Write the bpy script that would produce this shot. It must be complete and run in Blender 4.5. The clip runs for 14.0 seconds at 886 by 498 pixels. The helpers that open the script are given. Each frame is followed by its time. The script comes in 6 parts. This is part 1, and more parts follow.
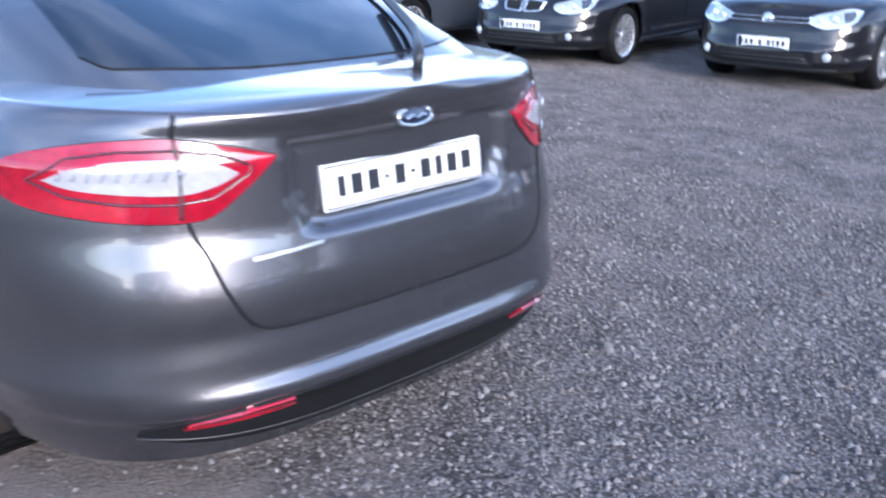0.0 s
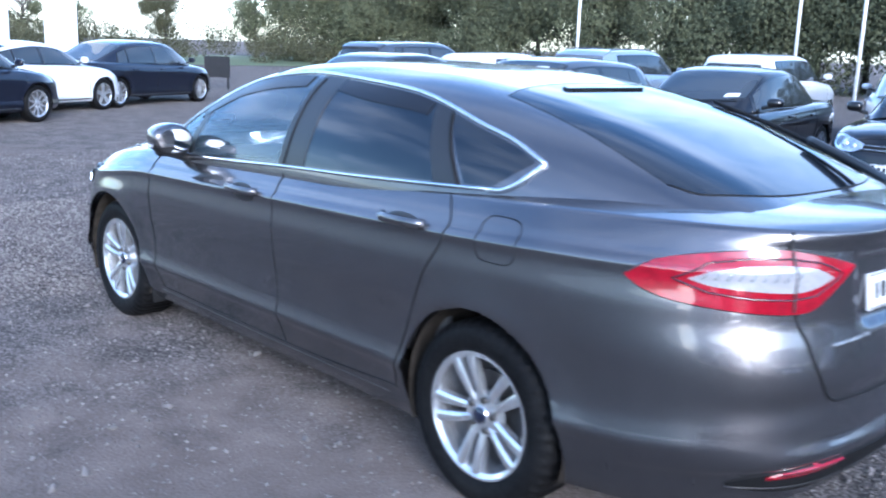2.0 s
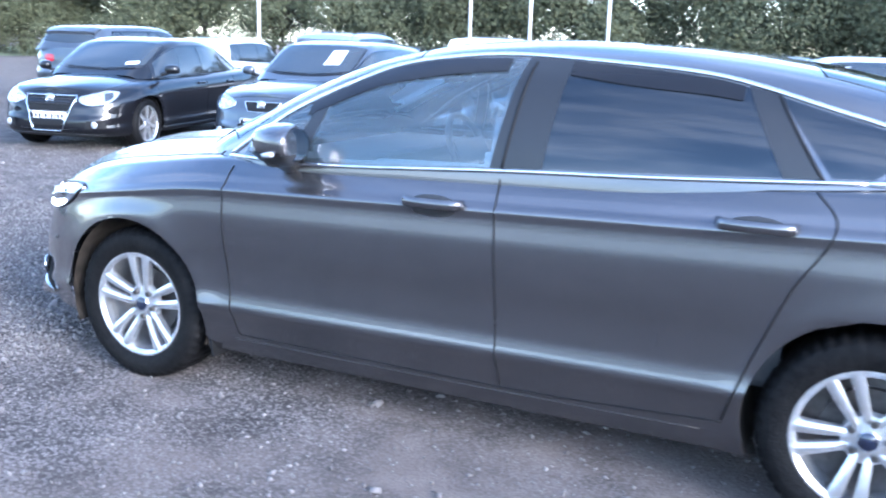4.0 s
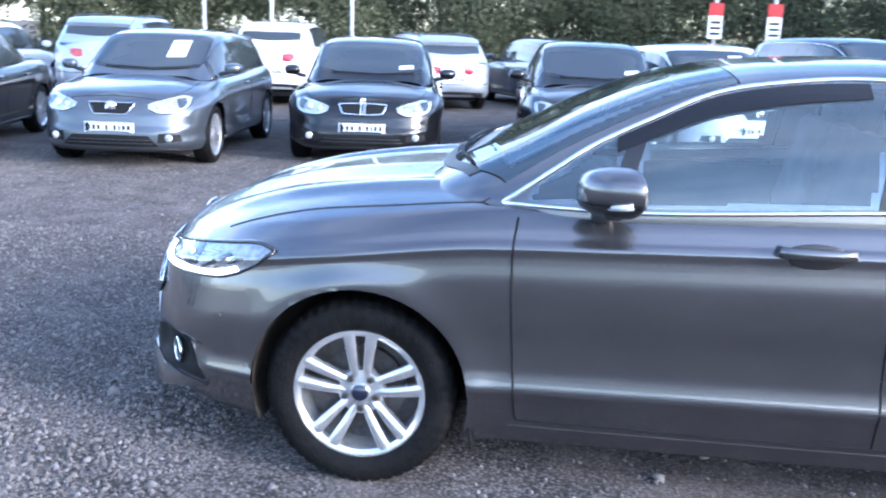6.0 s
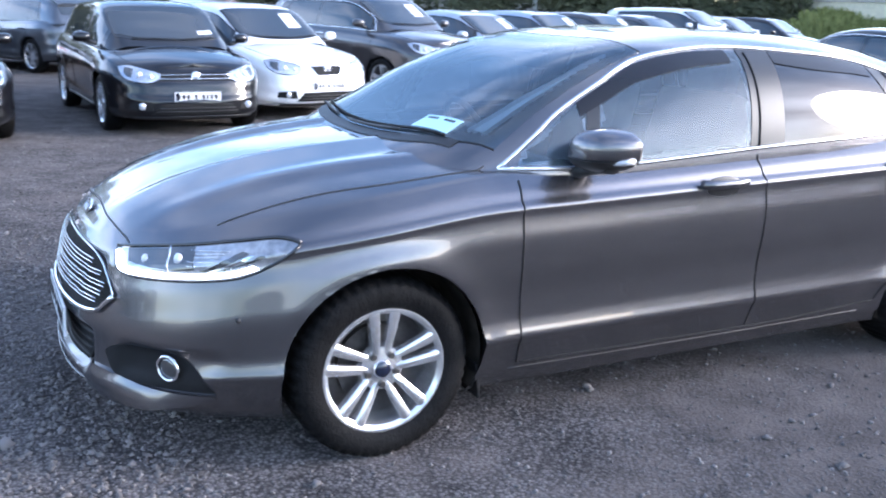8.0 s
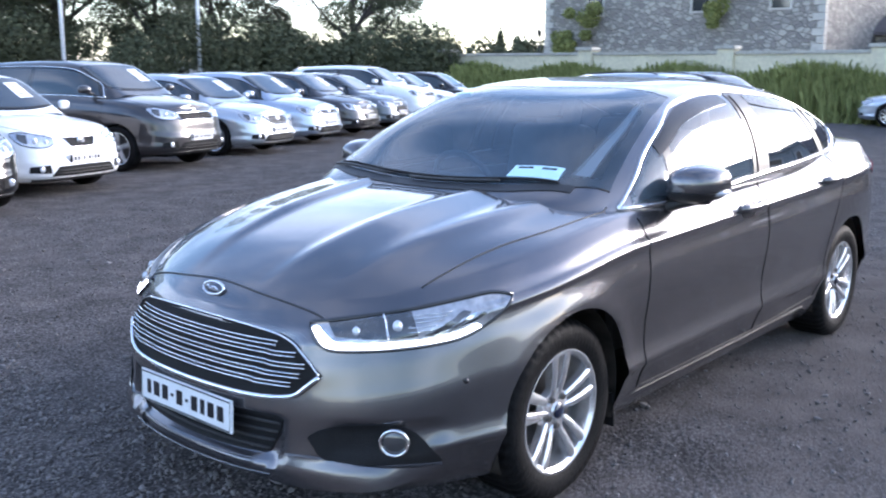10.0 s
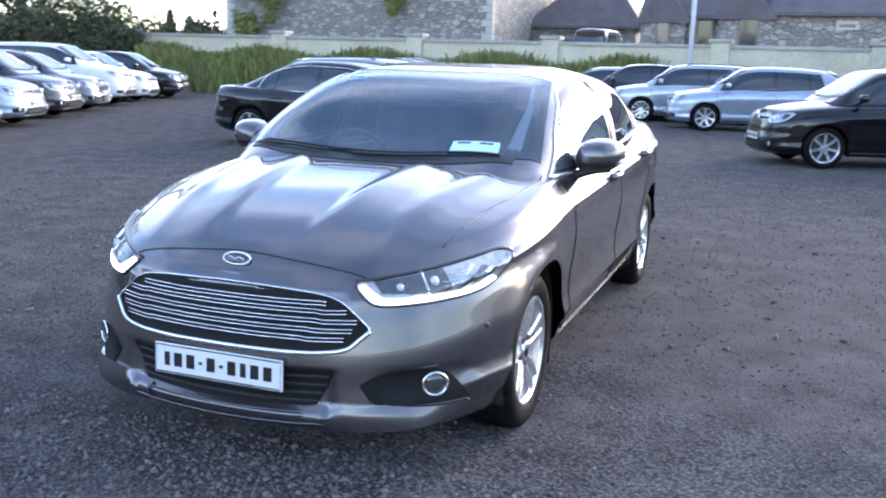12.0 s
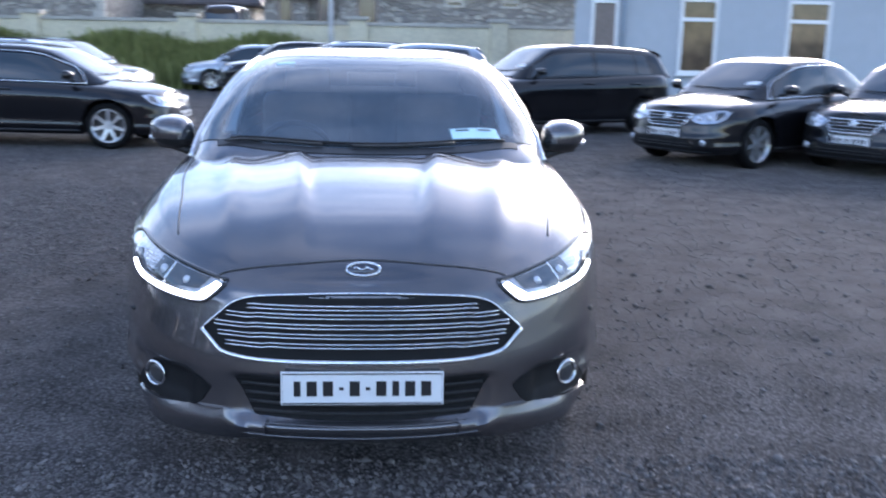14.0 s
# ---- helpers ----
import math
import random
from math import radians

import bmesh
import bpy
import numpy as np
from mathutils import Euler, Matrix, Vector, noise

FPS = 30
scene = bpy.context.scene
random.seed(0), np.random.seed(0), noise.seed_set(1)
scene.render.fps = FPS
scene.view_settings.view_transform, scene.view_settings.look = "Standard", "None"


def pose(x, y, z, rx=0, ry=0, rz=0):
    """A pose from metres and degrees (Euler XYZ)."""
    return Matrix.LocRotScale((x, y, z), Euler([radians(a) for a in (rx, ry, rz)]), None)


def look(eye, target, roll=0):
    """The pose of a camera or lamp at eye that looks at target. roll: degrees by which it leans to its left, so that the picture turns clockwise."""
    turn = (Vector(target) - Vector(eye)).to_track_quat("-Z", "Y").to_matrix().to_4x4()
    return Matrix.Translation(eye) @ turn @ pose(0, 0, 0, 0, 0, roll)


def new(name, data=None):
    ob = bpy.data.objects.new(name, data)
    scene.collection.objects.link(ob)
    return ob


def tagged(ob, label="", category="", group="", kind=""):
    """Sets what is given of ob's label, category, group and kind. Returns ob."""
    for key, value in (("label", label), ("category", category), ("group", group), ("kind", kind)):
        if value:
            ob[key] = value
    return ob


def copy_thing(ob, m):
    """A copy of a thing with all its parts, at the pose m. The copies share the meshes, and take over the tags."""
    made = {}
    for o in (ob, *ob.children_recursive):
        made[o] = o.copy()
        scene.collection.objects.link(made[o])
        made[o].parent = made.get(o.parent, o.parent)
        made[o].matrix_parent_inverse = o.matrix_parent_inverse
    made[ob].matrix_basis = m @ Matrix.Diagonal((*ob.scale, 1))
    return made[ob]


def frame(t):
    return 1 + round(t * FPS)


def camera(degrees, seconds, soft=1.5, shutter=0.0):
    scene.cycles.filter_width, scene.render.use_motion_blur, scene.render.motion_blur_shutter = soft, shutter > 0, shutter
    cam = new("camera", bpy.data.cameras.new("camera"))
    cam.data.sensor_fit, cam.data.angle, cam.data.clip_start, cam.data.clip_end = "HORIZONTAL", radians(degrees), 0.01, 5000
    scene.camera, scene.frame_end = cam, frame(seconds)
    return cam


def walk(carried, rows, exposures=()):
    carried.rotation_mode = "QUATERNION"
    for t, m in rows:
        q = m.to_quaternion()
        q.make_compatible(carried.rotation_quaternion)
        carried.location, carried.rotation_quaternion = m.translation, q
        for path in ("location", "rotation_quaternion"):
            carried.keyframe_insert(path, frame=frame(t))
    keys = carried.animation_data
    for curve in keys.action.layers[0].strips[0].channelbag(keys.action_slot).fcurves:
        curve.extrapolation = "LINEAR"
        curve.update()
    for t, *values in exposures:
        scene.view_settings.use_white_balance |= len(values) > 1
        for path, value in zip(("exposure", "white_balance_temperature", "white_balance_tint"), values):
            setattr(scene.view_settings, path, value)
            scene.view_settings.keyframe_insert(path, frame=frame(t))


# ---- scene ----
from mathutils.bvhtree import BVHTree
cam = camera(51.0, 14.0, 2.0, 0.4)
PATH = [
    (0, (-4.107, 1.494, 1.462), (-2.741, 0.187, 0.809), 0.4),
    (0.5, (-4.235, 1.918, 1.539), (-2.788, 0.654, 0.983), 2.7),
    (1, (-4.194, 2.339, 1.534), (-2.741, 1.051, 1.056), 0.1),
    (1.5, (-3.953, 2.632, 1.538), (-2.518, 1.316, 1.082), 2.0),
    (2, (-3.498, 3.013, 1.556), (-2.073, 1.676, 1.13), 2.1),
    (2.5, (-3.055, 3.207, 1.517), (-1.729, 1.783, 1.054), 0.8),
    (3, (-2.547, 3.35, 1.51), (-1.353, 1.807, 1.069), 1.5),
    (3.5, (-1.994, 3.625, 1.48), (-0.996, 1.942, 1.066), 1.7),
    (4, (-1.363, 3.767, 1.453), (-0.532, 1.999, 1.023), 1.8),
    (6.5, (1.311, 3.748, 1.557), (1.273, 1.8, 1.106), 1.6),
    (7, (1.814, 3.837, 1.572), (1.435, 1.929, 1.107), 1.3),
    (9.5, (3.677, 2.81, 1.529), (2.326, 1.404, 1.084), 2.3),
    (10, (4.066, 2.59, 1.517), (2.58, 1.305, 1.139), 0.3),
    (10.5, (4.38, 2.521, 1.505), (2.796, 1.425, 0.97), 0.5),
    (11, (4.709, 2.444, 1.559), (3.002, 1.528, 1.064), 3.4),
    (11.5, (4.968, 2.179, 1.561), (3.195, 1.36, 1.129), 2.4),
    (12, (5.022, 1.811, 1.504), (3.186, 1.126, 1.104), 1.7),
    (12.5, (5.074, 1.344, 1.486), (3.187, 0.809, 1.095), 0.8),
    (13, (5.116, 0.921, 1.511), (3.193, 0.569, 1.086), -0.6),
    (13.5, (5.11, 0.482, 1.514), (3.161, 0.29, 1.11), 2.2),
    (14, (5.21, 0.06, 1.507), (3.261, 0.191, 1.079), 1.1),
]
walk(cam, [(t, look(eye, target, roll)) for t, eye, target, roll in PATH], [(0.0, 2.4, 5450, 17), (1.0, 2.15, 5100, 13), (2.5, 2.32, 5080, 12), (4.0, 2.92, 5150, 13), (7.0, 2.55, 5550, 15), (9.5, 2.3, 5850, 17), (10.5, 2.15, 5850, 17), (11.5, 2.45, 5900, 17), (12.5, 2.2, 5850, 17), (14.0, 1.97, 5750, 17)])

# ---- world, sun and exposure ----
SUN_DIR = Vector((-0.86, 0.40, 0.30)).normalized()
world = bpy.data.worlds.new("world")
scene.world = world
world.use_nodes = True
wn = world.node_tree.nodes
sky = wn.new("ShaderNodeTexSky")
sky.sky_type, sky.sun_disc = "NISHITA", False
sky.sun_elevation = math.asin(SUN_DIR.z)
sky.sun_rotation = math.atan2(SUN_DIR.x, SUN_DIR.y)
sky.air_density, sky.dust_density, sky.ozone_density = 1.0, 0.9, 1.5
wn["Background"].inputs["Strength"].default_value = 0.136
# broken cloud over the whole sky: paler and greyer where it is thick
wl = world.node_tree.links
way, stretch, cloud, thick, level, grey = [wn.new(k) for k in ("ShaderNodeTexCoord", "ShaderNodeMapping", "ShaderNodeTexNoise", "ShaderNodeMapRange", "ShaderNodeMapRange",
                                                            "ShaderNodeHueSaturation")]
stretch.inputs["Scale"].default_value = (1.0, 1.0, 2.4)
cloud.inputs["Scale"].default_value, cloud.inputs["Detail"].default_value, cloud.inputs["Roughness"].default_value = 2.6, 7, 0.55
for r, lo, hi in ((thick, 1.08, 0.5), (level, 0.78, 1.38)):
    r.inputs["From Min"].default_value, r.inputs["From Max"].default_value = 0.40, 0.62
    r.inputs["To Min"].default_value, r.inputs["To Max"].default_value = lo, hi
    wl.new(cloud.outputs["Fac"], r.inputs["Value"])
wl.new(way.outputs["Generated"], stretch.inputs["Vector"])
wl.new(stretch.outputs[0], cloud.inputs["Vector"])
wl.new(sky.outputs[0], grey.inputs["Color"])
wl.new(thick.outputs[0], grey.inputs["Saturation"])
wl.new(level.outputs[0], grey.inputs["Value"])
wl.new(grey.outputs[0], wn["Background"].inputs["Color"])
sun = new("sun", bpy.data.lights.new("sun", "SUN"))
sun.data.energy, sun.data.angle, sun.data.color = 1.0, radians(22), (1.0, 0.9, 0.78)
sun.matrix_world = look((0, 0, 0), -SUN_DIR)


# ---- materials ----
def material(name, colour, rough=0.5, metal=0.0, coat=0.0, vary=0.0, scale=20.0, bump=0.0, bump_scale=200.0, transmission=0.0,
             emit=0.0, ior=1.5, spots=None, random_tint=0.0, shine=0.5):
    """A surface with colour variation at two scales and a fine relief."""
    m = bpy.data.materials.new(name)
    m.use_nodes = True
    n, l = m.node_tree.nodes, m.node_tree.links
    b = n["Principled BSDF"]
    i = b.inputs
    i["Base Color"].default_value = (*colour, 1)
    i["Roughness"].default_value, i["Metallic"].default_value, i["IOR"].default_value = rough, metal, ior
    i["Coat Weight"].default_value, i["Coat Roughness"].default_value = coat, 0.04
    i["Transmission Weight"].default_value, i["Specular IOR Level"].default_value = transmission, shine
    if emit:
        i["Emission Color"].default_value, i["Emission Strength"].default_value = (*colour, 1), emit
    where = n.new("ShaderNodeTexCoord")
    last = None
    if vary:
        big, small = n.new("ShaderNodeTexNoise"), n.new("ShaderNodeTexNoise")
        big.inputs["Scale"].default_value, small.inputs["Scale"].default_value = scale * 0.12, scale
        big.inputs["Detail"].default_value = small.inputs["Detail"].default_value = 5
        for t in (big, small):
            l.new(where.outputs["Object"], t.inputs["Vector"])
        add = n.new("ShaderNodeMath")
        add.operation = "ADD"
        l.new(big.outputs["Fac"], add.inputs[0])
        l.new(small.outputs["Fac"], add.inputs[1])
        ramp = n.new("ShaderNodeMapRange")
        ramp.inputs["From Min"].default_value, ramp.inputs["From Max"].default_value = 0.65, 1.35
        l.new(add.outputs[0], ramp.inputs["Value"])
        mix = n.new("ShaderNodeMix")
        mix.data_type = "RGBA"
        dark = [c * (1 - vary) for c in colour]
        light = [min(1, c * (1 + vary)) for c in (spots or colour)]
        mix.inputs["A"].default_value, mix.inputs["B"].default_value = (*dark, 1), (*light, 1)
        l.new(ramp.outputs[0], mix.inputs["Factor"])
        last = mix.outputs["Result"]
    if random_tint:
        info, hsv = n.new("ShaderNodeObjectInfo"), n.new("ShaderNodeHueSaturation")
        rng = n.new("ShaderNodeMapRange")
        rng.inputs["To Min"].default_value, rng.inputs["To Max"].default_value = 1 - random_tint, 1 + random_tint
        l.new(info.outputs["Random"], rng.inputs["Value"])
        l.new(rng.outputs[0], hsv.inputs["Value"])
        if last:
            l.new(last, hsv.inputs["Color"])
        else:
            hsv.inputs["Color"].default_value = (*colour, 1)
        last = hsv.outputs["Color"]
    if last:
        l.new(last, i["Base Color"])
    if bump:
        fine, bn = n.new("ShaderNodeTexNoise"), n.new("ShaderNodeBump")
        fine.inputs["Scale"].default_value, fine.inputs["Detail"].default_value = bump_scale, 4
        bn.inputs["Strength"].default_value, bn.inputs["Distance"].default_value = bump, 0.01
        l.new(where.outputs["Object"], fine.inputs["Vector"])
        l.new(fine.outputs["Fac"], bn.inputs["Height"])
        l.new(bn.outputs["Normal"], i["Normal"])
    return m


def paint(name, colour, metal=0.6, rough=0.28, shine=0.5):
    return material(name, colour, rough, metal, coat=1.0, vary=0.06, scale=6.0, shine=shine)


GREY_PAINT = paint("grey_metallic_paint", (0.130, 0.126, 0.133), 0.85, 0.27)


def window_glass(name, tint, haze, ior=1.9):
    """A thin pane with a film of dust, its colour blued to put in sky-lit haze: see-through, with a mirror-like sheen
    that grows towards grazing sight.
    """
    m = bpy.data.materials.new(name)
    m.use_nodes = True
    n, l = m.node_tree.nodes, m.node_tree.links
    n.remove(n["Principled BSDF"])
    clear, gloss, fres, mix = n.new("ShaderNodeBsdfTransparent"), n.new("ShaderNodeBsdfGlossy"), n.new("ShaderNodeFresnel"), n.new("ShaderNodeMixShader")
    clear.inputs["Color"].default_value = (*tint, 1)
    gloss.inputs["Color"].default_value = (0.95, 0.97, 1, 1)
    gloss.inputs["Roughness"].default_value = 0.015
    fres.inputs["IOR"].default_value = ior
    film, dusty = n.new("ShaderNodeBsdfDiffuse"), n.new("ShaderNodeMixShader")
    film.inputs["Color"].default_value = (0.5, 0.66, 0.78, 1)
    smear = n.new("ShaderNodeTexNoise")
    smear.inputs["Scale"].default_value = 5
    spread = n.new("ShaderNodeMapRange")
    spread.inputs["To Min"].default_value, spread.inputs["To Max"].default_value = haze * 0.6, haze * 1.4
    l.new(smear.outputs["Fac"], spread.inputs["Value"])
    l.new(spread.outputs[0], dusty.inputs["Fac"])
    l.new(clear.outputs[0], dusty.inputs[1])
    l.new(film.outputs[0], dusty.inputs[2])
    l.new(fres.outputs[0], mix.inputs["Fac"])
    l.new(dusty.outputs[0], mix.inputs[1])
    l.new(gloss.outputs[0], mix.inputs[2])
    l.new(mix.outputs[0], n["Material Output"].inputs["Surface"])
    return m


GLASS = window_glass("door_glass", (0.80, 0.89, 0.93), 0.07, 1.65)
SCREEN_GLASS = window_glass("windscreen_glass", (0.66, 0.76, 0.84), 0.05, 1.6)
GLASS_TINT = material("privacy_glass", (0.010, 0.013, 0.018), 0.03, ior=1.62)
FAR_GLASS = material("dark_car_glass", (0.032, 0.040, 0.048), 0.03, ior=1.62)
RUBBER = material("black_rubber", (0.009, 0.009, 0.0095), 0.65, vary=0.2, scale=60, bump=0.2, shine=0.2)
TYRE = material("tyre_rubber", (0.006, 0.006, 0.0066), 0.55, vary=0.3, scale=40, spots=(0.010, 0.0098, 0.010), shine=0.08, bump=0.3, bump_scale=90)
LINER = material("dusty_wheel_liner", (0.020, 0.017, 0.015), 0.9, vary=0.5, scale=12, spots=(0.040, 0.034, 0.028), shine=0.1)
PLASTIC = material("black_plastic", (0.02, 0.02, 0.021), 0.45, vary=0.15, scale=80)
GLOSS_BLACK = material("gloss_black_trim", (0.01, 0.01, 0.011), 0.12, coat=0.5)
DOOR_FRAME = material("satin_black_frame", (0.016, 0.0165, 0.018), 0.36, vary=0.1, scale=60)
SMOKED = material("smoked_plastic", (0.012, 0.012, 0.014), 0.25, shine=0.3)
TAIL_CLEAR = material("white_lamp_lens", (0.36, 0.35, 0.36), 0.22, 0.2, coat=1.0, vary=0.18, scale=60)
CHROME = material("chrome", (0.82, 0.83, 0.85), 0.08, 1.0, vary=0.05, scale=30)
ALLOY = material("alloy_silver", (0.74, 0.75, 0.77), 0.26, 0.85, vary=0.08, scale=25)
BRAKE = material("brake_steel", (0.07, 0.065, 0.062), 0.5, 0.7, vary=0.3, scale=50)
# dark tint puts the reflection of dim surroundings into the mirror's colour
MIRROR_GLASS = material("mirror_glass_dark_reflection", (0.22, 0.24, 0.27), 0.03, 1.0)
DEEP_RED = material("deep_red_lens", (0.055, 0.002, 0.006), 0.15, coat=1.0, vary=0.2, scale=60)
RED_LENS = material("red_lamp_lens", (0.27, 0.003, 0.014), 0.12, coat=1.0, vary=0.3, scale=40)
CLEAR_LENS = material("clear_lamp_lens", (0.52, 0.55, 0.6), 0.15, 0.35, coat=1.0, vary=0.25, scale=35)
LAMP_BOWL = material("lamp_reflector_bowl", (0.56, 0.59, 0.64), 0.14, 0.7, coat=0.6, vary=0.4, scale=45)
HEAD_GLASS = material("head_lamp_reflector", (0.34, 0.36, 0.39), 0.16, 0.6, coat=1.0, vary=0.45, scale=40)
LAMP_DARK = material("lamp_housing", (0.09, 0.095, 0.1), 0.2, 0.6, coat=1.0, vary=0.3, scale=40)
DRL = material("lit_daylight_lamp", (0.9, 0.95, 1.0), 0.2, emit=3.2)
PLATE_WHITE = material("plate_white", (0.78, 0.79, 0.8), 0.35, vary=0.03, scale=40)
PLATE_INK = material("plate_ink", (0.015, 0.015, 0.018), 0.4)
BLUE = material("badge_blue", (0.009, 0.013, 0.032), 0.25, coat=1.0)
SEAT = material("seat_cloth", (0.16, 0.16, 0.165), 0.85, vary=0.2, scale=80, bump=0.3)
CABIN = material("cabin_trim", (0.07, 0.07, 0.073), 0.7, vary=0.15, scale=40)
PILLAR = material("pale_pillar_trim", (0.68, 0.70, 0.68), 0.8, vary=0.05, scale=40)
HEADLINER = material("headliner", (0.3, 0.29, 0.27), 0.9, vary=0.05, scale=60)
PAPER = material("pale_blue_paper", (0.5, 0.72, 0.78), 0.5, vary=0.04, scale=30)
PAPER_WHITE = material("white_paper", (0.75, 0.76, 0.76), 0.5, vary=0.04, scale=30)


# ---- mesh helpers ----
def mesh_ob(name, verts, faces, mat, parent=None, label="", smooth=True, sharp=None):
    me = bpy.data.meshes.new(name)
    me.from_pydata([tuple(v) for v in verts], [], faces)
    if mat:
        me.materials.append(mat)
    if smooth:
        me.polygons.foreach_set("use_smooth", [True] * len(me.polygons))
        if sharp:
            me.set_sharp_from_angle(angle=radians(sharp))
    ob = new(name, me)
    if parent:
        ob.parent = parent
    return tagged(ob, label)


def part(name, bm, mat, parent=None, label="", smooth=False, sharp=35):
    me = bpy.data.meshes.new(name)
    bm.normal_update()
    bm.to_mesh(me)
    bm.free()
    if mat:
        me.materials.append(mat)
    if smooth:
        me.polygons.foreach_set("use_smooth", [True] * len(me.polygons))
        me.set_sharp_from_angle(angle=radians(sharp))
    ob = new(name, me)
    if parent:
        ob.parent = parent
    return tagged(ob, label)


def box(bm, x0, x1, y0, y1, z0, z1, bevel=0.0, m=None):
    r = bmesh.ops.create_cube(bm, size=1.0)
    vs = r["verts"]
    bmesh.ops.transform(bm, verts=vs, matrix=Matrix.Translation(((x0 + x1) / 2, (y0 + y1) / 2, (z0 + z1) / 2)) @ Matrix.Diagonal((x1 - x0, y1 - y0, z1 - z0, 1)))
    if bevel:
        es = list({e for v in vs for e in v.link_edges})
        out = bmesh.ops.bevel(bm, geom=es, offset=bevel, segments=2, affect="EDGES", profile=0.6)
        vs = list({v for v in out["verts"]} | {v for v in vs if v.is_valid})
    if m is not None:
        bmesh.ops.transform(bm, verts=vs, matrix=m)
    return vs


def smooth_curve(pairs):
    """A smooth curve through (x, value) pairs, without overshoot."""
    pts = sorted(pairs)
    x = np.array([p[0] for p in pts], float)
    y = np.array([p[1] for p in pts], float)
    h, d = np.diff(x), np.diff(y) / np.diff(x)
    m = np.zeros_like(y)
    m[0], m[-1] = d[0], d[-1]
    for k in range(1, len(x) - 1):
        if d[k - 1] * d[k] > 0:
            w1, w2 = 2 * h[k] + h[k - 1], h[k] + 2 * h[k - 1]
            m[k] = (w1 + w2) / (w1 / d[k - 1] + w2 / d[k])

    def f(v):
        v = np.clip(np.asarray(v, float), x[0], x[-1])
        k = np.clip(np.searchsorted(x, v) - 1, 0, len(h) - 1)
        s = (v - x[k]) / h[k]
        return ((2 * s**3 - 3 * s**2 + 1) * y[k] + (s**3 - 2 * s**2 + s) * h[k] * m[k]
                + (3 * s**2 - 2 * s**3) * y[k + 1] + (s**3 - s**2) * h[k] * m[k + 1])
    return f


def resample(pts, n, closed=False):
    """n points at even steps along a rounded line through pts."""
    p = np.array(pts, float)
    if closed:
        p = np.vstack([p, p[:1]])
    d = np.concatenate([[0], np.cumsum(np.linalg.norm(np.diff(p, axis=0), axis=1))])
    s = np.linspace(0, d[-1], n + 1 if closed else n)
    if closed:
        s = s[:-1]
    return np.stack([np.interp(s, d, p[:, k]) for k in range(p.shape[1])], 1)


def spline(pts, n):
    """n points along a Catmull-Rom curve through pts."""
    p = np.array(pts, float)
    q = np.vstack([2 * p[0] - p[1], p, 2 * p[-1] - p[-2]])
    out = []
    for k in range(1, len(q) - 2):
        for s in np.linspace(0, 1, 12, endpoint=False):
            out.append(0.5 * (2 * q[k] + (q[k + 1] - q[k - 1]) * s + (2 * q[k - 1] - 5 * q[k] + 4 * q[k + 1] - q[k + 2]) * s**2
                              + (3 * q[k] - q[k - 1] - 3 * q[k + 1] + q[k + 2]) * s**3))
    out.append(p[-1])
    return resample(out, n)


def tube_data(pts, r, sides=6, closed=False, flat=1.0):
    """Vertices and faces of a round bar along pts."""
    p = [Vector(v) for v in pts]
    n = len(p)
    verts, faces = [], []
    up = Vector((0, 0, 1))
    for k in range(n):
        t = (p[(k + 1) % n] - p[k - 1]) if closed else (p[min(k + 1, n - 1)] - p[max(k - 1, 0)])
        t.normalize()
        a = t.cross(up)
        if a.length < 0.05:
            a = t.cross(Vector((0, 1, 0)))
        a.normalize()
        b = a.cross(t)
        for j in range(sides):
            w = 2 * math.pi * (j + 0.5) / sides
            verts.append(p[k] + a * r * flat * math.cos(w) + b * r * math.sin(w))
    for k in range(n if closed else n - 1):
        for j in range(sides):
            a0, b0 = k * sides, ((k + 1) % n) * sides
            faces.append((a0 + j, a0 + (j + 1) % sides, b0 + (j + 1) % sides, b0 + j))
    if not closed:
        faces.append(tuple(range(sides))[::-1])
        faces.append(tuple(range((n - 1) * sides, n * sides)))
    return verts, faces


def tube(name, pts, r, mat, parent=None, label="", sides=6, closed=False, flat=1.0):
    v, f = tube_data(pts, r, sides, closed, flat)
    return mesh_ob(name, v, f, mat, parent, label, smooth=True)


def lathe_data(profile, n, axis="y"):
    """Spin (radius, along) pairs round the y axis."""
    verts, faces = [], []
    for k in range(n):
        w = 2 * math.pi * k / n
        for r, a in profile:
            verts.append((r * math.cos(w), a, r * math.sin(w)))
    m = len(profile)
    for k in range(n):
        for j in range(m - 1):
            a0, b0 = k * m + j, ((k + 1) % n) * m + j
            faces.append((a0, a0 + 1, b0 + 1, b0))
    return verts, faces


def lathe(name, profile, n, mat, parent=None, label="", at=(0, 0, 0), sharp=40):
    v, f = lathe_data(profile, n)
    ob = mesh_ob(name, v, f, mat, parent, label, True, sharp)
    ob.location = at
    return ob


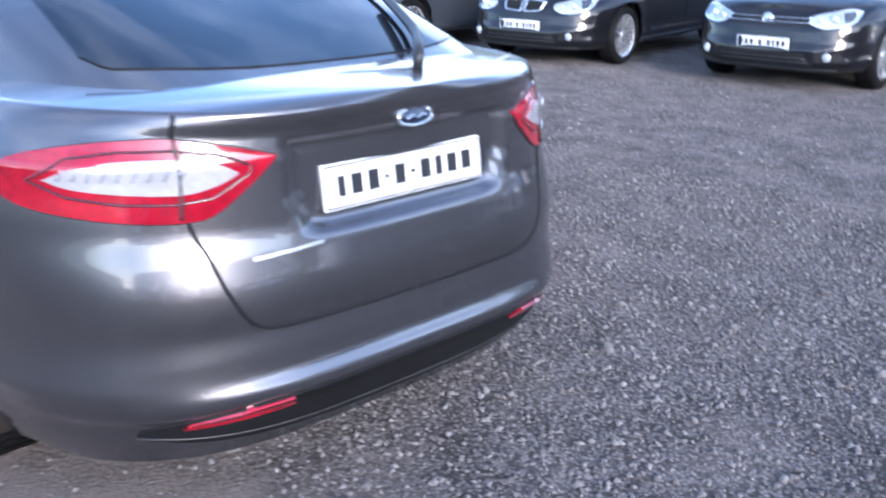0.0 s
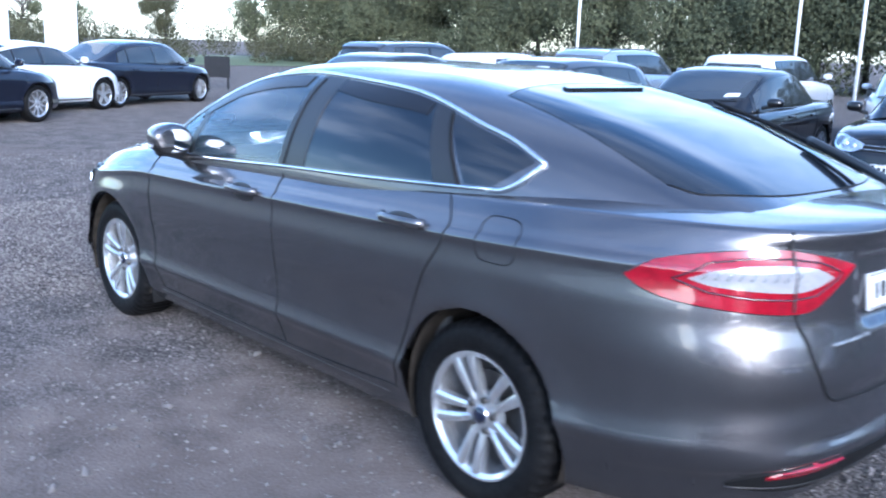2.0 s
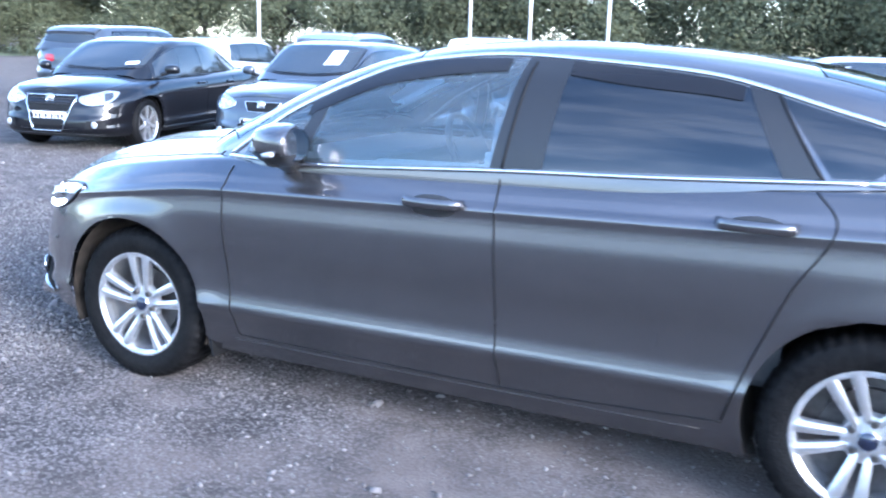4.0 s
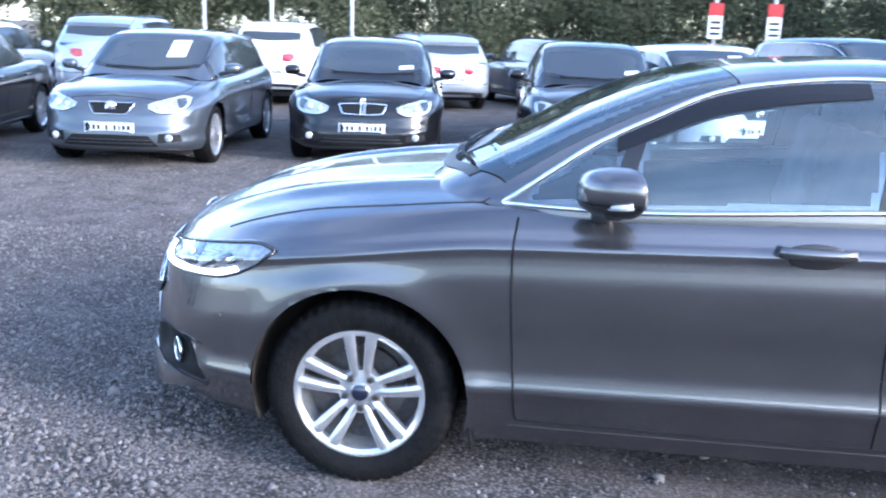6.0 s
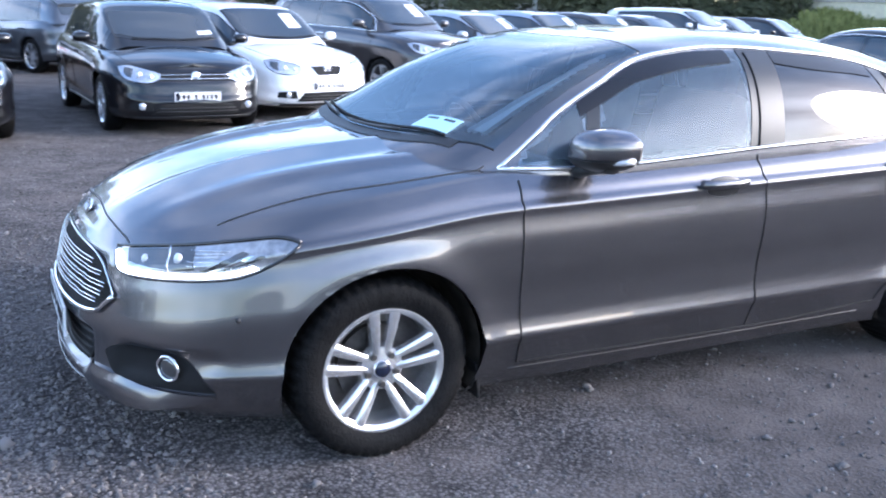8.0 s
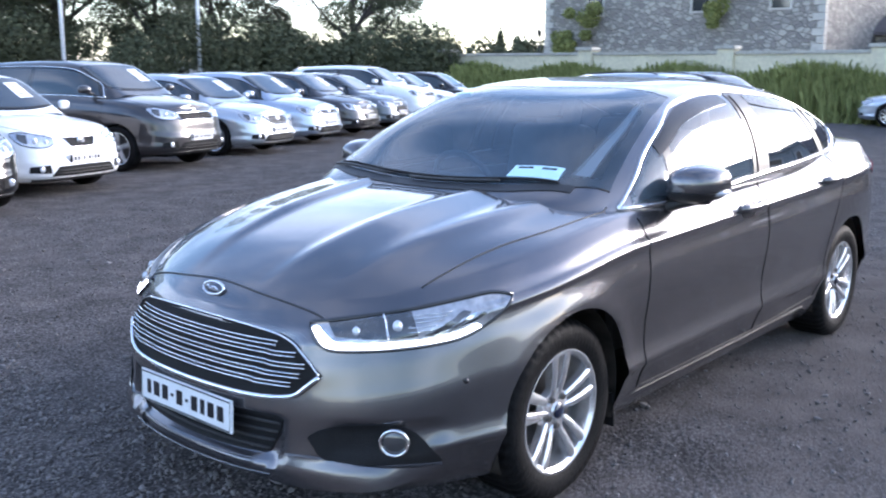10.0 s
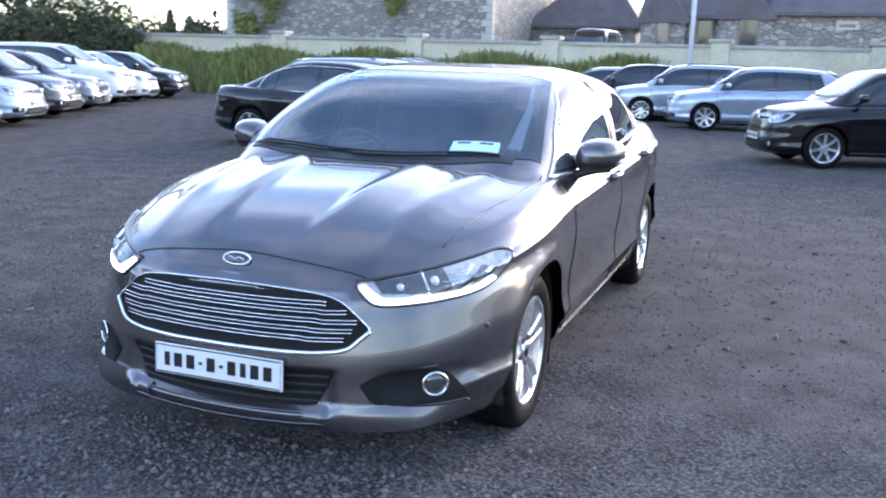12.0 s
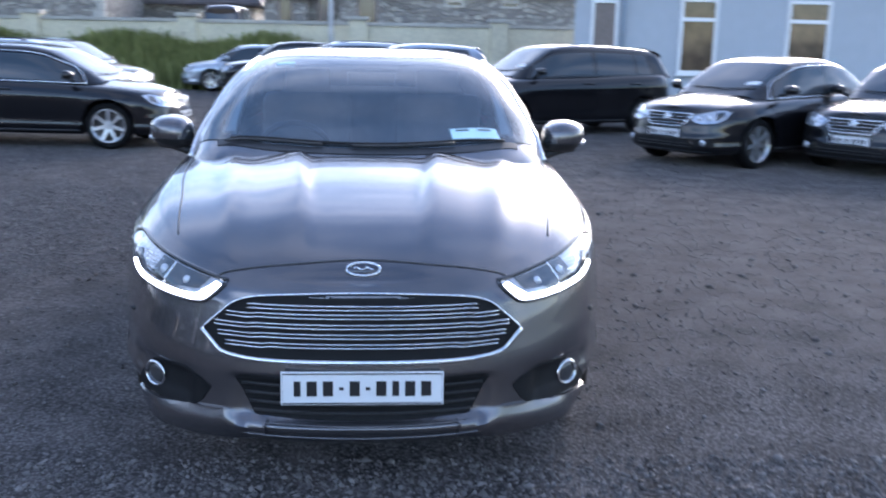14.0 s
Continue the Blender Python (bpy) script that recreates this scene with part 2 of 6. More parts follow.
# ---- car body ----
class Body:
    """The skin of a car: a lower shell with bonnet and boot deck, and a cabin above it. x ahead, y to the car's left."""

    def __init__(self, front, rear, half, bend_f, bend_r, sole, shoulder, deck, width, nose, tail, curve_f, curve_r, base_y, base_z, roof,
                 p=4.0, q=1.4, fine=1.0, ridge=None, shape=None, crown=2.2, wheels=(1.4, -1.4), wheel_z=0.33, arch=0.375, flare=0.012, section=None):
        self.base_y, self.base_z, self.roof, self.p, self.q = [smooth_curve(c) for c in (base_y, base_z, roof)] + [p, q]
        self.roof_range = (min(c[0] for c in roof), max(c[0] for c in roof))
        sole, shoulder, deck, width, nose, tail, curve_f, curve_r = [smooth_curve(c) for c in (sole, shoulder, deck, width, nose, tail, curve_f, curve_r)]
        self.deck, self.shoulder = deck, shoulder
        nf, ns, nr, nv, nw = [max(6, int(k * fine)) for k in (34, 70, 34, 40, 16)]
        level = np.linspace(0, 1, nv)
        rows = []
        bends = smooth_curve(bend_f) if isinstance(bend_f, list) else None
        for v in level:
            bend_f = float(bends(v)) if bends else bend_f
            xf, xr, w = front + float(nose(v)), rear - float(tail(v)), half * float(width(v))
            ef, er = 2 / float(curve_f(v)), 2 / float(curve_r(v))
            th = np.linspace(math.pi / 2, 0, nf)
            fx, fy = bend_f + (xf - bend_f) * np.sin(th) ** ef, w * np.abs(np.cos(th)) ** ef
            sx = np.linspace(bend_f, bend_r, ns + 2)[1:-1]
            rx, ry = bend_r + (xr - bend_r) * np.sin(th[::-1]) ** er, w * np.abs(np.cos(th[::-1])) ** er
            fy[0] = ry[-1] = 0
            x, y = np.concatenate([fx, sx, rx]), np.concatenate([fy, np.full(ns, w), ry])
            lo = sole(x)
            z = lo + (shoulder(x) - lo) * v
            for wx in wheels:
                d = np.hypot(x - wx, z - wheel_z)
                y = y + flare * np.exp(-((d - arch) / 0.07) ** 2) * (y > 0.5 * half)
            rows.append(np.stack([x, y, z], 1))
        top = rows[-1]
        rise = deck(top[:, 0]) - top[:, 2]
        for k in range(1, nw + 1):
            s = 1 - k / nw
            y = top[:, 1] * s
            z = top[:, 2] + rise * (1 - s ** crown)
            if ridge is not None:
                z = z + ridge(top[:, 0], y)
            rows.append(np.stack([top[:, 0], y, z], 1))
        g = np.array(rows)
        if shape is not None:
            shape(g)
        nu = g.shape[1]
        keep = np.ones(g.shape[:2], bool)
        for wx in wheels:
            d = np.hypot(g[..., 0] - wx, g[..., 2] - wheel_z)
            near = (d < arch) & (g[..., 1] > 0.45 * half) & (np.arange(g.shape[0])[:, None] < nv)
            keep &= ~near
            s = np.where(near, arch / np.maximum(d, 0.02), 1)
            low = near & (g[..., 2] < wheel_z - 0.08)
            g[..., 0] = np.where(near & ~low, wx + (g[..., 0] - wx) * s, g[..., 0])
            g[..., 2] = np.where(near & ~low, wheel_z + (g[..., 2] - wheel_z) * s, g[..., 2])
            g[..., 0] = np.where(low, wx + np.sign(g[..., 0] - wx) * np.sqrt(np.maximum(arch**2 - (g[..., 2] - wheel_z) ** 2, 0.01)), g[..., 0])
        self.verts, self.faces = [], []
        for side in (1, -1):
            o = len(self.verts)
            self.verts += [(x, side * y, z) for x, y, z in g.reshape(-1, 3)]
            for a in range(g.shape[0] - 1):
                for b in range(nu - 1):
                    if not (keep[a, b] or keep[a, b + 1] or keep[a + 1, b] or keep[a + 1, b + 1]):
                        continue
                    i = o + a * nu + b
                    x, y = g[a, b, 0], g[a, b, 1]
                    if a >= nv and self.under_cabin(x, y):
                        continue
                    f = (i, i + 1, i + nu + 1, i + nu)
                    self.faces.append(f if side < 0 else f[::-1])
        # the cabin
        nx, na = int(90 * fine), int(34 * fine)
        x0, x1 = self.roof_range
        xs = np.linspace(x0, x1, nx)
        self.cab_v, self.cab_f = [], []
        a = np.linspace(0, math.pi, 2 * na + 1)
        if section is not None:
            self.sec_y, self.sec_z = smooth_curve([(u, y) for u, y, z in section]), smooth_curve([(u, z) for u, y, z in section])
            u = np.linspace(1, -1, 2 * na + 1)
            fine_x, fine_u = np.linspace(x0, x1, 160), np.linspace(0, 1, 80)
            self.along = [[float(w) for w in t] for t in (self.base_y(fine_x), self.base_z(fine_x), self.roof(fine_x) - self.base_z(fine_x))]
            self.across = [[float(w) for w in t] for t in (self.sec_y(fine_u), self.sec_z(fine_u))]
            self.sec = np.sign(u) * self.sec_y(np.abs(u)), self.sec_z(np.abs(u))
        for x in xs:
            yb, zb, h = float(self.base_y(x)), float(self.base_z(x)), max(0.001, float(self.roof(x)) - float(self.base_z(x)))
            if section is not None:
                self.cab_v += list(zip(np.full(len(a), x), yb * self.sec[0], zb + h * self.sec[1]))
                continue
            c, s = np.cos(a), np.abs(np.sin(a))
            self.cab_v += list(zip(np.full(len(a), x), yb * np.sign(c) * np.abs(c) ** (2 / p), zb + h * s ** (2 / q)))
        m = len(a)
        for k in range(nx - 1):
            for j in range(m - 1):
                i = k * m + j
                self.cab_f.append((i, i + 1, i + m + 1, i + m))
        n = len(self.verts)
        self.tree = BVHTree.FromPolygons([tuple(map(float, v)) for v in self.verts + self.cab_v], self.faces + [tuple(i + n for i in f) for f in self.cab_f])

    def under_cabin(self, x, y):
        x0, x1 = self.roof_range
        if not x0 + 0.12 < x < x1 - 0.12:
            return False
        return abs(y) < float(self.base_y(x)) - 0.05

    def cabin(self, x, u, out=0.002):
        """A place on the cabin: u runs from 1 at the left belt line over 0 at the middle of the roof to -1."""
        x0, x1 = self.roof_range
        def look_up(table, w):
            w = min(max(w, 0.0), 1.0) * (len(table) - 1)
            i = min(int(w), len(table) - 2)
            return table[i] + (table[i + 1] - table[i]) * (w - i)
        def at(x, u):
            w = (x - x0) / (x1 - x0)
            yb, zb, h = [look_up(t, w) for t in self.along]
            return Vector((x, (yb if u >= 0 else -yb) * look_up(self.across[0], abs(u)), zb + h * look_up(self.across[1], abs(u))))
        p = at(x, u)
        n = (at(x + 0.01, u) - at(x - 0.01, u)).cross(at(x, u - 0.01) - at(x, u + 0.01))
        n.normalize()
        if n.dot(p - Vector((x * 0.9, 0, 0.8))) < 0:
            n = -n
        return p + n * out

    def side(self, x, z, out=0.002, sign=1):
        hit = self.tree.ray_cast(Vector((x, 3 * sign, z)), Vector((0, -sign, 0)))
        p, n = (hit[0], hit[1]) if hit[0] else (Vector((x, sign * 0.8, z)), Vector((0, sign, 0)))
        n = n if n.y * sign > 0 else -n
        return p + n * out

    def end(self, y, z, out=0.002, sign=1):
        hit = self.tree.ray_cast(Vector((4 * sign, y, z)), Vector((-sign, 0, 0)))
        p, n = (hit[0], hit[1]) if hit[0] else (Vector((sign * 2, y, z)), Vector((sign, 0, 0)))
        n = n if n.x * sign > 0 else -n
        return p + n * out

    def above(self, x, y, out=0.002):
        hit = self.tree.ray_cast(Vector((x, y, 3)), Vector((0, 0, -1)))
        p, n = (hit[0], hit[1]) if hit[0] else (Vector((x, y, 1)), Vector((0, 0, 1)))
        n = n if n.z > 0 else -n
        return p + n * out

    def round_nose(self, angle, z, out=0.002, centre=1.3, sign=1):
        """A place on the nose (sign 1) or the tail (-1), by its angle from straight ahead round a point on the middle line."""
        w = Vector((sign * math.cos(radians(angle)), math.sin(radians(angle)), 0))
        hit = self.tree.ray_cast(Vector((sign * centre, 0, z)) + w * 3, -w)
        p, n = (hit[0], hit[1]) if hit[0] else (Vector((sign * centre, 0, z)) + w, w)
        n = n if n.dot(w) > 0 else -n
        return p + n * out

    def patch(self, name, low, high, onto, mat, parent, label="", cols=24, rows=8, out=0.003, mirror=False, curved=True):
        """A sheet between two lines, laid on the skin by onto(a, b, out)."""
        lo = spline(low, cols) if curved and len(low) > 2 else resample(low, cols)
        hi = spline(high, cols) if curved and len(high) > 2 else resample(high, cols)
        verts, faces = [], []
        for r in range(rows + 1):
            s = r / rows
            for c in range(cols):
                a = lo[c] * (1 - s) + hi[c] * s
                verts.append(onto(float(a[0]), float(a[1]), out))
        for r in range(rows):
            for c in range(cols - 1):
                i = r * cols + c
                faces.append((i, i + 1, i + cols + 1, i + cols))
        # a rim that runs back into the skin gives the sheet its thickness
        ring = [*range(cols), *[r * cols + cols - 1 for r in range(1, rows + 1)], *[rows * cols + c for c in range(cols - 2, -1, -1)],
                *[r * cols for r in range(rows - 1, 0, -1)]]
        base = len(verts)
        for i in ring:
            r, c = divmod(i, cols)
            a = lo[c] * (1 - r / rows) + hi[c] * (r / rows)
            verts.append(onto(float(a[0]), float(a[1]), -0.012))
        for k in range(len(ring)):
            k2 = (k + 1) % len(ring)
            faces.append((ring[k], ring[k2], base + k2, base + k))
        if mirror:
            verts = [(v[0], -v[1], v[2]) for v in verts]
        ob = mesh_ob(name, verts, faces, mat, parent, label, True, 40)
        bm = bmesh.new()
        bm.from_mesh(ob.data)
        bmesh.ops.recalc_face_normals(bm, faces=bm.faces)
        bm.to_mesh(ob.data)
        bm.free()
        return ob

    def line(self, name, pts, onto, r, mat, parent, label="", n=40, mirror=False, out=0.0, closed=False, flat=1.0):
        q = spline(pts, n) if len(pts) > 2 and not closed else resample(pts, n, closed)
        v = [onto(float(a), float(b), out) for a, b in q]
        if mirror:
            v = [Vector((a.x, -a.y, a.z)) for a in v]
        return tube(name, v, r, mat, parent, label, 6, closed, flat)


def wheel(parent, at, radius, rim, style, side, turn=0, mats=(TYRE, ALLOY)):
    """A wheel with tyre, rim, spokes and hub; side is 1 on the car's left."""
    hub = new("wheel")
    hub.parent = parent
    hub.matrix_basis = Matrix.Translation(at) @ Matrix.Diagonal((1, side, 1, 1))
    fine = style == "double"
    n = 64 if fine else 28
    w = 0.112 if fine else 0.1
    lathe("tyre", [(rim - 0.005, -w), (radius - 0.03, -w - 0.004), (radius - 0.008, -w * 0.85), (radius, -w * 0.6), (radius, w * 0.6), (radius - 0.008, w * 0.85),
                   (radius - 0.03, w + 0.002), (rim + 0.045, w + 0.006), (rim + 0.012, w - 0.002), (rim - 0.004, w - 0.012), (rim - 0.02, w - 0.05)], n * 3 if fine else n, mats[0], hub)
    if fine:
        # tread grooves across the tyre's shoulders
        me = hub.children[0].data
        for k, v in enumerate(me.vertices):
            if (k // 11) % 4 == 0 and k % 11 in (2, 3, 4, 5):
                d = math.hypot(v.co.x, v.co.z)
                v.co.x, v.co.z = v.co.x * (1 - 0.009 / d), v.co.z * (1 - 0.009 / d)
    lathe("rim", [(rim * 0.9, -w), (rim * 0.9, w - 0.06), (rim - 0.018, w - 0.016), (rim - 0.004, w - 0.004), (rim + 0.004, w - 0.004), (rim + 0.006, w - 0.016)], n, mats[1], hub, "silver alloy rim")
    lathe("brake_disc", [(0.0, w - 0.085), (rim * 0.66, w - 0.085), (rim * 0.66, w - 0.11), (rim * 0.9, w - 0.115)], 24, BRAKE, hub)
    if fine:
        def arm(off0, off1, w0, w1):
            prof = []
            for k in range(9):
                s = k / 8
                r = 0.05 + (rim * 0.97 - 0.05) * s
                o = off0 + (off1 - off0) * s
                prof.append((r, o, w0 + (w1 - w0) * s, w - 0.030 + 0.022 * math.sin(s * 1.6)))
            vs, fs = [], []
            for r, o, ww, d in prof:
                vs += [(o - ww, d - 0.035, r), (o - ww, d - 0.006, r), (o - ww * 0.5, d, r), (o + ww * 0.5, d, r), (o + ww, d - 0.006, r), (o + ww, d - 0.035, r)]
            for k in range(8):
                for j in range(5):
                    a = k * 6 + j
                    fs.append((a, a + 1, a + 7, a + 6))
            return vs, fs
        for k in range(5):
            vs, fs = [], []
            for sgn in (-1, 1):
                v, f = arm(sgn * 0.019, sgn * 0.040, 0.0125, 0.0215)
                o = len(vs)
                vs += v
                fs += [tuple(i + o for i in q) for q in f]
            ob = mesh_ob("spoke", vs, fs, mats[1], hub, "", True, 40)
            ob.rotation_euler = (0, radians(72 * k + turn), 0)
        lathe("hub_centre", [(0.0, w - 0.022), (0.03, w - 0.022), (0.034, w - 0.028), (0.078, w - 0.034), (0.085, w - 0.06)], 30, mats[1], hub)
        lathe("hub_cap", [(0.0, w - 0.012), (0.022, w - 0.013), (0.029, w - 0.018), (0.03, w - 0.03)], 20, BLUE, hub, "dark blue hub cap")
        for k in range(5):
            a = radians(-72 * k + 36 + 90 - turn)
            nut = lathe("wheel_nut", [(0.0, w - 0.02), (0.010, w - 0.02), (0.013, w - 0.028), (0.013, w - 0.05)], 8, BRAKE, hub)
            nut.location = (0.056 * math.cos(a), 0, 0.056 * math.sin(a))
    else:
        count = 5 if style == "five" else (7 if style == "seven" else 10)
        vs, fs = [], []
        for k in range(count):
            a = 2 * math.pi * k / count
            o = len(vs)
            half = 0.045 if count == 5 else (0.03 if count == 7 else 0.018)
            for r, ww, d in ((0.02, half * 0.9, w - 0.03), (rim * 0.98, half * 0.75, w - 0.012)):
                for sx in (-1, 1):
                    for dd in (-0.03, 0):
                        x, z = sx * ww, r
                        vs.append((x * math.cos(a) + z * math.sin(a), d + dd, -x * math.sin(a) + z * math.cos(a)))
            for q in ((0, 1, 5, 4), (1, 3, 7, 5), (3, 2, 6, 7), (0, 4, 6, 2)):
                fs.append(tuple(i + o for i in q))
        mesh_ob("spokes", vs, fs, mats[1], hub, "", False)
        lathe("hub_centre", [(0.0, w - 0.02), (0.05, w - 0.022), (0.06, w - 0.05)], 14, mats[1], hub)
    return hub


def plate(parent, at, m, width=0.52, height=0.11, band=False):
    """A white number plate whose writing is plain bars."""
    p = new("number_plate")
    p.parent = parent
    p.matrix_basis = Matrix.Translation(at) @ m
    tagged(p, "white number plate with dark bars")
    bm = bmesh.new()
    box(bm, -0.006, 0.004, -width / 2, width / 2, -height / 2, height / 2, 0.003)
    part("plate_sheet", bm, PLATE_WHITE, p)
    v, f = tube_data([(0.004, s * (width / 2 - 0.006), t * (height / 2 - 0.006)) for s, t in ((-1, -1), (1, -1), (1, 1), (-1, 1))], 0.003, 4, True)
    mesh_ob("plate_rim", v, f, PLATE_INK, p, "", False)
    if band:
        bm = bmesh.new()
        box(bm, 0.0045, 0.0055, -width / 2 + 0.012, -width / 2 + 0.05, -height / 2 + 0.012, height / 2 - 0.012)
        part("blue_band", bm, BLUE, p)
    x = -width * 0.42
    for w, h in ((0.03, 1), (0.045, 1), (0.045, 1), (0.02, 0.2), (0.045, 1), (0.02, 0.2), (0.045, 1), (0.03, 1), (0.045, 1), (0.045, 1)):
        w, tall = w * width / 0.72, height * 0.45 * h
        bm = bmesh.new()
        box(bm, 0.0045, 0.0062, x, x + w, -tall / 2, tall / 2)
        part("bar", bm, PLATE_INK, p)
        x += w + 0.019 * width / 0.52
    return p


# ---- ground ----
def land(x, y):
    """The height of the yard, which is nearly level."""
    return 0.0


def ground_material():
    """Crushed stone, with a strip of packed brown dust along the near side of the grey car."""
    m = bpy.data.materials.new("gravel_and_packed_dust")
    m.use_nodes = True
    n, l = m.node_tree.nodes, m.node_tree.links
    b = n["Principled BSDF"]
    b.inputs["Roughness"].default_value, b.inputs["Specular IOR Level"].default_value = 0.95, 0.06
    b.inputs["Diffuse Roughness"].default_value = 0.75
    where = n.new("ShaderNodeTexCoord")
    def tex(kind, scale, detail=4):
        t = n.new(kind)
        t.inputs["Scale"].default_value = scale
        if kind == "ShaderNodeTexNoise":
            t.inputs["Detail"].default_value = detail
        l.new(where.outputs["Object"], t.inputs["Vector"])
        return t
    def mixed(fac, a, c):
        x = n.new("ShaderNodeMix")
        x.data_type = "RGBA"
        for sock, v in (("A", a), ("B", c)):
            if isinstance(v, tuple):
                x.inputs[sock].default_value = (*v, 1)
            else:
                l.new(v, x.inputs[sock])
        l.new(fac, x.inputs["Factor"])
        return x.outputs["Result"]
    def ramp(src, lo, hi):
        r = n.new("ShaderNodeMapRange")
        r.inputs["From Min"].default_value, r.inputs["From Max"].default_value = lo, hi
        l.new(src, r.inputs["Value"])
        return r.outputs[0]
    cells, grit, patch, broad = tex("ShaderNodeTexVoronoi", 70), tex("ShaderNodeTexNoise", 90, 6), tex("ShaderNodeTexNoise", 1.6, 5), tex("ShaderNodeTexNoise", 0.35, 4)
    tone = n.new("ShaderNodeSeparateColor")
    l.new(cells.outputs["Color"], tone.inputs[0])
    stone = mixed(tone.outputs[0], (0.074, 0.067, 0.065), (0.190, 0.174, 0.169))
    stone = mixed(ramp(cells.outputs["Distance"], 0.35, 0.75), stone, (0.048, 0.044, 0.043))
    dust = mixed(ramp(grit.outputs["Fac"], 0.35, 0.65), (0.106, 0.089, 0.080), (0.152, 0.129, 0.117))
    # where the packed strip lies
    sep = n.new("ShaderNodeSeparateXYZ")
    l.new(where.outputs["Object"], sep.inputs[0])
    def inside_band(sock, lo, hi, soft):
        r1, r2, mul = ramp(sock, lo - soft, lo + soft), ramp(sock, hi + soft, hi - soft), n.new("ShaderNodeMath")
        mul.operation = "MULTIPLY"
        l.new(r1, mul.inputs[0])
        l.new(r2, mul.inputs[1])
        return mul.outputs[0]
    mul = n.new("ShaderNodeMath")
    mul.operation = "MULTIPLY"
    l.new(inside_band(sep.outputs[1], 0.5, 4.2, 0.7), mul.inputs[0])
    l.new(inside_band(sep.outputs[0], -5.5, 0.2, 1.3), mul.inputs[1])
    add = n.new("ShaderNodeMath")
    add.operation = "MULTIPLY_ADD"
    l.new(patch.outputs["Fac"], add.inputs[0])
    add.inputs[1].default_value = 1.6
    l.new(mul.outputs[0], add.inputs[2])
    colour = mixed(ramp(add.outputs[0], 0.85, 1.5), stone, dust)
    colour = mixed(ramp(broad.outputs["Fac"], 0.5, 0.9), colour, mixed(ramp(patch.outputs["Fac"], 0.4, 0.6), dust, colour))
    shade = n.new("ShaderNodeHueSaturation")
    blotch = tex("ShaderNodeTexNoise", 3.2, 6)
    tint = n.new("ShaderNodeMapRange")
    tint.inputs["From Min"].default_value, tint.inputs["From Max"].default_value = 0.33, 0.67
    tint.inputs["To Min"].default_value, tint.inputs["To Max"].default_value = 0.74, 1.2
    l.new(blotch.outputs["Fac"], tint.inputs["Value"])
    l.new(tint.outputs[0], shade.inputs["Value"])
    l.new(colour, shade.inputs["Color"])
    l.new(shade.outputs[0], b.inputs["Base Color"])
    height = n.new("ShaderNodeMath")
    height.operation = "MULTIPLY_ADD"
    l.new(cells.outputs["Distance"], height.inputs[0])
    height.inputs[1].default_value = -0.8
    l.new(grit.outputs["Fac"], height.inputs[2])
    bump = n.new("ShaderNodeBump")
    bump.inputs["Strength"].default_value, bump.inputs["Distance"].default_value = 0.6, 0.009
    l.new(height.outputs[0], bump.inputs["Height"])
    l.new(bump.outputs["Normal"], b.inputs["Normal"])
    return m


GRAVEL = ground_material()
gx = np.concatenate([np.linspace(-600, -45, 12), np.linspace(-40, 45, 86), np.linspace(50, 600, 12)])
verts = [(float(x), float(y), land(x, y)) for x in gx for y in gx]
m = len(gx)
faces = [(a * m + b, (a + 1) * m + b, (a + 1) * m + b + 1, a * m + b + 1) for a in range(m - 1) for b in range(m - 1)]
tagged(mesh_ob("ground", verts, faces, GRAVEL, None, "dusty grey gravel and worn tarmac yard"), "", "ground", "", "structure")

# ---- boundary wall, houses, office ----
RENDER = material("cream_wall_render", (0.61, 0.56, 0.41), 0.9, vary=0.18, scale=8, bump=0.3, bump_scale=60)
COPING = material("stone_coping", (0.40, 0.38, 0.33), 0.9, vary=0.25, scale=10, bump=0.3)


def rubble():
    """Uneven stones in pale mortar."""
    m = material("rubble_stone", (0.27, 0.26, 0.24), 0.9, vary=0.4, scale=3, spots=(0.38, 0.36, 0.32))
    n, l = m.node_tree.nodes, m.node_tree.links
    b = n["Principled BSDF"]
    where = n.new("ShaderNodeTexCoord")
    size = n.new("ShaderNodeMapping")
    size.inputs["Scale"].default_value = (3.0, 3.0, 4.6)
    l.new(where.outputs["Object"], size.inputs["Vector"])
    edge, cell = n.new("ShaderNodeTexVoronoi"), n.new("ShaderNodeTexVoronoi")
    edge.feature = "DISTANCE_TO_EDGE"
    for t in (edge, cell):
        t.inputs["Scale"].default_value = 1.0
        l.new(size.outputs[0], t.inputs["Vector"])
    tone = n.new("ShaderNodeSeparateColor")
    l.new(cell.outputs["Color"], tone.inputs[0])
    mix, joint, r = n.new("ShaderNodeMix"), n.new("ShaderNodeMix"), n.new("ShaderNodeMapRange")
    mix.data_type = joint.data_type = "RGBA"
    mix.inputs["A"].default_value, mix.inputs["B"].default_value = (0.22, 0.205, 0.19, 1), (0.44, 0.41, 0.36, 1)
    l.new(tone.outputs[0], mix.inputs["Factor"])
    r.inputs["From Min"].default_value, r.inputs["From Max"].default_value = 0.02, 0.09
    l.new(edge.outputs["Distance"], r.inputs["Value"])
    joint.inputs["A"].default_value = (0.24, 0.225, 0.20, 1)
    l.new(mix.outputs["Result"], joint.inputs["B"])
    l.new(r.outputs[0], joint.inputs["Factor"])
    l.new(joint.outputs["Result"], b.inputs["Base Color"])
    bump = n.new("ShaderNodeBump")
    bump.inputs["Distance"].default_value = 0.05
    l.new(r.outputs[0], bump.inputs["Height"])
    l.new(bump.outputs["Normal"], b.inputs["Normal"])
    return m


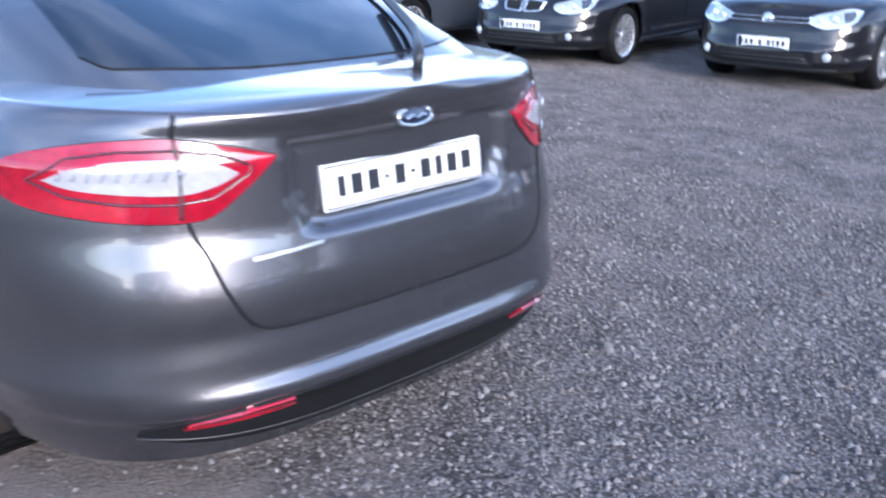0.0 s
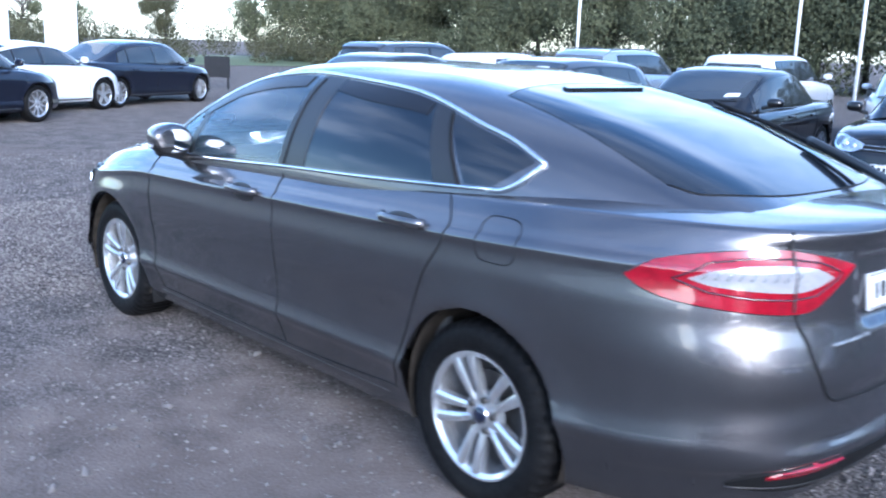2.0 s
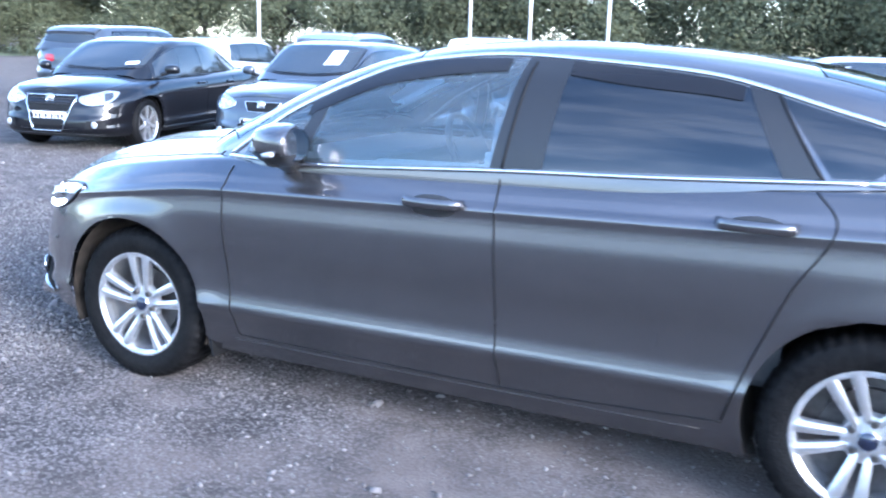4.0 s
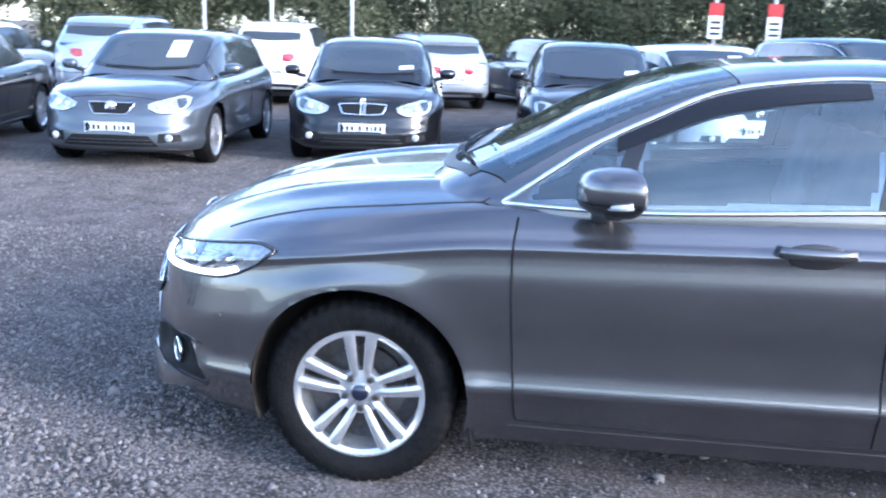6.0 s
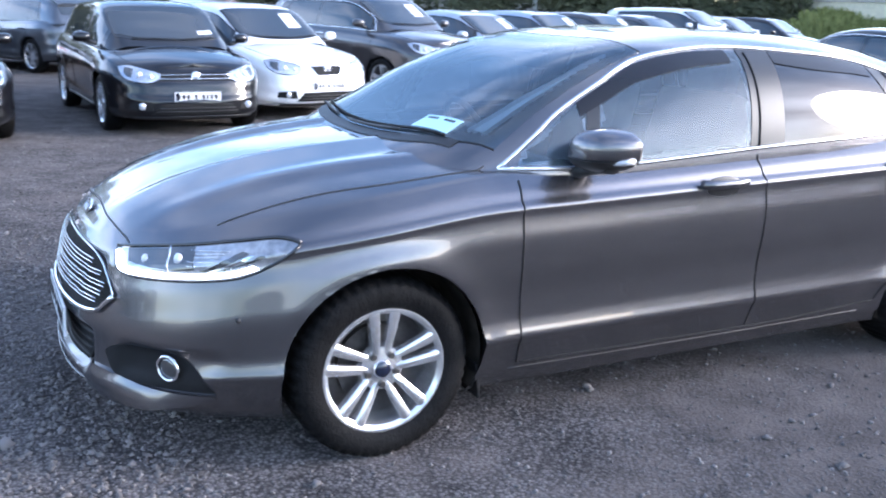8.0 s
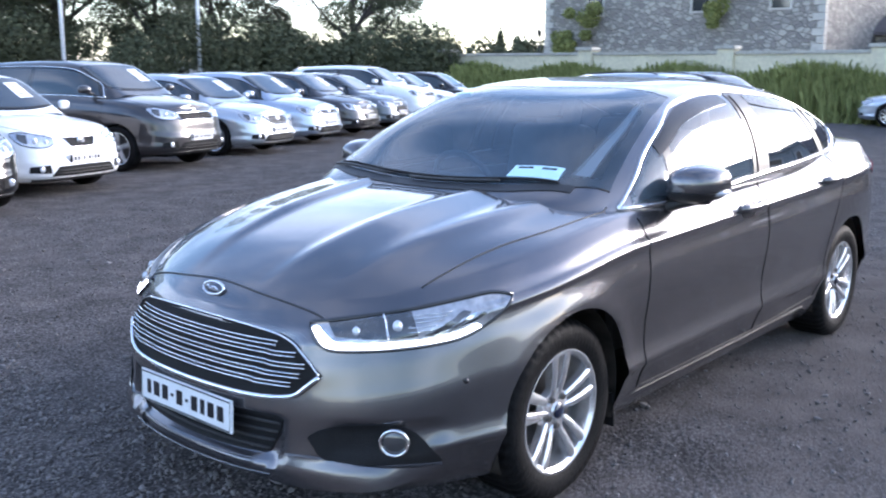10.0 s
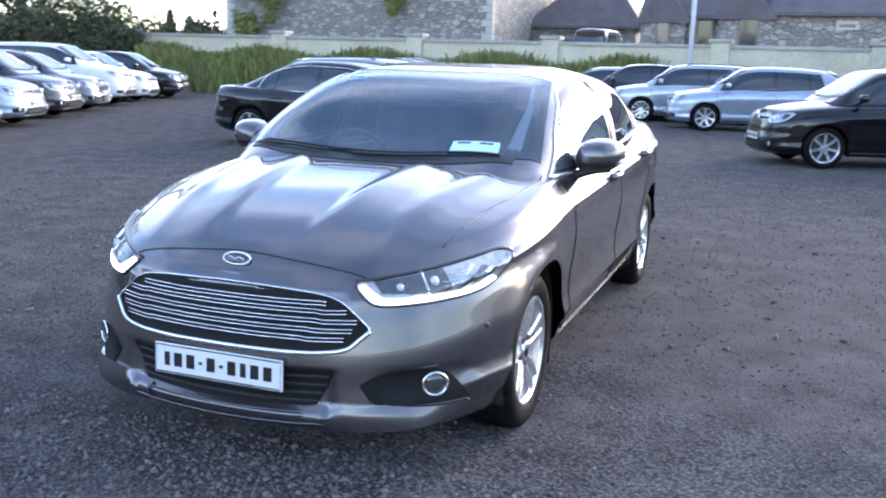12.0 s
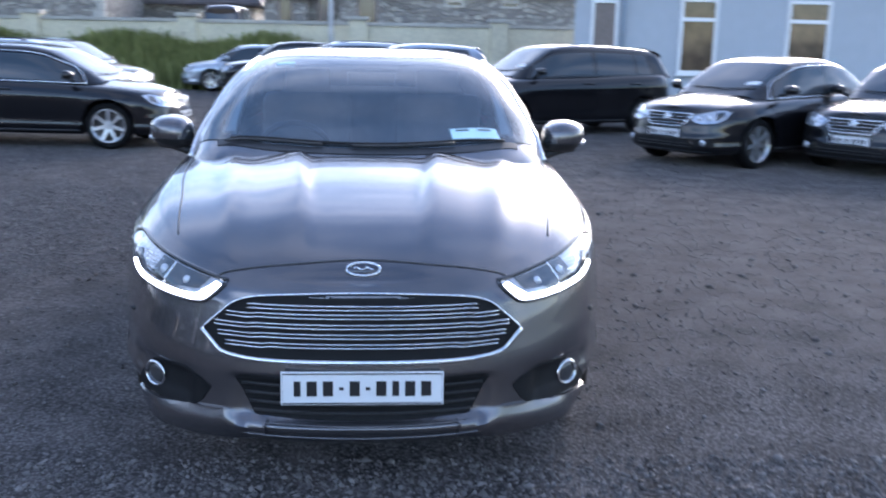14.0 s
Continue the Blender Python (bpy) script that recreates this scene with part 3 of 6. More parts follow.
STONE = rubble()
SLATE = material("roof_slate", (0.115, 0.10, 0.105), 0.75, vary=0.3, scale=12, bump=0.3)
CLAD = material("pale_blue_grey_cladding", (0.42, 0.45, 0.49), 0.5, vary=0.05, scale=4)
UPVC = material("white_window_frame", (0.8, 0.8, 0.8), 0.3, vary=0.03, scale=20)
PANE = material("window_pane", (0.03, 0.035, 0.04), 0.05, coat=0.5)
FASCIA = material("blue_grey_fascia", (0.24, 0.28, 0.32), 0.5, vary=0.08, scale=4)
OFFICE_PANE = material("brown_lit_pane", (0.10, 0.07, 0.045), 0.05, vary=0.6, scale=4, coat=0.3)
BROWN = material("brown_door_paint", (0.2, 0.16, 0.14), 0.5, vary=0.2, scale=10)
WX = -28.0
wall = tagged(new("wall_west"), "cream rendered boundary wall with stone piers", "wall", "", "structure")
bm = bmesh.new()
box(bm, WX - 0.12, WX + 0.12, -24.8, 14, -0.3, 2.12)
part("wall_face", bm, RENDER, wall)
bm = bmesh.new()
box(bm, WX - 0.18, WX + 0.18, -24.8, 14, 2.12, 2.24, 0.02)
part("coping", bm, COPING, wall)
bm = bmesh.new()
box(bm, WX - 0.22, WX + 0.22, -62, -25.1, -0.3, 1.95, 0.03)
part("rubble_stretch", bm, STONE, wall, "old grey rubble wall")
for y in (-24.8, -17.6, -11.8, -6.6, -0.8, 4.1, 9.8):
    bm = bmesh.new()
    box(bm, WX - 0.2, WX + 0.3, y - 0.30, y + 0.30, -0.3, 2.3, 0.02)
    part("pier", bm, RENDER if y > -24 else COPING, wall)
    bm = bmesh.new()
    box(bm, WX - 0.28, WX + 0.38, y - 0.38, y + 0.38, 2.3, 2.43, 0.03)
    part("pier_cap", bm, COPING, wall)
# an added wall out of view: gives car reflections a dark horizon line
unseen_wall = tagged(new("wall_north"), "plain unseen wall added to close the yard and darken the horizon in reflections", "wall", "", "structure")
bm = bmesh.new()
box(bm, -17, 60, 34, 34.25, -0.3, 2.3)
part("wall_face", bm, RENDER, unseen_wall)
office = tagged(new("office_building"), "pale blue-grey clad office with white windows", "building")
def prism(name, plan, z0, z1, mat, parent, label=""):
    """An upright block over a plan of corners."""
    k = len(plan)
    v = [(x, y, z) for z in (z0, z1) for x, y in plan]
    f = [tuple(range(k))[::-1], tuple(range(k, 2 * k))] + [(i, (i + 1) % k, k + (i + 1) % k, k + i) for i in range(k)]
    return mesh_ob(name, v, f, mat, parent, label, False)


prism("office_wall", [(-17, 4.55), (-17, 24), (-26, 24), (-26, 6.5)], -0.2, 3.1, CLAD, office)
prism("fascia", [(-16.75, 4.4), (-16.75, 24.2), (-26.2, 24.2), (-26.2, 6.4)], 3.1, 3.5, FASCIA, office, "darker blue-grey roof fascia")
for y0, y1 in ((7.05, 7.97), (9.65, 10.72), (13, 14)):
    w = new("window")
    w.parent = office
    bm = bmesh.new()
    for a, b, c, d in ((y0, y0 + 0.08, 0.95, 2.7), (y1 - 0.08, y1, 0.95, 2.7), (y0 + 0.08, y1 - 0.08, 0.95, 1.03), (y0 + 0.08, y1 - 0.08, 2.62, 2.7), (y0 + 0.08, y1 - 0.08, 2.17, 2.26)):
        box(bm, -17.06, -16.93, a, b, c, d, 0.008)
    part("window_frame", bm, UPVC, w)
    for a, b in ((1.03, 2.17), (2.26, 2.62)):
        bm = bmesh.new()
        box(bm, -16.99, -16.97, y0 + 0.08, y1 - 0.08, a, b)
        part("pane", bm, OFFICE_PANE, w)
    bm = bmesh.new()
    box(bm, -17.05, -16.88, y0 - 0.04, y1 + 0.04, 0.90, 0.95, 0.01)
    part("window_sill", bm, UPVC, w)
door = new("office_door")
door.parent = office
bm = bmesh.new()
for a, b, c, d in ((4.93, 5.0, 0, 2.62), (5.5, 5.57, 0, 2.62), (5.0, 5.5, 2.55, 2.62)):
    box(bm, -17.06, -16.93, a, b, c, d, 0.008)
part("door_frame", bm, UPVC, door)
bm = bmesh.new()
box(bm, -17.03, -16.97, 5.0, 5.5, 0, 2.55, 0.01)
part("door_leaf", bm, BROWN, door)
bm = bmesh.new()
box(bm, -16.97, -16.94, 5.05, 5.08, 1.0, 1.15, 0.005)
part("door_handle", bm, CHROME, door)
v, f = tube_data([(-16.9, 5.70, 0.0), (-16.9, 5.70, 1.5), (-16.9, 5.70, 3.1)], 0.055, 10)
mesh_ob("drainpipe", v, f, FASCIA, office, "grey drainpipe", True)
bm = bmesh.new()
box(bm, -16.99, -16.85, 6.05, 6.3, 2.72, 2.95, 0.01)
part("alarm_box", bm, FASCIA, office)


QUOIN = material("pale_quoin_stone", (0.5, 0.48, 0.43), 0.9, vary=0.15, scale=6, bump=0.3)


def gable_roof(name, x0, x1, y0, y1, eave, ridge, along, parent, hip=0.0, o=0.35):
    """A pitched roof with thickness; its ridge runs along x or y."""
    x0, x1, y0, y1 = x0 - o, x1 + o, y0 - o, y1 + o
    cx, cy = (x0 + x1) / 2, (y0 + y1) / 2
    ends = [(cx, y0 + hip, ridge), (cx, y1 - hip, ridge)] if along == "y" else [(x0 + hip, cy, ridge), (x1 - hip, cy, ridge)]
    low = [(x0, y0, eave), (x1, y0, eave), (x1, y1, eave), (x0, y1, eave)]
    v = low + ends + [(a, b, c - 0.16) for a, b, c in low]
    if along == "y":
        f = [(0, 1, 4), (1, 2, 5, 4), (2, 3, 5), (3, 0, 4, 5)]
    else:
        f = [(0, 1, 5, 4), (1, 2, 5), (2, 3, 4, 5), (3, 0, 4)]
    f += [(0, 6, 7, 1), (1, 7, 8, 2), (2, 8, 9, 3), (3, 9, 6, 0), (9, 8, 7, 6)]
    return mesh_ob(name, v, f, SLATE, parent, "", False)


def opening(parent, x, y0, y1, z0, z1, trim=QUOIN):
    """A dark window on a wall that faces +x, with a stone surround and sill."""
    w = new("window")
    w.parent = parent
    bm = bmesh.new()
    for a, b, c, d in ((y0 - 0.12, y0, z0, z1), (y1, y1 + 0.12, z0, z1), (y0 - 0.12, y1 + 0.12, z1, z1 + 0.16), (y0 - 0.16, y1 + 0.16, z0 - 0.1, z0)):
        box(bm, x - 0.05, x + 0.05, a, b, c, d)
    part("surround", bm, trim, w)
    bm = bmesh.new()
    box(bm, x - 0.03, x + 0.012, y0, y1, z0, z1)
    part("pane", bm, PANE, w)


def quoins(parent, x, y, z1, side):
    """Alternating long and short corner stones."""
    z, k = 0.0, 0
    while z < z1 - 0.3:
        d = 0.55 if k % 2 else 0.32
        bm = bmesh.new()
        box(bm, x - 0.3, x + 0.05, min(y - 0.05 * side, y + d * side), max(y - 0.05 * side, y + d * side), z, z + 0.33, 0.015)
        part("quoin", bm, QUOIN, parent)
        z, k = z + 0.36, k + 1


def stone_house(boxes, label):
    h = tagged(new("stone_house"), label, "house")
    for x0, x1, y0, y1, eave in boxes:
        bm = bmesh.new()
        box(bm, x0, x1, y0, y1, -0.3, eave)
        part("stone_wall", bm, STONE, h)
    return h


h = stone_house([(-56, -42, -29.4, -13.4, 8.5)], "large grey rubble-stone house behind the wall")
gable_roof("slate_roof", -56, -42, -29.4, -13.4, 8.6, 12.5, "y", h)
quoins(h, -42, -13.4, 8.4, -1)
quoins(h, -42, -29.4, 8.4, 1)
for y in (-26.5, -20.2, -16.0):
    opening(h, -42, y, y + 0.9, 4.6, 6.4)
h = stone_house([(-57, -50, -13.4, -7.3, 3.6)], "low stone lodge with hipped slate roof")
gable_roof("slate_roof", -57, -50, -13.4, -7.3, 3.65, 6.6, "y", h, 2.6, 0.5)
opening(h, -50, -10.8, -10.0, 1.6, 3.1)
h = stone_house([(-50, -42.9, -5.6, 0.3, 3.9), (-50, -42, 0.3, 14, 3.95), (-43.2, -42, -5.75, -3.65, 3.7), (-43.2, -41.8, -2.1, 0.3, 3.9)], "stone house with two gables and a slate roof behind the wall")
gable_roof("slate_roof", -50, -42, 0.5, 14, 4.1, 7.2, "y", h)
gable_roof("slate_roof", -50, -42.9, -5.6, 0.3, 3.95, 7.0, "y", h)
for y0, y1, e, top, x in ((-5.75, -3.65, 3.7, 5.3, -42), (-2.1, 0.3, 3.9, 5.7, -41.8)):
    gable_roof("porch_roof", -46, x, y0, y1, e, top, "x", h, 0.0, 0.2)
    mesh_ob("gable", [(x - 0.1, y0, e - 0.02), (x - 0.1, y1, e - 0.02), (x - 0.1, (y0 + y1) / 2, top - 0.2), (x + 0.0, y0, e - 0.02), (x, y1, e - 0.02), (x, (y0 + y1) / 2, top - 0.2)],
            [(0, 2, 1), (3, 4, 5), (0, 1, 4, 3), (1, 2, 5, 4), (2, 0, 3, 5)], STONE, h, "", False)
opening(h, -42, -4.95, -4.45, 2.3, 3.65, BROWN)
opening(h, -42.9, -3.1, -2.5, 1.0, 3.7, BROWN)
opening(h, -41.8, -1.1, -0.35, 2.3, 3.9, BROWN)
for y in (3.2, 6.0):
    opening(h, -42, y, y + 0.7, 3.45, 3.6)


# ---- the grey hatchback ----
def bonnet_ridges(x, y):
    """Two long creases on the bonnet that draw together towards the grille, and a raised outer edge."""
    fade = np.clip((x - 1.0) / 0.15, 0, 1) * np.clip((2.24 - x) / 0.5, 0, 1)
    inner = 0.29 - 0.11 * np.clip((x - 1.0) / 1.2, 0, 1)
    outer = 0.60 - 0.14 * np.clip((x - 1.0) / 1.1, 0, 1)
    step = 1 / (1 + np.exp(-(np.abs(y) - inner) / 0.011))
    out = np.exp(-((np.abs(y) - outer) / 0.05) ** 2)
    return fade * (0.026 * step * np.exp(-np.clip(np.abs(y) - inner, 0, 1) / 0.16) + 0.012 * out)


def soft(v, edge, width):
    """0 below the edge and 1 above it, with a smooth step between."""
    s = np.clip((v - edge) / width + 0.5, 0, 1)
    return s * s * (3 - 2 * s)


def press_panels(g):
    """The hollow round the rear plate, the bumper's ledge, and the hollows of grille and fog lamps."""
    x, y, z = g[..., 0], np.abs(g[..., 1]), g[..., 2]
    half = 0.295 + 0.5 * np.clip(z - 0.795, 0, 0.10)
    tail = (x < -1.9) * 1.0
    g[..., 0] += tail * 0.028 * soft(half, y, 0.03) * soft(z, 0.798, 0.028) * soft(1.012, z, 0.025)
    nose = (x > 1.6) * 1.0
    g[..., 0] -= nose * 0.010 * soft(0.44, y, 0.05) * soft(z, 0.53, 0.04) * soft(0.70, z, 0.04)
    g[..., 0] -= nose * 0.030 * soft(0.41, y, 0.05) * soft(z, 0.30, 0.03) * soft(0.448, z, 0.025)
    g[..., 0] -= nose * 0.025 * soft(y, 0.57, 0.05) * soft(0.80, y, 0.06) * soft(z, 0.345, 0.04) * soft(0.445, z, 0.04)


hero = tagged(new("hatchback_car"), "dark grey metallic five-door hatchback with chrome window trim, parked on gravel", "car")
HB = Body(
    front=2.40, rear=-2.48, half=0.926, bend_f=[(0, 1.52), (0.45, 1.5), (0.8, 1.28), (1, 1.25)], bend_r=-1.25,
    sole=[(-2.5, 0.285), (-2.3, 0.25), (-1.9, 0.205), (-1.2, 0.19), (1.2, 0.19), (2.0, 0.20), (2.4, 0.20)],
    shoulder=[(-2.5, 1.083), (-2.2, 1.09), (-1.8, 1.085), (-1.3, 1.063), (-0.3, 1.028), (0.6, 0.998), (1.0, 0.984), (1.4, 0.935), (1.75, 0.875), (2.05, 0.81), (2.2, 0.775), (2.295, 0.748), (2.4, 0.715)],
    deck=[(-2.5, 1.103), (-2.38, 1.115), (-2.1, 1.13), (-1.8, 1.15), (1.0, 1.06), (1.2, 1.045), (1.6, 1.0), (1.95, 0.926), (2.15, 0.848), (2.24, 0.795), (2.285, 0.754), (2.4, 0.716)],
    width=[(0, 0.885), (0.05, 0.912), (0.14, 0.942), (0.232, 0.973), (0.254, 0.985), (0.270, 0.9865), (0.30, 0.981), (0.36, 0.974), (0.45, 0.977), (0.6, 0.994), (0.72, 1.0), (0.81, 0.9925), (0.834, 0.9912), (0.857, 0.9955), (0.872, 0.992), (0.888, 0.974), (0.93, 0.952), (1, 0.895)],
    nose=[(0, -0.10), (0.08, -0.03), (0.18, -0.010), (0.27, -0.022), (0.45, -0.020), (0.65, -0.03), (0.82, -0.05), (0.93, -0.075), (1, -0.105)],
    tail=[(0, -0.11), (0.1, -0.055), (0.16, -0.034), (0.182, -0.006), (0.205, 0.0), (0.222, -0.002), (0.25, -0.014), (0.275, -0.020), (0.33, -0.023), (0.395, -0.028), (0.44, -0.021), (0.472, -0.017), (0.487, -0.017), (0.60, -0.030), (0.70, -0.043), (0.85, -0.043), (0.935, -0.044), (0.972, -0.026), (1, -0.020)],
    curve_f=[(0, 2.5), (0.3, 2.42), (0.6, 2.36), (0.85, 2.4), (1, 2.25)],
    curve_r=[(0, 3.6), (0.3, 3.7), (0.5, 3.5), (0.75, 3.1), (1, 2.95)],
    base_y=[(1.30, 0.5), (1.18, 0.69), (1.02, 0.79), (0.78, 0.845), (0.5, 0.86), (-0.5, 0.86), (-1.0, 0.84), (-1.4, 0.79), (-1.8, 0.70), (-2.05, 0.62), (-2.27, 0.5)],
    base_z=[(1.30, 0.975), (0.6, 0.965), (-1.0, 1.0), (-1.6, 1.045), (-2.27, 1.07)],
    roof=[(1.30, 1.02), (1.2, 1.066), (1.0, 1.155), (0.7, 1.305), (0.4, 1.412), (0.1, 1.466), (-0.3, 1.486), (-0.7, 1.472), (-1.1, 1.426), (-1.5, 1.342), (-1.85, 1.235), (-2.1, 1.15), (-2.27, 1.09)],
    p=5.4, q=1.55, fine=2.0, ridge=bonnet_ridges, shape=press_panels, crown=2.8, wheels=(1.425, -1.425), wheel_z=0.345, arch=0.37)

# outlines of the glazing: side panes by (x, z), screens by (x, y)
TRIM_LOW = [(0.975, 1.0), (0.6, 1.001), (0.365, 1.008), (-0.229, 1.042), (-0.713, 1.062), (-1.212, 1.086), (-1.34, 1.091)]
TRIM_TOP = [(0.975, 1.0), (0.816, 1.11), (0.70, 1.188), (0.519, 1.278), (0.30, 1.370), (0.02, 1.414), (-0.221, 1.423), (-0.588, 1.405), (-0.829, 1.384), (-0.999, 1.351), (-1.218, 1.292), (-1.373, 1.25), (-1.52, 1.19)]
low_f, top_f = smooth_curve(TRIM_LOW), smooth_curve(TRIM_TOP)


def pane_lines(x0, x1, lean0, lean1, inset=0.012, n=9):
    """The lower and the upper line of a side pane between two upright edges, each leaning back by so much from bottom to top."""
    lo = [(x0 + (x1 - x0) * k / n, float(low_f(x0 + (x1 - x0) * k / n)) + inset) for k in range(n + 1)]
    a, b = x0 + lean0, x1 + lean1
    hi = [(a + (b - a) * k / n, float(top_f(a + (b - a) * k / n)) - inset) for k in range(n + 1)]
    return lo, hi


SIDE_PANES = [("quarter_light", pane_lines(0.90, 0.65, -0.02, -0.08), GLASS), ("front_door_glass", pane_lines(0.60, -0.16, -0.08, -0.055), GLASS),
              ("rear_door_glass", pane_lines(-0.345, -1.19, -0.035, 0.17), GLASS_TINT), ("rear_quarter_glass", pane_lines(-1.235, -1.35, 0.17, -0.13), GLASS_TINT)]
SCREEN_LOW = [(0.97, -0.755), (1.11, -0.59), (1.18, -0.35), (1.205, 0), (1.18, 0.35), (1.11, 0.59), (0.97, 0.755)]
SCREEN_TOP = [(0.24, -0.605), (0.26, -0.45), (0.285, 0), (0.26, 0.45), (0.24, 0.605)]
REAR_LOW = [(-1.90, -0.58), (-2.02, -0.53), (-2.12, -0.33), (-2.14, 0), (-2.12, 0.33), (-2.02, 0.53), (-1.90, 0.58)]
REAR_TOP = [(-1.17, -0.53), (-1.13, -0.35), (-1.08, 0), (-1.13, 0.35), (-1.17, 0.53)]


def inside(poly, x, y):
    hit = False
    for (ax, ay), (bx, by) in zip(poly, poly[1:] + poly[:1]):
        if (ay > y) != (by > y) and x < (bx - ax) * (y - ay) / (by - ay) + ax:
            hit = not hit
    return hit


def shrink(poly, d):
    """The outline drawn in by about d."""
    c = np.mean(np.array(poly), 0)
    out = []
    for p in poly:
        v = np.array(p) - c
        out.append(tuple(c + v * max(0.2, 1 - d / max(np.linalg.norm(v), 1e-6))))
    return out


holes_side = [shrink(lo + hi[::-1], 0.022) for _, (lo, hi), m in SIDE_PANES]
holes_top = [shrink(SCREEN_LOW + SCREEN_TOP[::-1], 0.05), shrink(REAR_LOW + REAR_TOP[::-1], 0.05)]
cab_faces = []
for f in HB.cab_f:
    c = np.mean([HB.cab_v[i] for i in f], 0)
    if any(inside(h, c[0], c[1]) for h in holes_top):
        continue
    if abs(c[1]) > 0.5 and any(inside(h, c[0], c[2]) for h in holes_side):
        continue
    cab_faces.append(f)
mesh_ob("body", HB.verts, HB.faces, GREY_PAINT, hero, "dark grey metallic lower body")
mesh_ob("cabin_shell", HB.cab_v, cab_faces, GREY_PAINT, hero, "dark grey roof and pillars")
LEFT = lambda x, z, out=0.002: HB.side(x, z, out, 1)
NOSE = lambda y, z, out=0.002: HB.end(y, z, out, 1)
TAIL = lambda y, z, out=0.002: HB.end(y, z, out, -1)
RIM = lambda a, z, out=0.002: HB.round_nose(a, z, out, 1.3, 1)
RIM_BACK = lambda a, z, out=0.002: HB.round_nose(a, z, out, 1.3, -1)
TOP = lambda x, y, out=0.002: HB.above(x, y, out)
LIP = lambda a, z, out=0.002: HB.round_nose(a, z, out + (0.7 * max(0, 0.325 - z) * min(1, max(0, (a - 19) / 18)) * min(1, max(0, (51 - a) / 12)) if out > 0 else 0), 1.3, 1)
for mir in (False, True):
    # black band behind the panes, then the panes and the chrome line
    HB.patch("pillar_trim", *pane_lines(-0.16, -0.345, -0.055, -0.035, 0.01), LEFT, DOOR_FRAME, hero, "satin black door pillar", 6, 10, 0.005, mir)
    HB.patch("pillar_trim", *pane_lines(0.655, 0.595, -0.08, -0.08, 0.01), LEFT, DOOR_FRAME, hero, "", 5, 8, 0.004, mir)
    HB.patch("pillar_trim", *pane_lines(-1.10, -1.215, 0.14, 0.16, 0.01), LEFT, DOOR_FRAME, hero, "satin black rear door frame", 6, 8, 0.005, mir)
    HB.line("pillar_joint", [(-1.212, 1.09), (-1.15, 1.18), (-1.055, 1.325)], LEFT, 0.006, RUBBER, hero, "", 14, mir, 0.004)
    HB.line("pillar_joint", [(-0.205, 1.05), (-0.225, 1.2), (-0.245, 1.40)], LEFT, 0.006, RUBBER, hero, "", 14, mir, 0.004)
    for nm, (lo, hi), mat in SIDE_PANES:
        HB.patch(nm, lo, hi, LEFT, mat, hero, "dark privacy glass" if mat is GLASS_TINT else "clear side glass", 24, 10, 0.002, mir)
    HB.line("chrome_trim", TRIM_LOW, LEFT, 0.0085, CHROME, hero, "chrome window strip", 50, mir, 0.003)
    HB.line("chrome_trim", TRIM_TOP, LEFT, 0.0085, CHROME, hero, "chrome window strip", 70, mir, 0.003)
    HB.line("chrome_trim", [TRIM_LOW[-1], (-1.398, 1.096), (-1.456, 1.127), TRIM_TOP[-1]], LEFT, 0.011, CHROME, hero, "chrome window strip", 16, mir, 0.003)
    # smoked wind deflectors along the top of the door glass
    for a, b in ((0.62, -0.15), (-0.38, -0.95)):
        xs = [a + (b - a) * k / 8 for k in range(9)]
        HB.patch("wind_deflector", [(x, float(top_f(x)) - 0.055 - 0.012 * math.sin(math.pi * k / 8)) for k, x in enumerate(xs)],
                 [(x, float(top_f(x)) - 0.012) for x in xs], LEFT, SMOKED, hero, "smoked plastic wind deflector", 20, 3, 0.006, mir)
    # door and panel joints
    for pts in ([(0.92, 0.965), (0.93, 0.85), (0.92, 0.6), (0.90, 0.32), (0.885, 0.285)], [(-0.20, 1.015), (-0.215, 0.8), (-0.225, 0.5), (-0.235, 0.285)],
                [(-1.20, 1.06), (-1.265, 0.99), (-1.25, 0.91), (-1.17, 0.78), (-1.08, 0.56), (-1.03, 0.42), (-1.0, 0.32)], [(0.885, 0.285), (0.3, 0.28), (-0.4, 0.28), (-1.0, 0.31)]):
        HB.line("panel_joint", pts, LEFT, 0.0042, RUBBER, hero, "", 60, mir, -0.0006)
    HB.line("sill_moulding", [(0.93, 0.262), (0.0, 0.258), (-0.93, 0.265)], LEFT, 0.0022, BRAKE, hero, "thin bright sill strip", 30, mir, 0.0)
    HB.line("filler_flap_joint", [(-1.50 + 0.085 * math.copysign(abs(math.cos(a)) ** 0.5, math.cos(a)), 0.957 + 0.072 * math.copysign(abs(math.sin(a)) ** 0.5, math.sin(a)))
                                  for a in np.linspace(0, 2 * math.pi, 32, endpoint=False)], LEFT, 0.0026, RUBBER, hero, "", 60, mir, -0.0006, True)
    for hx, hz in ((0.02, 0.912), (-1.05, 0.948)):
        s = -1 if mir else 1
        h = new("door_handle")
        h.parent = hero
        q = LEFT(hx, hz, 0.0)
        h.location = (q.x, q.y * s, q.z)
        v, f = tube_data([(a, s * (0.016 + 0.022 * math.sin(math.pi * (a + 0.115) / 0.23) ** 0.5 if 0 < a + 0.115 < 0.23 else 0.0), 0.008) for a in np.linspace(-0.115, 0.115, 13)], 0.019, 10, False, 0.62)
        mesh_ob("grip", v, f, GREY_PAINT, h, "", True)
        # the hollow's shade, put in as a flat black ellipsoid
        bm = bmesh.new()
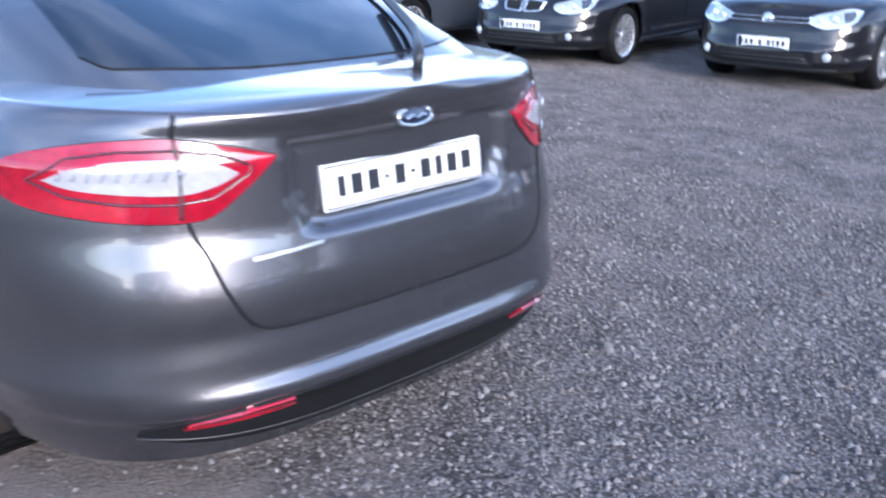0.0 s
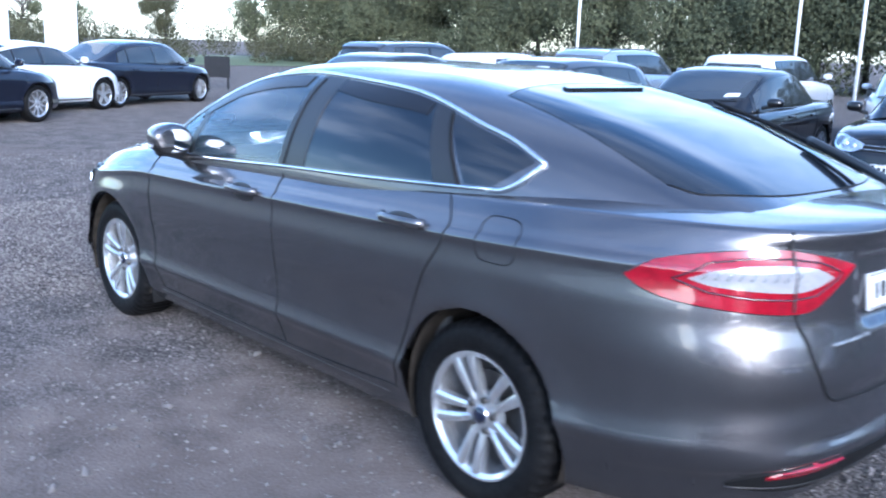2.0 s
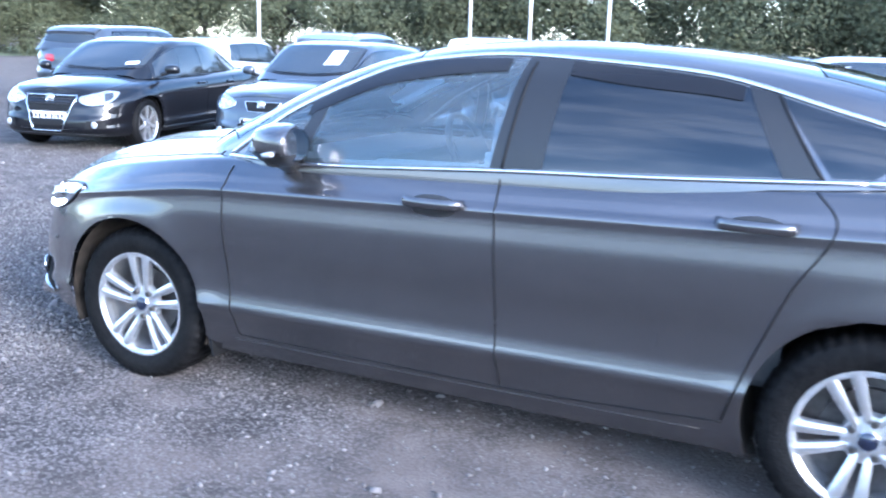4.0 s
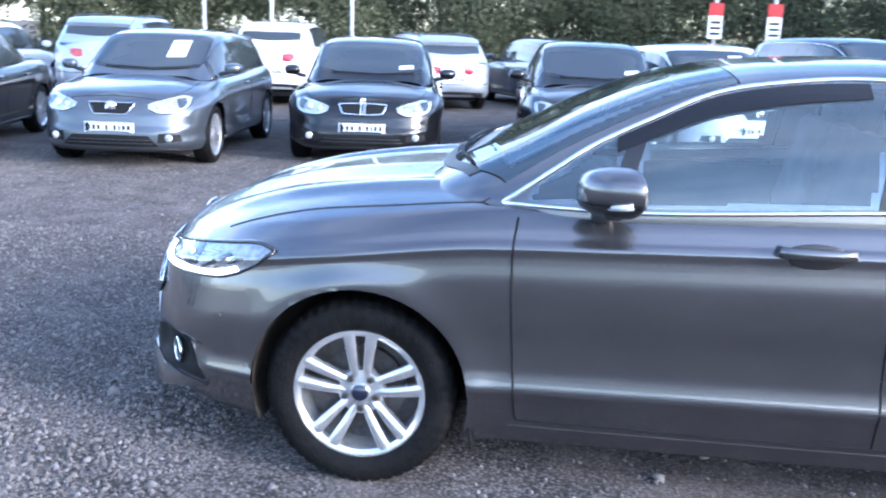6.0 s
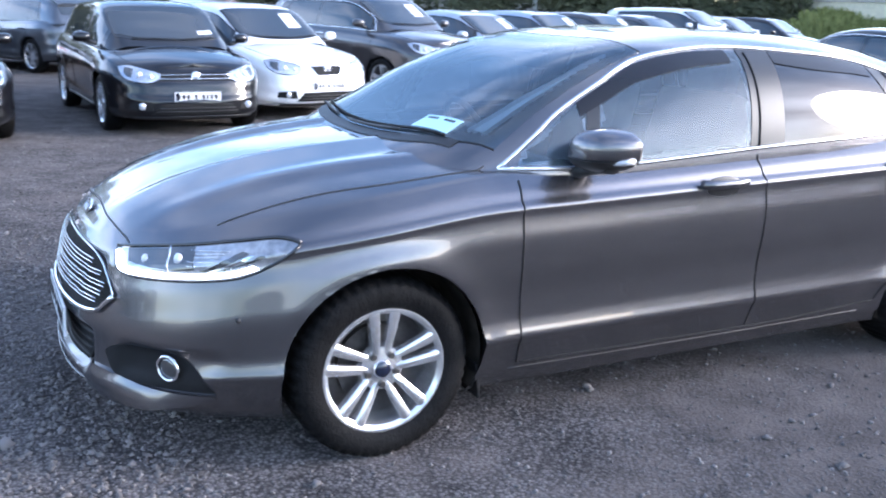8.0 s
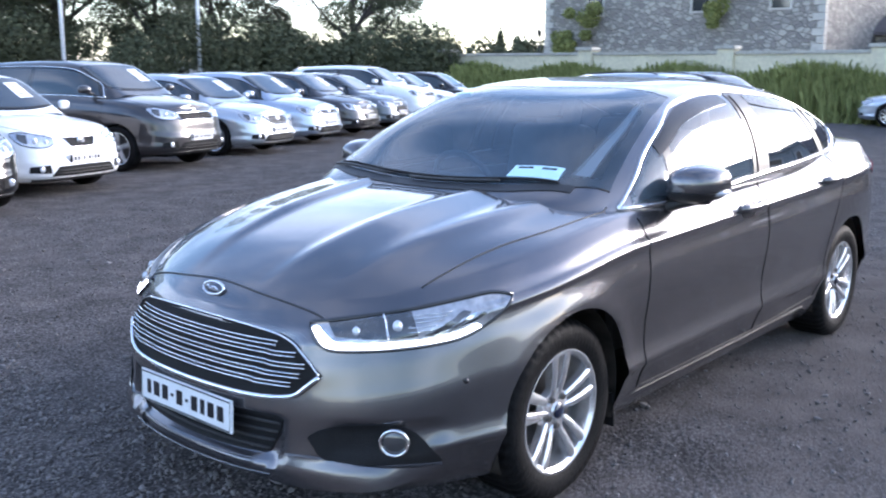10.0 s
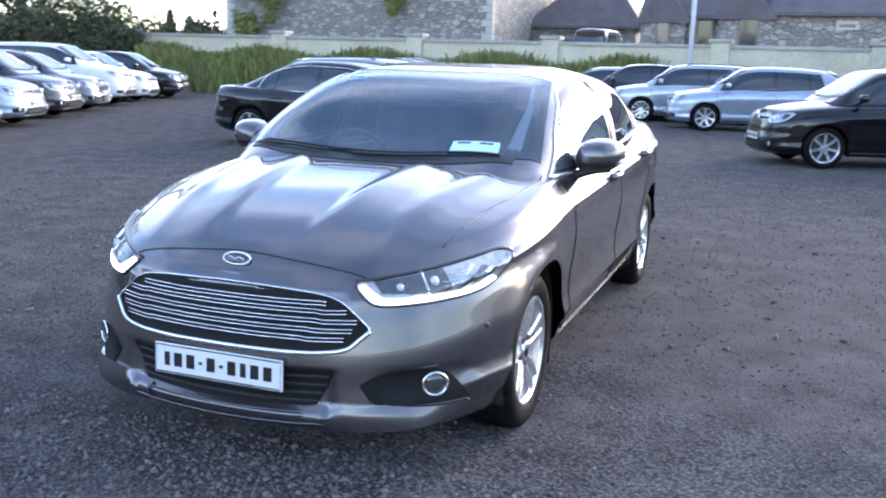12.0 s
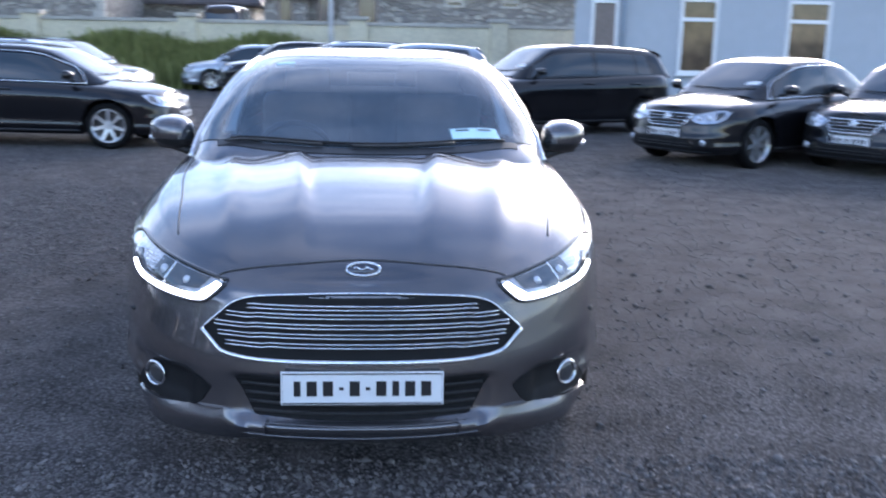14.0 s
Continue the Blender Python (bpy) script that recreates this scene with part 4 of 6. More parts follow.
        bmesh.ops.create_uvsphere(bm, u_segments=16, v_segments=8, radius=1.0, matrix=Matrix.Translation((0.0, 0, -0.004)) @ Matrix.Diagonal((0.098, 0.007, 0.040, 1)))
        part("recess", bm, PLASTIC, h, "black flat disc that stands for the shade in the handle hollow", True)
    # door mirror
    s = -1 if mir else 1
    mr = new("door_mirror")
    mr.parent = hero
    mr.location = (0.605, s * 0.955, 1.078)
    mr.scale = (1.1, 1.04, 1.2)
    bm = bmesh.new()
    bmesh.ops.create_uvsphere(bm, u_segments=36, v_segments=20, radius=1.0)
    pw = lambda c, e: math.copysign(abs(c) ** e, c)
    for v in bm.verts:
        x, y, z = v.co
        narrow = 1 - 0.22 * max(0, pw(y, 1.0))
        v.co = ((0.125 * pw(x, 0.9) if x > 0 else 0.045 * pw(x, 0.6)) - 0.03 * y, s * 0.105 * pw(y, 0.75), 0.066 * pw(z, 0.7) * narrow + 0.008 * y)
    low = bm.copy()
    for v in low.verts:
        v.co = (v.co.x * 1.012, v.co.y * 1.012, min(v.co.z * 1.012, -0.024))
    part("mirror_cap", bm, GREY_PAINT, mr, "grey mirror cap", True, 60)
    part("lower_shell", low, PLASTIC, mr, "black lower mirror shell", True, 50)
    bm = bmesh.new()
    bmesh.ops.create_uvsphere(bm, u_segments=24, v_segments=10, radius=1.0, matrix=Matrix.Translation((-0.043, 0, 0.002)) @ Matrix.Diagonal((0.003, 0.085, 0.05, 1)))
    part("mirror_glass", bm, MIRROR_GLASS, mr, "mirror glass", True)
    v, f = tube_data([(0.05, -s * 0.125, -0.085), (0.05, -s * 0.10, -0.08), (0.045, -s * 0.06, -0.065), (0.03, 0, -0.05), (0.02, s * 0.05, -0.045)], 0.020, 10, False, 1.6)
    mesh_ob("mirror_arm", v, f, PLASTIC, mr, "black mirror foot", True)
    v, f = tube_data([(0.088, -s * 0.03, -0.035), (0.07, s * 0.04, -0.033), (0.02, s * 0.098, -0.025), (-0.02, s * 0.108, -0.02)], 0.008, 6)
    mesh_ob("indicator", v, f, CLEAR_LENS, mr, "clear indicator strip", True)
    # tail lamp: red ring round a clear middle
    lamp = new("tail_lamp")
    lamp.parent = hero
    HB.patch("red_lens", [(52, 0.934), (49.9, 0.908), (46.2, 0.885), (40.1, 0.870), (33.4, 0.860), (28.6, 0.859), (25.8, 0.872), (22.3, 0.925), (19.0, 0.984)],
             [(52, 0.941), (49.2, 0.975), (44.7, 1.002), (38.8, 1.022), (32.3, 1.034), (29.4, 1.033), (24.5, 1.018), (21.3, 1.003), (19.0, 0.990)], RIM_BACK, RED_LENS, lamp, "red tail lamp lens", 54, 12, 0.008, mir)
    HB.patch("clear_lens", [(43.4, 0.947), (40.3, 0.931), (35.3, 0.923), (31.1, 0.919), (28.1, 0.921), (25.2, 0.937), (23.2, 0.957)],
             [(43.4, 0.950), (40.4, 0.971), (35.5, 0.985), (31.4, 0.990), (28.4, 0.988), (25.2, 0.980), (23.2, 0.962)], RIM_BACK, TAIL_CLEAR, lamp, "clear reversing lamp", 40, 8, 0.012, mir)
    for k in range(9):
        a0 = 41.5 - 1.55 * k
        HB.line("lens_rib", [(a0, 0.951), (a0 - 0.7, 0.972)], RIM_BACK, 0.0022, HEAD_GLASS, lamp, "", 4, mir, 0.0125)
    ring = [(45.6, 0.944), (40.8, 0.912), (35.0, 0.900), (29.5, 0.898), (25.8, 0.908), (22.0, 0.955), (21.6, 0.972), (25.0, 0.999), (29.6, 1.011), (35.2, 1.008), (40.6, 0.990)]
    HB.line("lamp_ring", ring, RIM_BACK, 0.0035, DEEP_RED, lamp, "deep red ring in the lens", 90, mir, 0.008, True)
    HB.line("lens_joint", [(29.2, 0.865), (29.0, 0.95), (29.4, 1.032)], RIM_BACK, 0.004, PLASTIC, lamp, "", 16, mir, 0.011)
    HB.line("lamp_edge", [(52, 0.934), (49.9, 0.908), (46.2, 0.885), (40.1, 0.870), (33.4, 0.860), (28.6, 0.859), (25.8, 0.872), (22.3, 0.925), (19.0, 0.984)], RIM_BACK, 0.004, PLASTIC, lamp, "", 50, mir, 0.0)
    HB.line("lamp_edge", [(52, 0.941), (49.2, 0.975), (44.7, 1.002), (38.8, 1.022), (32.3, 1.034), (29.4, 1.033), (24.5, 1.018), (21.3, 1.003), (19.0, 0.990)], RIM_BACK, 0.004, PLASTIC, lamp, "", 50, mir, 0.0)
    HB.line("hatch_joint", [(0.565, 1.085), (0.575, 1.036), (0.57, 0.86), (0.545, 0.78), (0.522, 0.70), (0.49, 0.638), (0.452, 0.604), (0.40, 0.594), (0.236, 0.592), (0.0, 0.591)], TAIL, 0.0055, RUBBER, hero, "", 70, mir, 0.0)
    HB.patch("rear_reflector", [(30.8, 0.374), (25.2, 0.380), (18.5, 0.390)], [(30.4, 0.386), (25.2, 0.412), (18.9, 0.424)], RIM_BACK, RED_LENS, hero, "red bumper reflector", 16, 3, 0.013, mir)
    # head lamp with a lit lower strip
    hl = new("head_lamp")
    hl.parent = hero
    H_TOP = [(26, 0.740), (30, 0.750), (36, 0.765), (43.8, 0.783), (51.8, 0.803), (58.7, 0.818), (62, 0.815), (64, 0.805)]
    H_LOW = [(26, 0.732), (28, 0.690), (30.8, 0.669), (38.9, 0.671), (47, 0.682), (53.3, 0.699), (59.2, 0.743), (64, 0.801)]
    HB.patch("lamp_glass", H_LOW, H_TOP, RIM, HEAD_GLASS, hl, "silver head lamp behind clear glass", 44, 10, 0.006, mir)
    HB.patch("lamp_module", [(31, 0.706), (38, 0.706), (44.5, 0.712), (45, 0.716)], [(29.5, 0.741), (36, 0.756), (43, 0.773), (44, 0.775)], RIM, LAMP_DARK, hl, "dark projector housing", 24, 5, 0.010, mir)
    HB.patch("daylight_strip", [(26.7, 0.726), (28.5, 0.692), (31, 0.675), (38, 0.677), (44, 0.685), (49, 0.692), (53, 0.706), (56.5, 0.726)],
             [(27.8, 0.731), (29.7, 0.705), (31.7, 0.693), (38, 0.694), (44, 0.698), (48.5, 0.705), (52.3, 0.718), (55.6, 0.736)], RIM, DRL, hl, "lit white daylight strip", 50, 3, 0.012, mir)
    HB.line("lamp_edge", H_TOP, RIM, 0.009, GLOSS_BLACK, hl, "black lamp edge", 40, mir, 0.004)
    HB.line("lamp_edge", H_LOW, RIM, 0.006, GLOSS_BLACK, hl, "black lamp edge", 40, mir, 0.004)
    HB.patch("chrome_blade", [(46.0, 0.712), (49.5, 0.742), (53.5, 0.772)], [(47.2, 0.709), (50.8, 0.738), (54.8, 0.768)], RIM, LAMP_DARK, hl, "dark blade between the lamp bowls", 12, 2, 0.011, mir)
    HB.patch("chrome_blade", [(47.6, 0.711), (51.2, 0.738), (55.2, 0.767)], [(48.3, 0.711), (51.9, 0.737), (55.9, 0.766)], RIM, CHROME, hl, "chrome blade between the lamp bowls", 12, 2, 0.012, mir)
    HB.patch("chrome_blade", [(49.6, 0.718), (53.0, 0.740), (57.0, 0.768)], [(50.6, 0.718), (54.0, 0.740), (57.8, 0.767)], RIM, LAMP_DARK, hl, "dark blade between the lamp bowls", 12, 2, 0.011, mir)
    for k in range(5):
        HB.line("lamp_rib", [(43.5 - 0.1 * k, 0.724 + 0.010 * k), (47.5 + 0.9 * k, 0.730 + 0.0105 * k)], RIM, 0.0016, CHROME, hl, "", 8, mir, 0.0085)
    HB.line("bowl_edge", [(40.0, 0.704), (39.6, 0.74), (39.0, 0.768)], RIM, 0.003, CHROME, hl, "", 8, mir, 0.011)
    for pa, pz, r in ((34.5, 0.722, 0.018), (41.5, 0.736, 0.022)):
        q = RIM(pa, pz, 0.006)
        bm = bmesh.new()
        bmesh.ops.create_uvsphere(bm, u_segments=16, v_segments=8, radius=r, matrix=Matrix.Translation((q.x, -q.y if mir else q.y, q.z)) @ Matrix.Diagonal((0.7, 0.8, 1, 1)))
        part("projector", bm, CLEAR_LENS, hl, "", True)
    # fog lamp in its dark hollow
    fg = new("fog_lamp")
    fg.parent = hero
    HB.patch("fog_recess", [(27, 0.393), (29.5, 0.336), (35, 0.322), (42, 0.319), (49, 0.312)], [(27, 0.403), (30.2, 0.433), (38, 0.446), (44, 0.418), (49, 0.320)], RIM, RUBBER, fg, "black fog lamp hollow", 30, 8, 0.004, mir)
    q, t1 = RIM(40.9, 0.385, 0.016), RIM(40.9, 0.385, 1.016)
    n1 = (t1 - q).normalized()
    n1 = Vector((n1.x * 1.0 + 0.35, n1.y, 0)).normalized()
    ax = Vector((-n1.y, n1.x, 0))
    flip = lambda w: Vector((w.x, -w.y, w.z)) if mir else w
    v, f = tube_data([flip(q + ax * 0.044 * math.cos(a) + Vector((0, 0, 0.041 * math.sin(a)))) for a in np.linspace(0, 2 * math.pi, 32, endpoint=False)], 0.0055, 8, True)
    mesh_ob("fog_ring", v, f, CHROME, fg, "chrome ring", True)
    bm = bmesh.new()
    c1 = flip(q - n1 * 0.008)
    bmesh.ops.create_uvsphere(bm, u_segments=20, v_segments=10, radius=0.041, matrix=Matrix.Translation(c1) @ Matrix.Rotation(math.atan2(flip(n1).y, n1.x), 4, "Z") @ Matrix.Diagonal((0.3, 1, 0.95, 1)))
    part("fog_lens", bm, LAMP_DARK, fg, "glossy fog lamp lens", True)
    HB.patch("bumper_lip", [(16.5, 0.252), (20.4, 0.245), (29.8, 0.256), (41, 0.272), (49, 0.29)], [(16.5, 0.306), (21.5, 0.330), (27.5, 0.336), (38, 0.318), (49, 0.306)], LIP, GREY_PAINT, hero, "grey bumper lip", 36, 6, 0.010, mir)
    q = LEFT(1.92, 0.565, 0.0)
    bm = bmesh.new()
    bmesh.ops.create_uvsphere(bm, u_segments=12, v_segments=6, radius=0.010, matrix=Matrix.Translation((q.x, q.y * (-1 if mir else 1), q.z)))
    part("parking_sensor", bm, PLASTIC, hero, "", True)
    # wheel wells
    for wx in (1.425, -1.425):
        v, f = [], []
        for k in range(33):
            a = math.pi * (-0.12 + 1.24 * k / 32)
            for yy in (0.55, 0.80, 0.866):
                v.append((wx + 0.374 * math.cos(a), s * yy, 0.345 + 0.374 * math.sin(a)))
        for k in range(32):
            for j in range(2):
                i = 3 * k + j
                f.append((i, i + 1, i + 4, i + 3))
        n0 = len(v)
        v.append((wx, s * 0.55, 0.345))
        f += [(3 * k, 3 * k + 3, n0) for k in range(32)]
        mesh_ob("wheel_well", v, f, LINER, hero, "dusty wheel liner", True)
        wheel(hero, (wx, s * (0.778 if wx < 0 else 0.762), 0.331), 0.331, 0.222, "double", s, 25 if wx < 0 else 0)
    bm = bmesh.new()
    box(bm, -0.006, 0.006, -0.075, 0.075, -0.065, 0.075, 0.003, Matrix.Translation((1.425 - 0.375, s * 0.785, 0.225)) @ Matrix.Rotation(radians(8), 4, "Y"))
    part("mud_flap", bm, RUBBER, hero, "black rubber mud flap")

for sgn in (1, -1):
    HB.patch("inner_pillar", [(1.0, sgn * 0.60), (0.85, sgn * 0.598), (0.62, sgn * 0.585), (0.36, sgn * 0.535)], [(0.97, sgn * 0.665), (0.85, sgn * 0.650), (0.62, sgn * 0.618), (0.36, sgn * 0.550)], TOP, PILLAR, hero, "pale inner pillar trim", 24, 3, -0.03, False)
HB.patch("windscreen", SCREEN_LOW, SCREEN_TOP, TOP, SCREEN_GLASS, hero, "clear windscreen with sky reflections", 40, 24, 0.002)
HB.patch("rear_window", REAR_LOW, REAR_TOP, TOP, GLASS_TINT, hero, "dark privacy rear window", 40, 24, 0.002)
for nm, line, lab in (("screen_seal", SCREEN_LOW, ""), ("screen_seal", SCREEN_TOP, ""), ("screen_seal", REAR_LOW, ""), ("screen_seal", REAR_TOP, "")):
    HB.line(nm, line, TOP, 0.0045, RUBBER, hero, lab, 40, False, -0.001)
HB.patch("brake_light", [(-1.205, -0.24), (-1.205, 0.24)], [(-1.175, -0.24), (-1.175, 0.24)], TOP, GLOSS_BLACK, hero, "dark high brake lamp strip", 12, 2, 0.012, False, False)
# bonnet edge and badge, grille, lower grille
HB.line("bonnet_joint", [(-0.50, 0.742), (-0.43, 0.768), (-0.27, 0.793), (0, 0.811), (0.27, 0.793), (0.43, 0.768), (0.50, 0.742)], NOSE, 0.004, PLASTIC, hero, "", 70, False, 0.0)
for sgn in (1, -1):
    HB.line("bonnet_joint", [(1.937, sgn * 0.66), (1.817, sgn * 0.68), (1.603, sgn * 0.71), (1.386, sgn * 0.75), (1.15, sgn * 0.77), (1.02, sgn * 0.775)], TOP, 0.0035, PLASTIC, hero, "", 40, False, 0.0)


def oval_badge(parent, q, tilt, sign):
    b = new("badge")
    b.parent = parent
    b.matrix_basis = Matrix.Translation(q) @ Matrix.Rotation(tilt, 4, "Y")
    tagged(b, "chrome-rimmed dark blue oval badge")
    bm = bmesh.new()
    bmesh.ops.create_uvsphere(bm, u_segments=24, v_segments=8, radius=1, matrix=Matrix.Diagonal((0.008, 0.053, 0.020, 1)))
    part("oval", bm, BLUE, b, "", True)
    v, f = tube_data([(0.003 * sign, 0.055 * math.cos(a), 0.022 * math.sin(a)) for a in np.linspace(0, 2 * math.pi, 36, endpoint=False)], 0.0045, 6, True)
    mesh_ob("rim", v, f, CHROME, b, "", True)
    v, f = tube_data([(0.009 * sign, -0.032 + 0.064 * k / 10, 0.004 * math.sin(k * 1.1)) for k in range(11)], 0.003, 5)
    mesh_ob("emblem", v, f, CHROME, b, "", True)


oval_badge(hero, NOSE(0, 0.785, 0.006), radians(-28), 1)
oval_badge(hero, TAIL(0, 1.032, 0.006), radians(6), -1)
def nose_line(pts, n, out, degree=6):
    """A line over the nose by (y, z), held to one smooth sweep."""
    q = resample(pts, n)
    x = np.array([NOSE(float(a), float(b), 0.0).x for a, b in q])
    k = np.polyfit(q[:, 0] ** 2, x, degree // 2)
    return [(float(np.polyval(k, a * a)) + out, float(a), float(b)) for a, b in q]


gr = new("grille")
gr.parent = hero
G_LOW = [(-0.525, 0.590), (-0.49, 0.556), (-0.455, 0.527), (-0.374, 0.515), (-0.262, 0.512), (0, 0.513), (0.262, 0.512), (0.374, 0.515), (0.455, 0.527), (0.49, 0.556), (0.525, 0.590)]
G_TOP = [(-0.525, 0.594), (-0.468, 0.645), (-0.407, 0.690), (-0.294, 0.712), (0, 0.725), (0.294, 0.712), (0.407, 0.690), (0.468, 0.645), (0.525, 0.594)]
HB.patch("grille_back", G_LOW, G_TOP, NOSE, RUBBER, gr, "black grille opening", 60, 8, 0.002)
tube("grille_frame", nose_line(spline(G_LOW, 70), 70, 0.012), 0.009, CHROME, gr, "chrome grille frame", 8)
tube("grille_frame", nose_line(spline(G_TOP, 70), 70, 0.008), 0.0035, CHROME, gr, "thin chrome grille edge", 6)
for z, half, kink in ((0.675, 0.375, 0.375), (0.649, 0.445, 0.365), (0.618, 0.482, 0.37), (0.588, 0.470, 0.345), (0.558, 0.445, 0.32)):
    for dz in (-0.006, 0.006):
        d = 0.014 if kink < half else 0.002
        pts = [(-half, z + dz + 0.002), (-kink, z + dz), (-kink * 0.96, z + dz + 0.004), (0, z + dz + 0.006), (kink * 0.96, z + dz + 0.004), (kink, z + dz), (half, z + dz + 0.002)]
        tube("grille_bar", nose_line(pts, 44, 0.019, 4), 0.0025, CHROME, gr, "chrome grille bar", 6)
HB.patch("lower_grille", [(-0.35, 0.315), (-0.2, 0.31), (0, 0.308), (0.2, 0.31), (0.35, 0.315)], [(-0.415, 0.440), (-0.3, 0.444), (0, 0.446), (0.3, 0.444), (0.415, 0.440)], NOSE, RUBBER, hero, "black lower intake", 40, 6, 0.004)
for k in range(4):
    z = 0.332 + 0.030 * k
    HB.line("intake_bar", [(-0.355 - 0.014 * k, z), (0, z - 0.004), (0.355 + 0.014 * k, z)], NOSE, 0.005, PLASTIC, hero, "", 30, False, 0.006)
for zz, hw in ((0.302, 0.38), (0.262, 0.42)):
    tube("front_splitter", nose_line([(-hw, zz), (0, zz - 0.006), (hw, zz)], 40, 0.012, 4), 0.0035, GREY_PAINT, hero, "painted lower lip", 6)
plate(hero, (2.390, 0, 0.43), Matrix.Rotation(radians(-2), 4, "Y"))
plate(hero, (-2.412, 0, 0.887), Matrix.Rotation(radians(180), 4, "Z") @ Matrix.Rotation(radians(-8), 4, "Y"))
HB.patch("rear_valance", [(-36, 0.345), (-29, 0.318), (-18, 0.306), (0, 0.302), (18, 0.306), (29, 0.318), (36, 0.345)], [(-36, 0.356), (-30, 0.392), (-20, 0.424), (0, 0.430), (20, 0.424), (30, 0.392), (36, 0.356)], RIM_BACK, RUBBER, hero, "black lower rear bumper", 50, 4, 0.006)
HB.line("valance_strip", [(-36, 0.343), (-18, 0.324), (0, 0.320), (18, 0.324), (36, 0.343)], RIM_BACK, 0.003, BRAKE, hero, "", 40, False, 0.006)
# the model name on the tail is not legible: a plain bright bar
HB.patch("name_bar", [(0.455, 0.759), (0.285, 0.771)], [(0.455, 0.767), (0.285, 0.779)], TAIL, ALLOY, hero, "bright illegible lettering bar", 12, 2, 0.004, False, False)
# rear and front wipers
wp = new("rear_wiper")
wp.parent = hero
pts = spline([tuple(p) for p in (TOP(-2.10, -0.30, 0.03), TOP(-1.97, -0.37, 0.025), TOP(-1.72, -0.45, 0.02), TOP(-1.38, -0.50, 0.018))], 24)
tube("blade", pts, 0.009, RUBBER, wp, "", 6)
tube("arm", spline([tuple(p) for p in (TOP(-2.30, -0.14, 0.0), TOP(-2.29, -0.15, 0.04), TOP(-2.12, -0.27, 0.055), TOP(-1.85, -0.40, 0.035))], 16), 0.015, PLASTIC, wp, "", 8)
for y0, y1 in ((-0.05, 0.60), (-0.60, 0.0)):
    fw = new("front_wiper")
    fw.parent = hero
    rest = lambda y, off: 1.195 - 0.085 * (y / 0.58) ** 2 - off
    tube("blade", [tuple(TOP(rest(y, 0.018), y, 0.010)) for y in np.linspace(y0, y1, 13)], 0.006, RUBBER, fw, "", 6)
    tube("arm", [tuple(TOP(rest(y, -0.004), y, 0.014)) for y in np.linspace(y0 - 0.02, (y0 + y1) / 2 + 0.1, 8)], 0.006, PLASTIC, fw, "", 6)
HB.patch("cowl", [(1.10, -0.66), (1.215, -0.4), (1.245, 0), (1.215, 0.4), (1.10, 0.66)], [(1.06, -0.66), (1.17, -0.4), (1.205, 0), (1.17, 0.4), (1.06, 0.66)], TOP, PLASTIC, hero, "black plastic cowl panel", 40, 4, 0.004)
# the stickers behind the windscreen
HB.patch("windscreen_disc", [(1.115, 0.37), (1.075, 0.585)], [(1.035, 0.36), (0.995, 0.57)], TOP, PAPER, hero, "pale blue paper notice", 12, 4, 0.005, False, False)
for k in (0, 1):
    y0 = 0.385 + 0.10 * k
    x0 = 1.052 - 0.018 * k
    HB.patch("notice_bar", [(x0, y0), (x0 - 0.011, y0 + 0.06)], [(x0 - 0.010, y0), (x0 - 0.021, y0 + 0.06)], TOP, PLATE_INK, hero, "", 4, 1, 0.0075, False, False)
HB.patch("screen_sticker", [(0.43, -0.47), (0.43, -0.38)], [(0.40, -0.47), (0.40, -0.38)], TOP, PAPER, hero, "small pale blue sticker", 6, 2, 0.005, False, False)
# under the car and inside
bm = bmesh.new()
box(bm, -2.2, 2.15, -0.56, 0.56, 0.20, 0.42, 0.03)
box(bm, -1.02, 1.02, -0.82, 0.82, 0.20, 0.40, 0.02)
part("underbody", bm, RUBBER, hero)
bm = bmesh.new()
box(bm, 0.55, 1.05, -0.74, 0.74, 0.55, 0.985, 0.05)
part("dashboard", bm, CABIN, hero, "black dashboard")
bm = bmesh.new()
box(bm, -2.0, 0.9, -0.74, 0.74, 0.40, 0.46)
part("cabin_floor", bm, CABIN, hero)
for s in (1, -1):
    bm = bmesh.new()
    box(bm, -1.15, 0.95, s * 0.76 - 0.02, s * 0.76 + 0.02, 0.42, 0.975, 0.015)
    part("door_card", bm, CABIN, hero)
bm = bmesh.new()
box(bm, -1.9, -1.35, -0.7, 0.7, 0.95, 1.02, 0.02)
part("parcel_shelf", bm, CABIN, hero)


def car_seat(parent, x, y, wide):
    st = new("seat")
    st.parent = parent
    st.location = (x, y, 0.46)
    bm = bmesh.new()
    box(bm, -0.26, 0.28, -wide, wide, 0.10, 0.26, 0.05)
    part("seat_cushion", bm, SEAT, st, "", True)
    bm = bmesh.new()
    box(bm, -0.07, 0.07, -wide, wide, 0.0, 0.58, 0.05, Matrix.Translation((-0.24, 0, 0.2)) @ Matrix.Rotation(radians(-14), 4, "Y"))
    part("seat_back", bm, SEAT, st, "", True)
    for hy in ((0,) if wide < 0.4 else (-0.45, 0.45)):
        bm = bmesh.new()
        box(bm, -0.05, 0.05, -0.13, 0.13, 0.0, 0.17, 0.04, Matrix.Translation((-0.40, hy, 0.74 if wide < 0.4 else 0.62)) @ Matrix.Rotation(radians(-10), 4, "Y"))
        part("headrest", bm, SEAT, st, "", True)


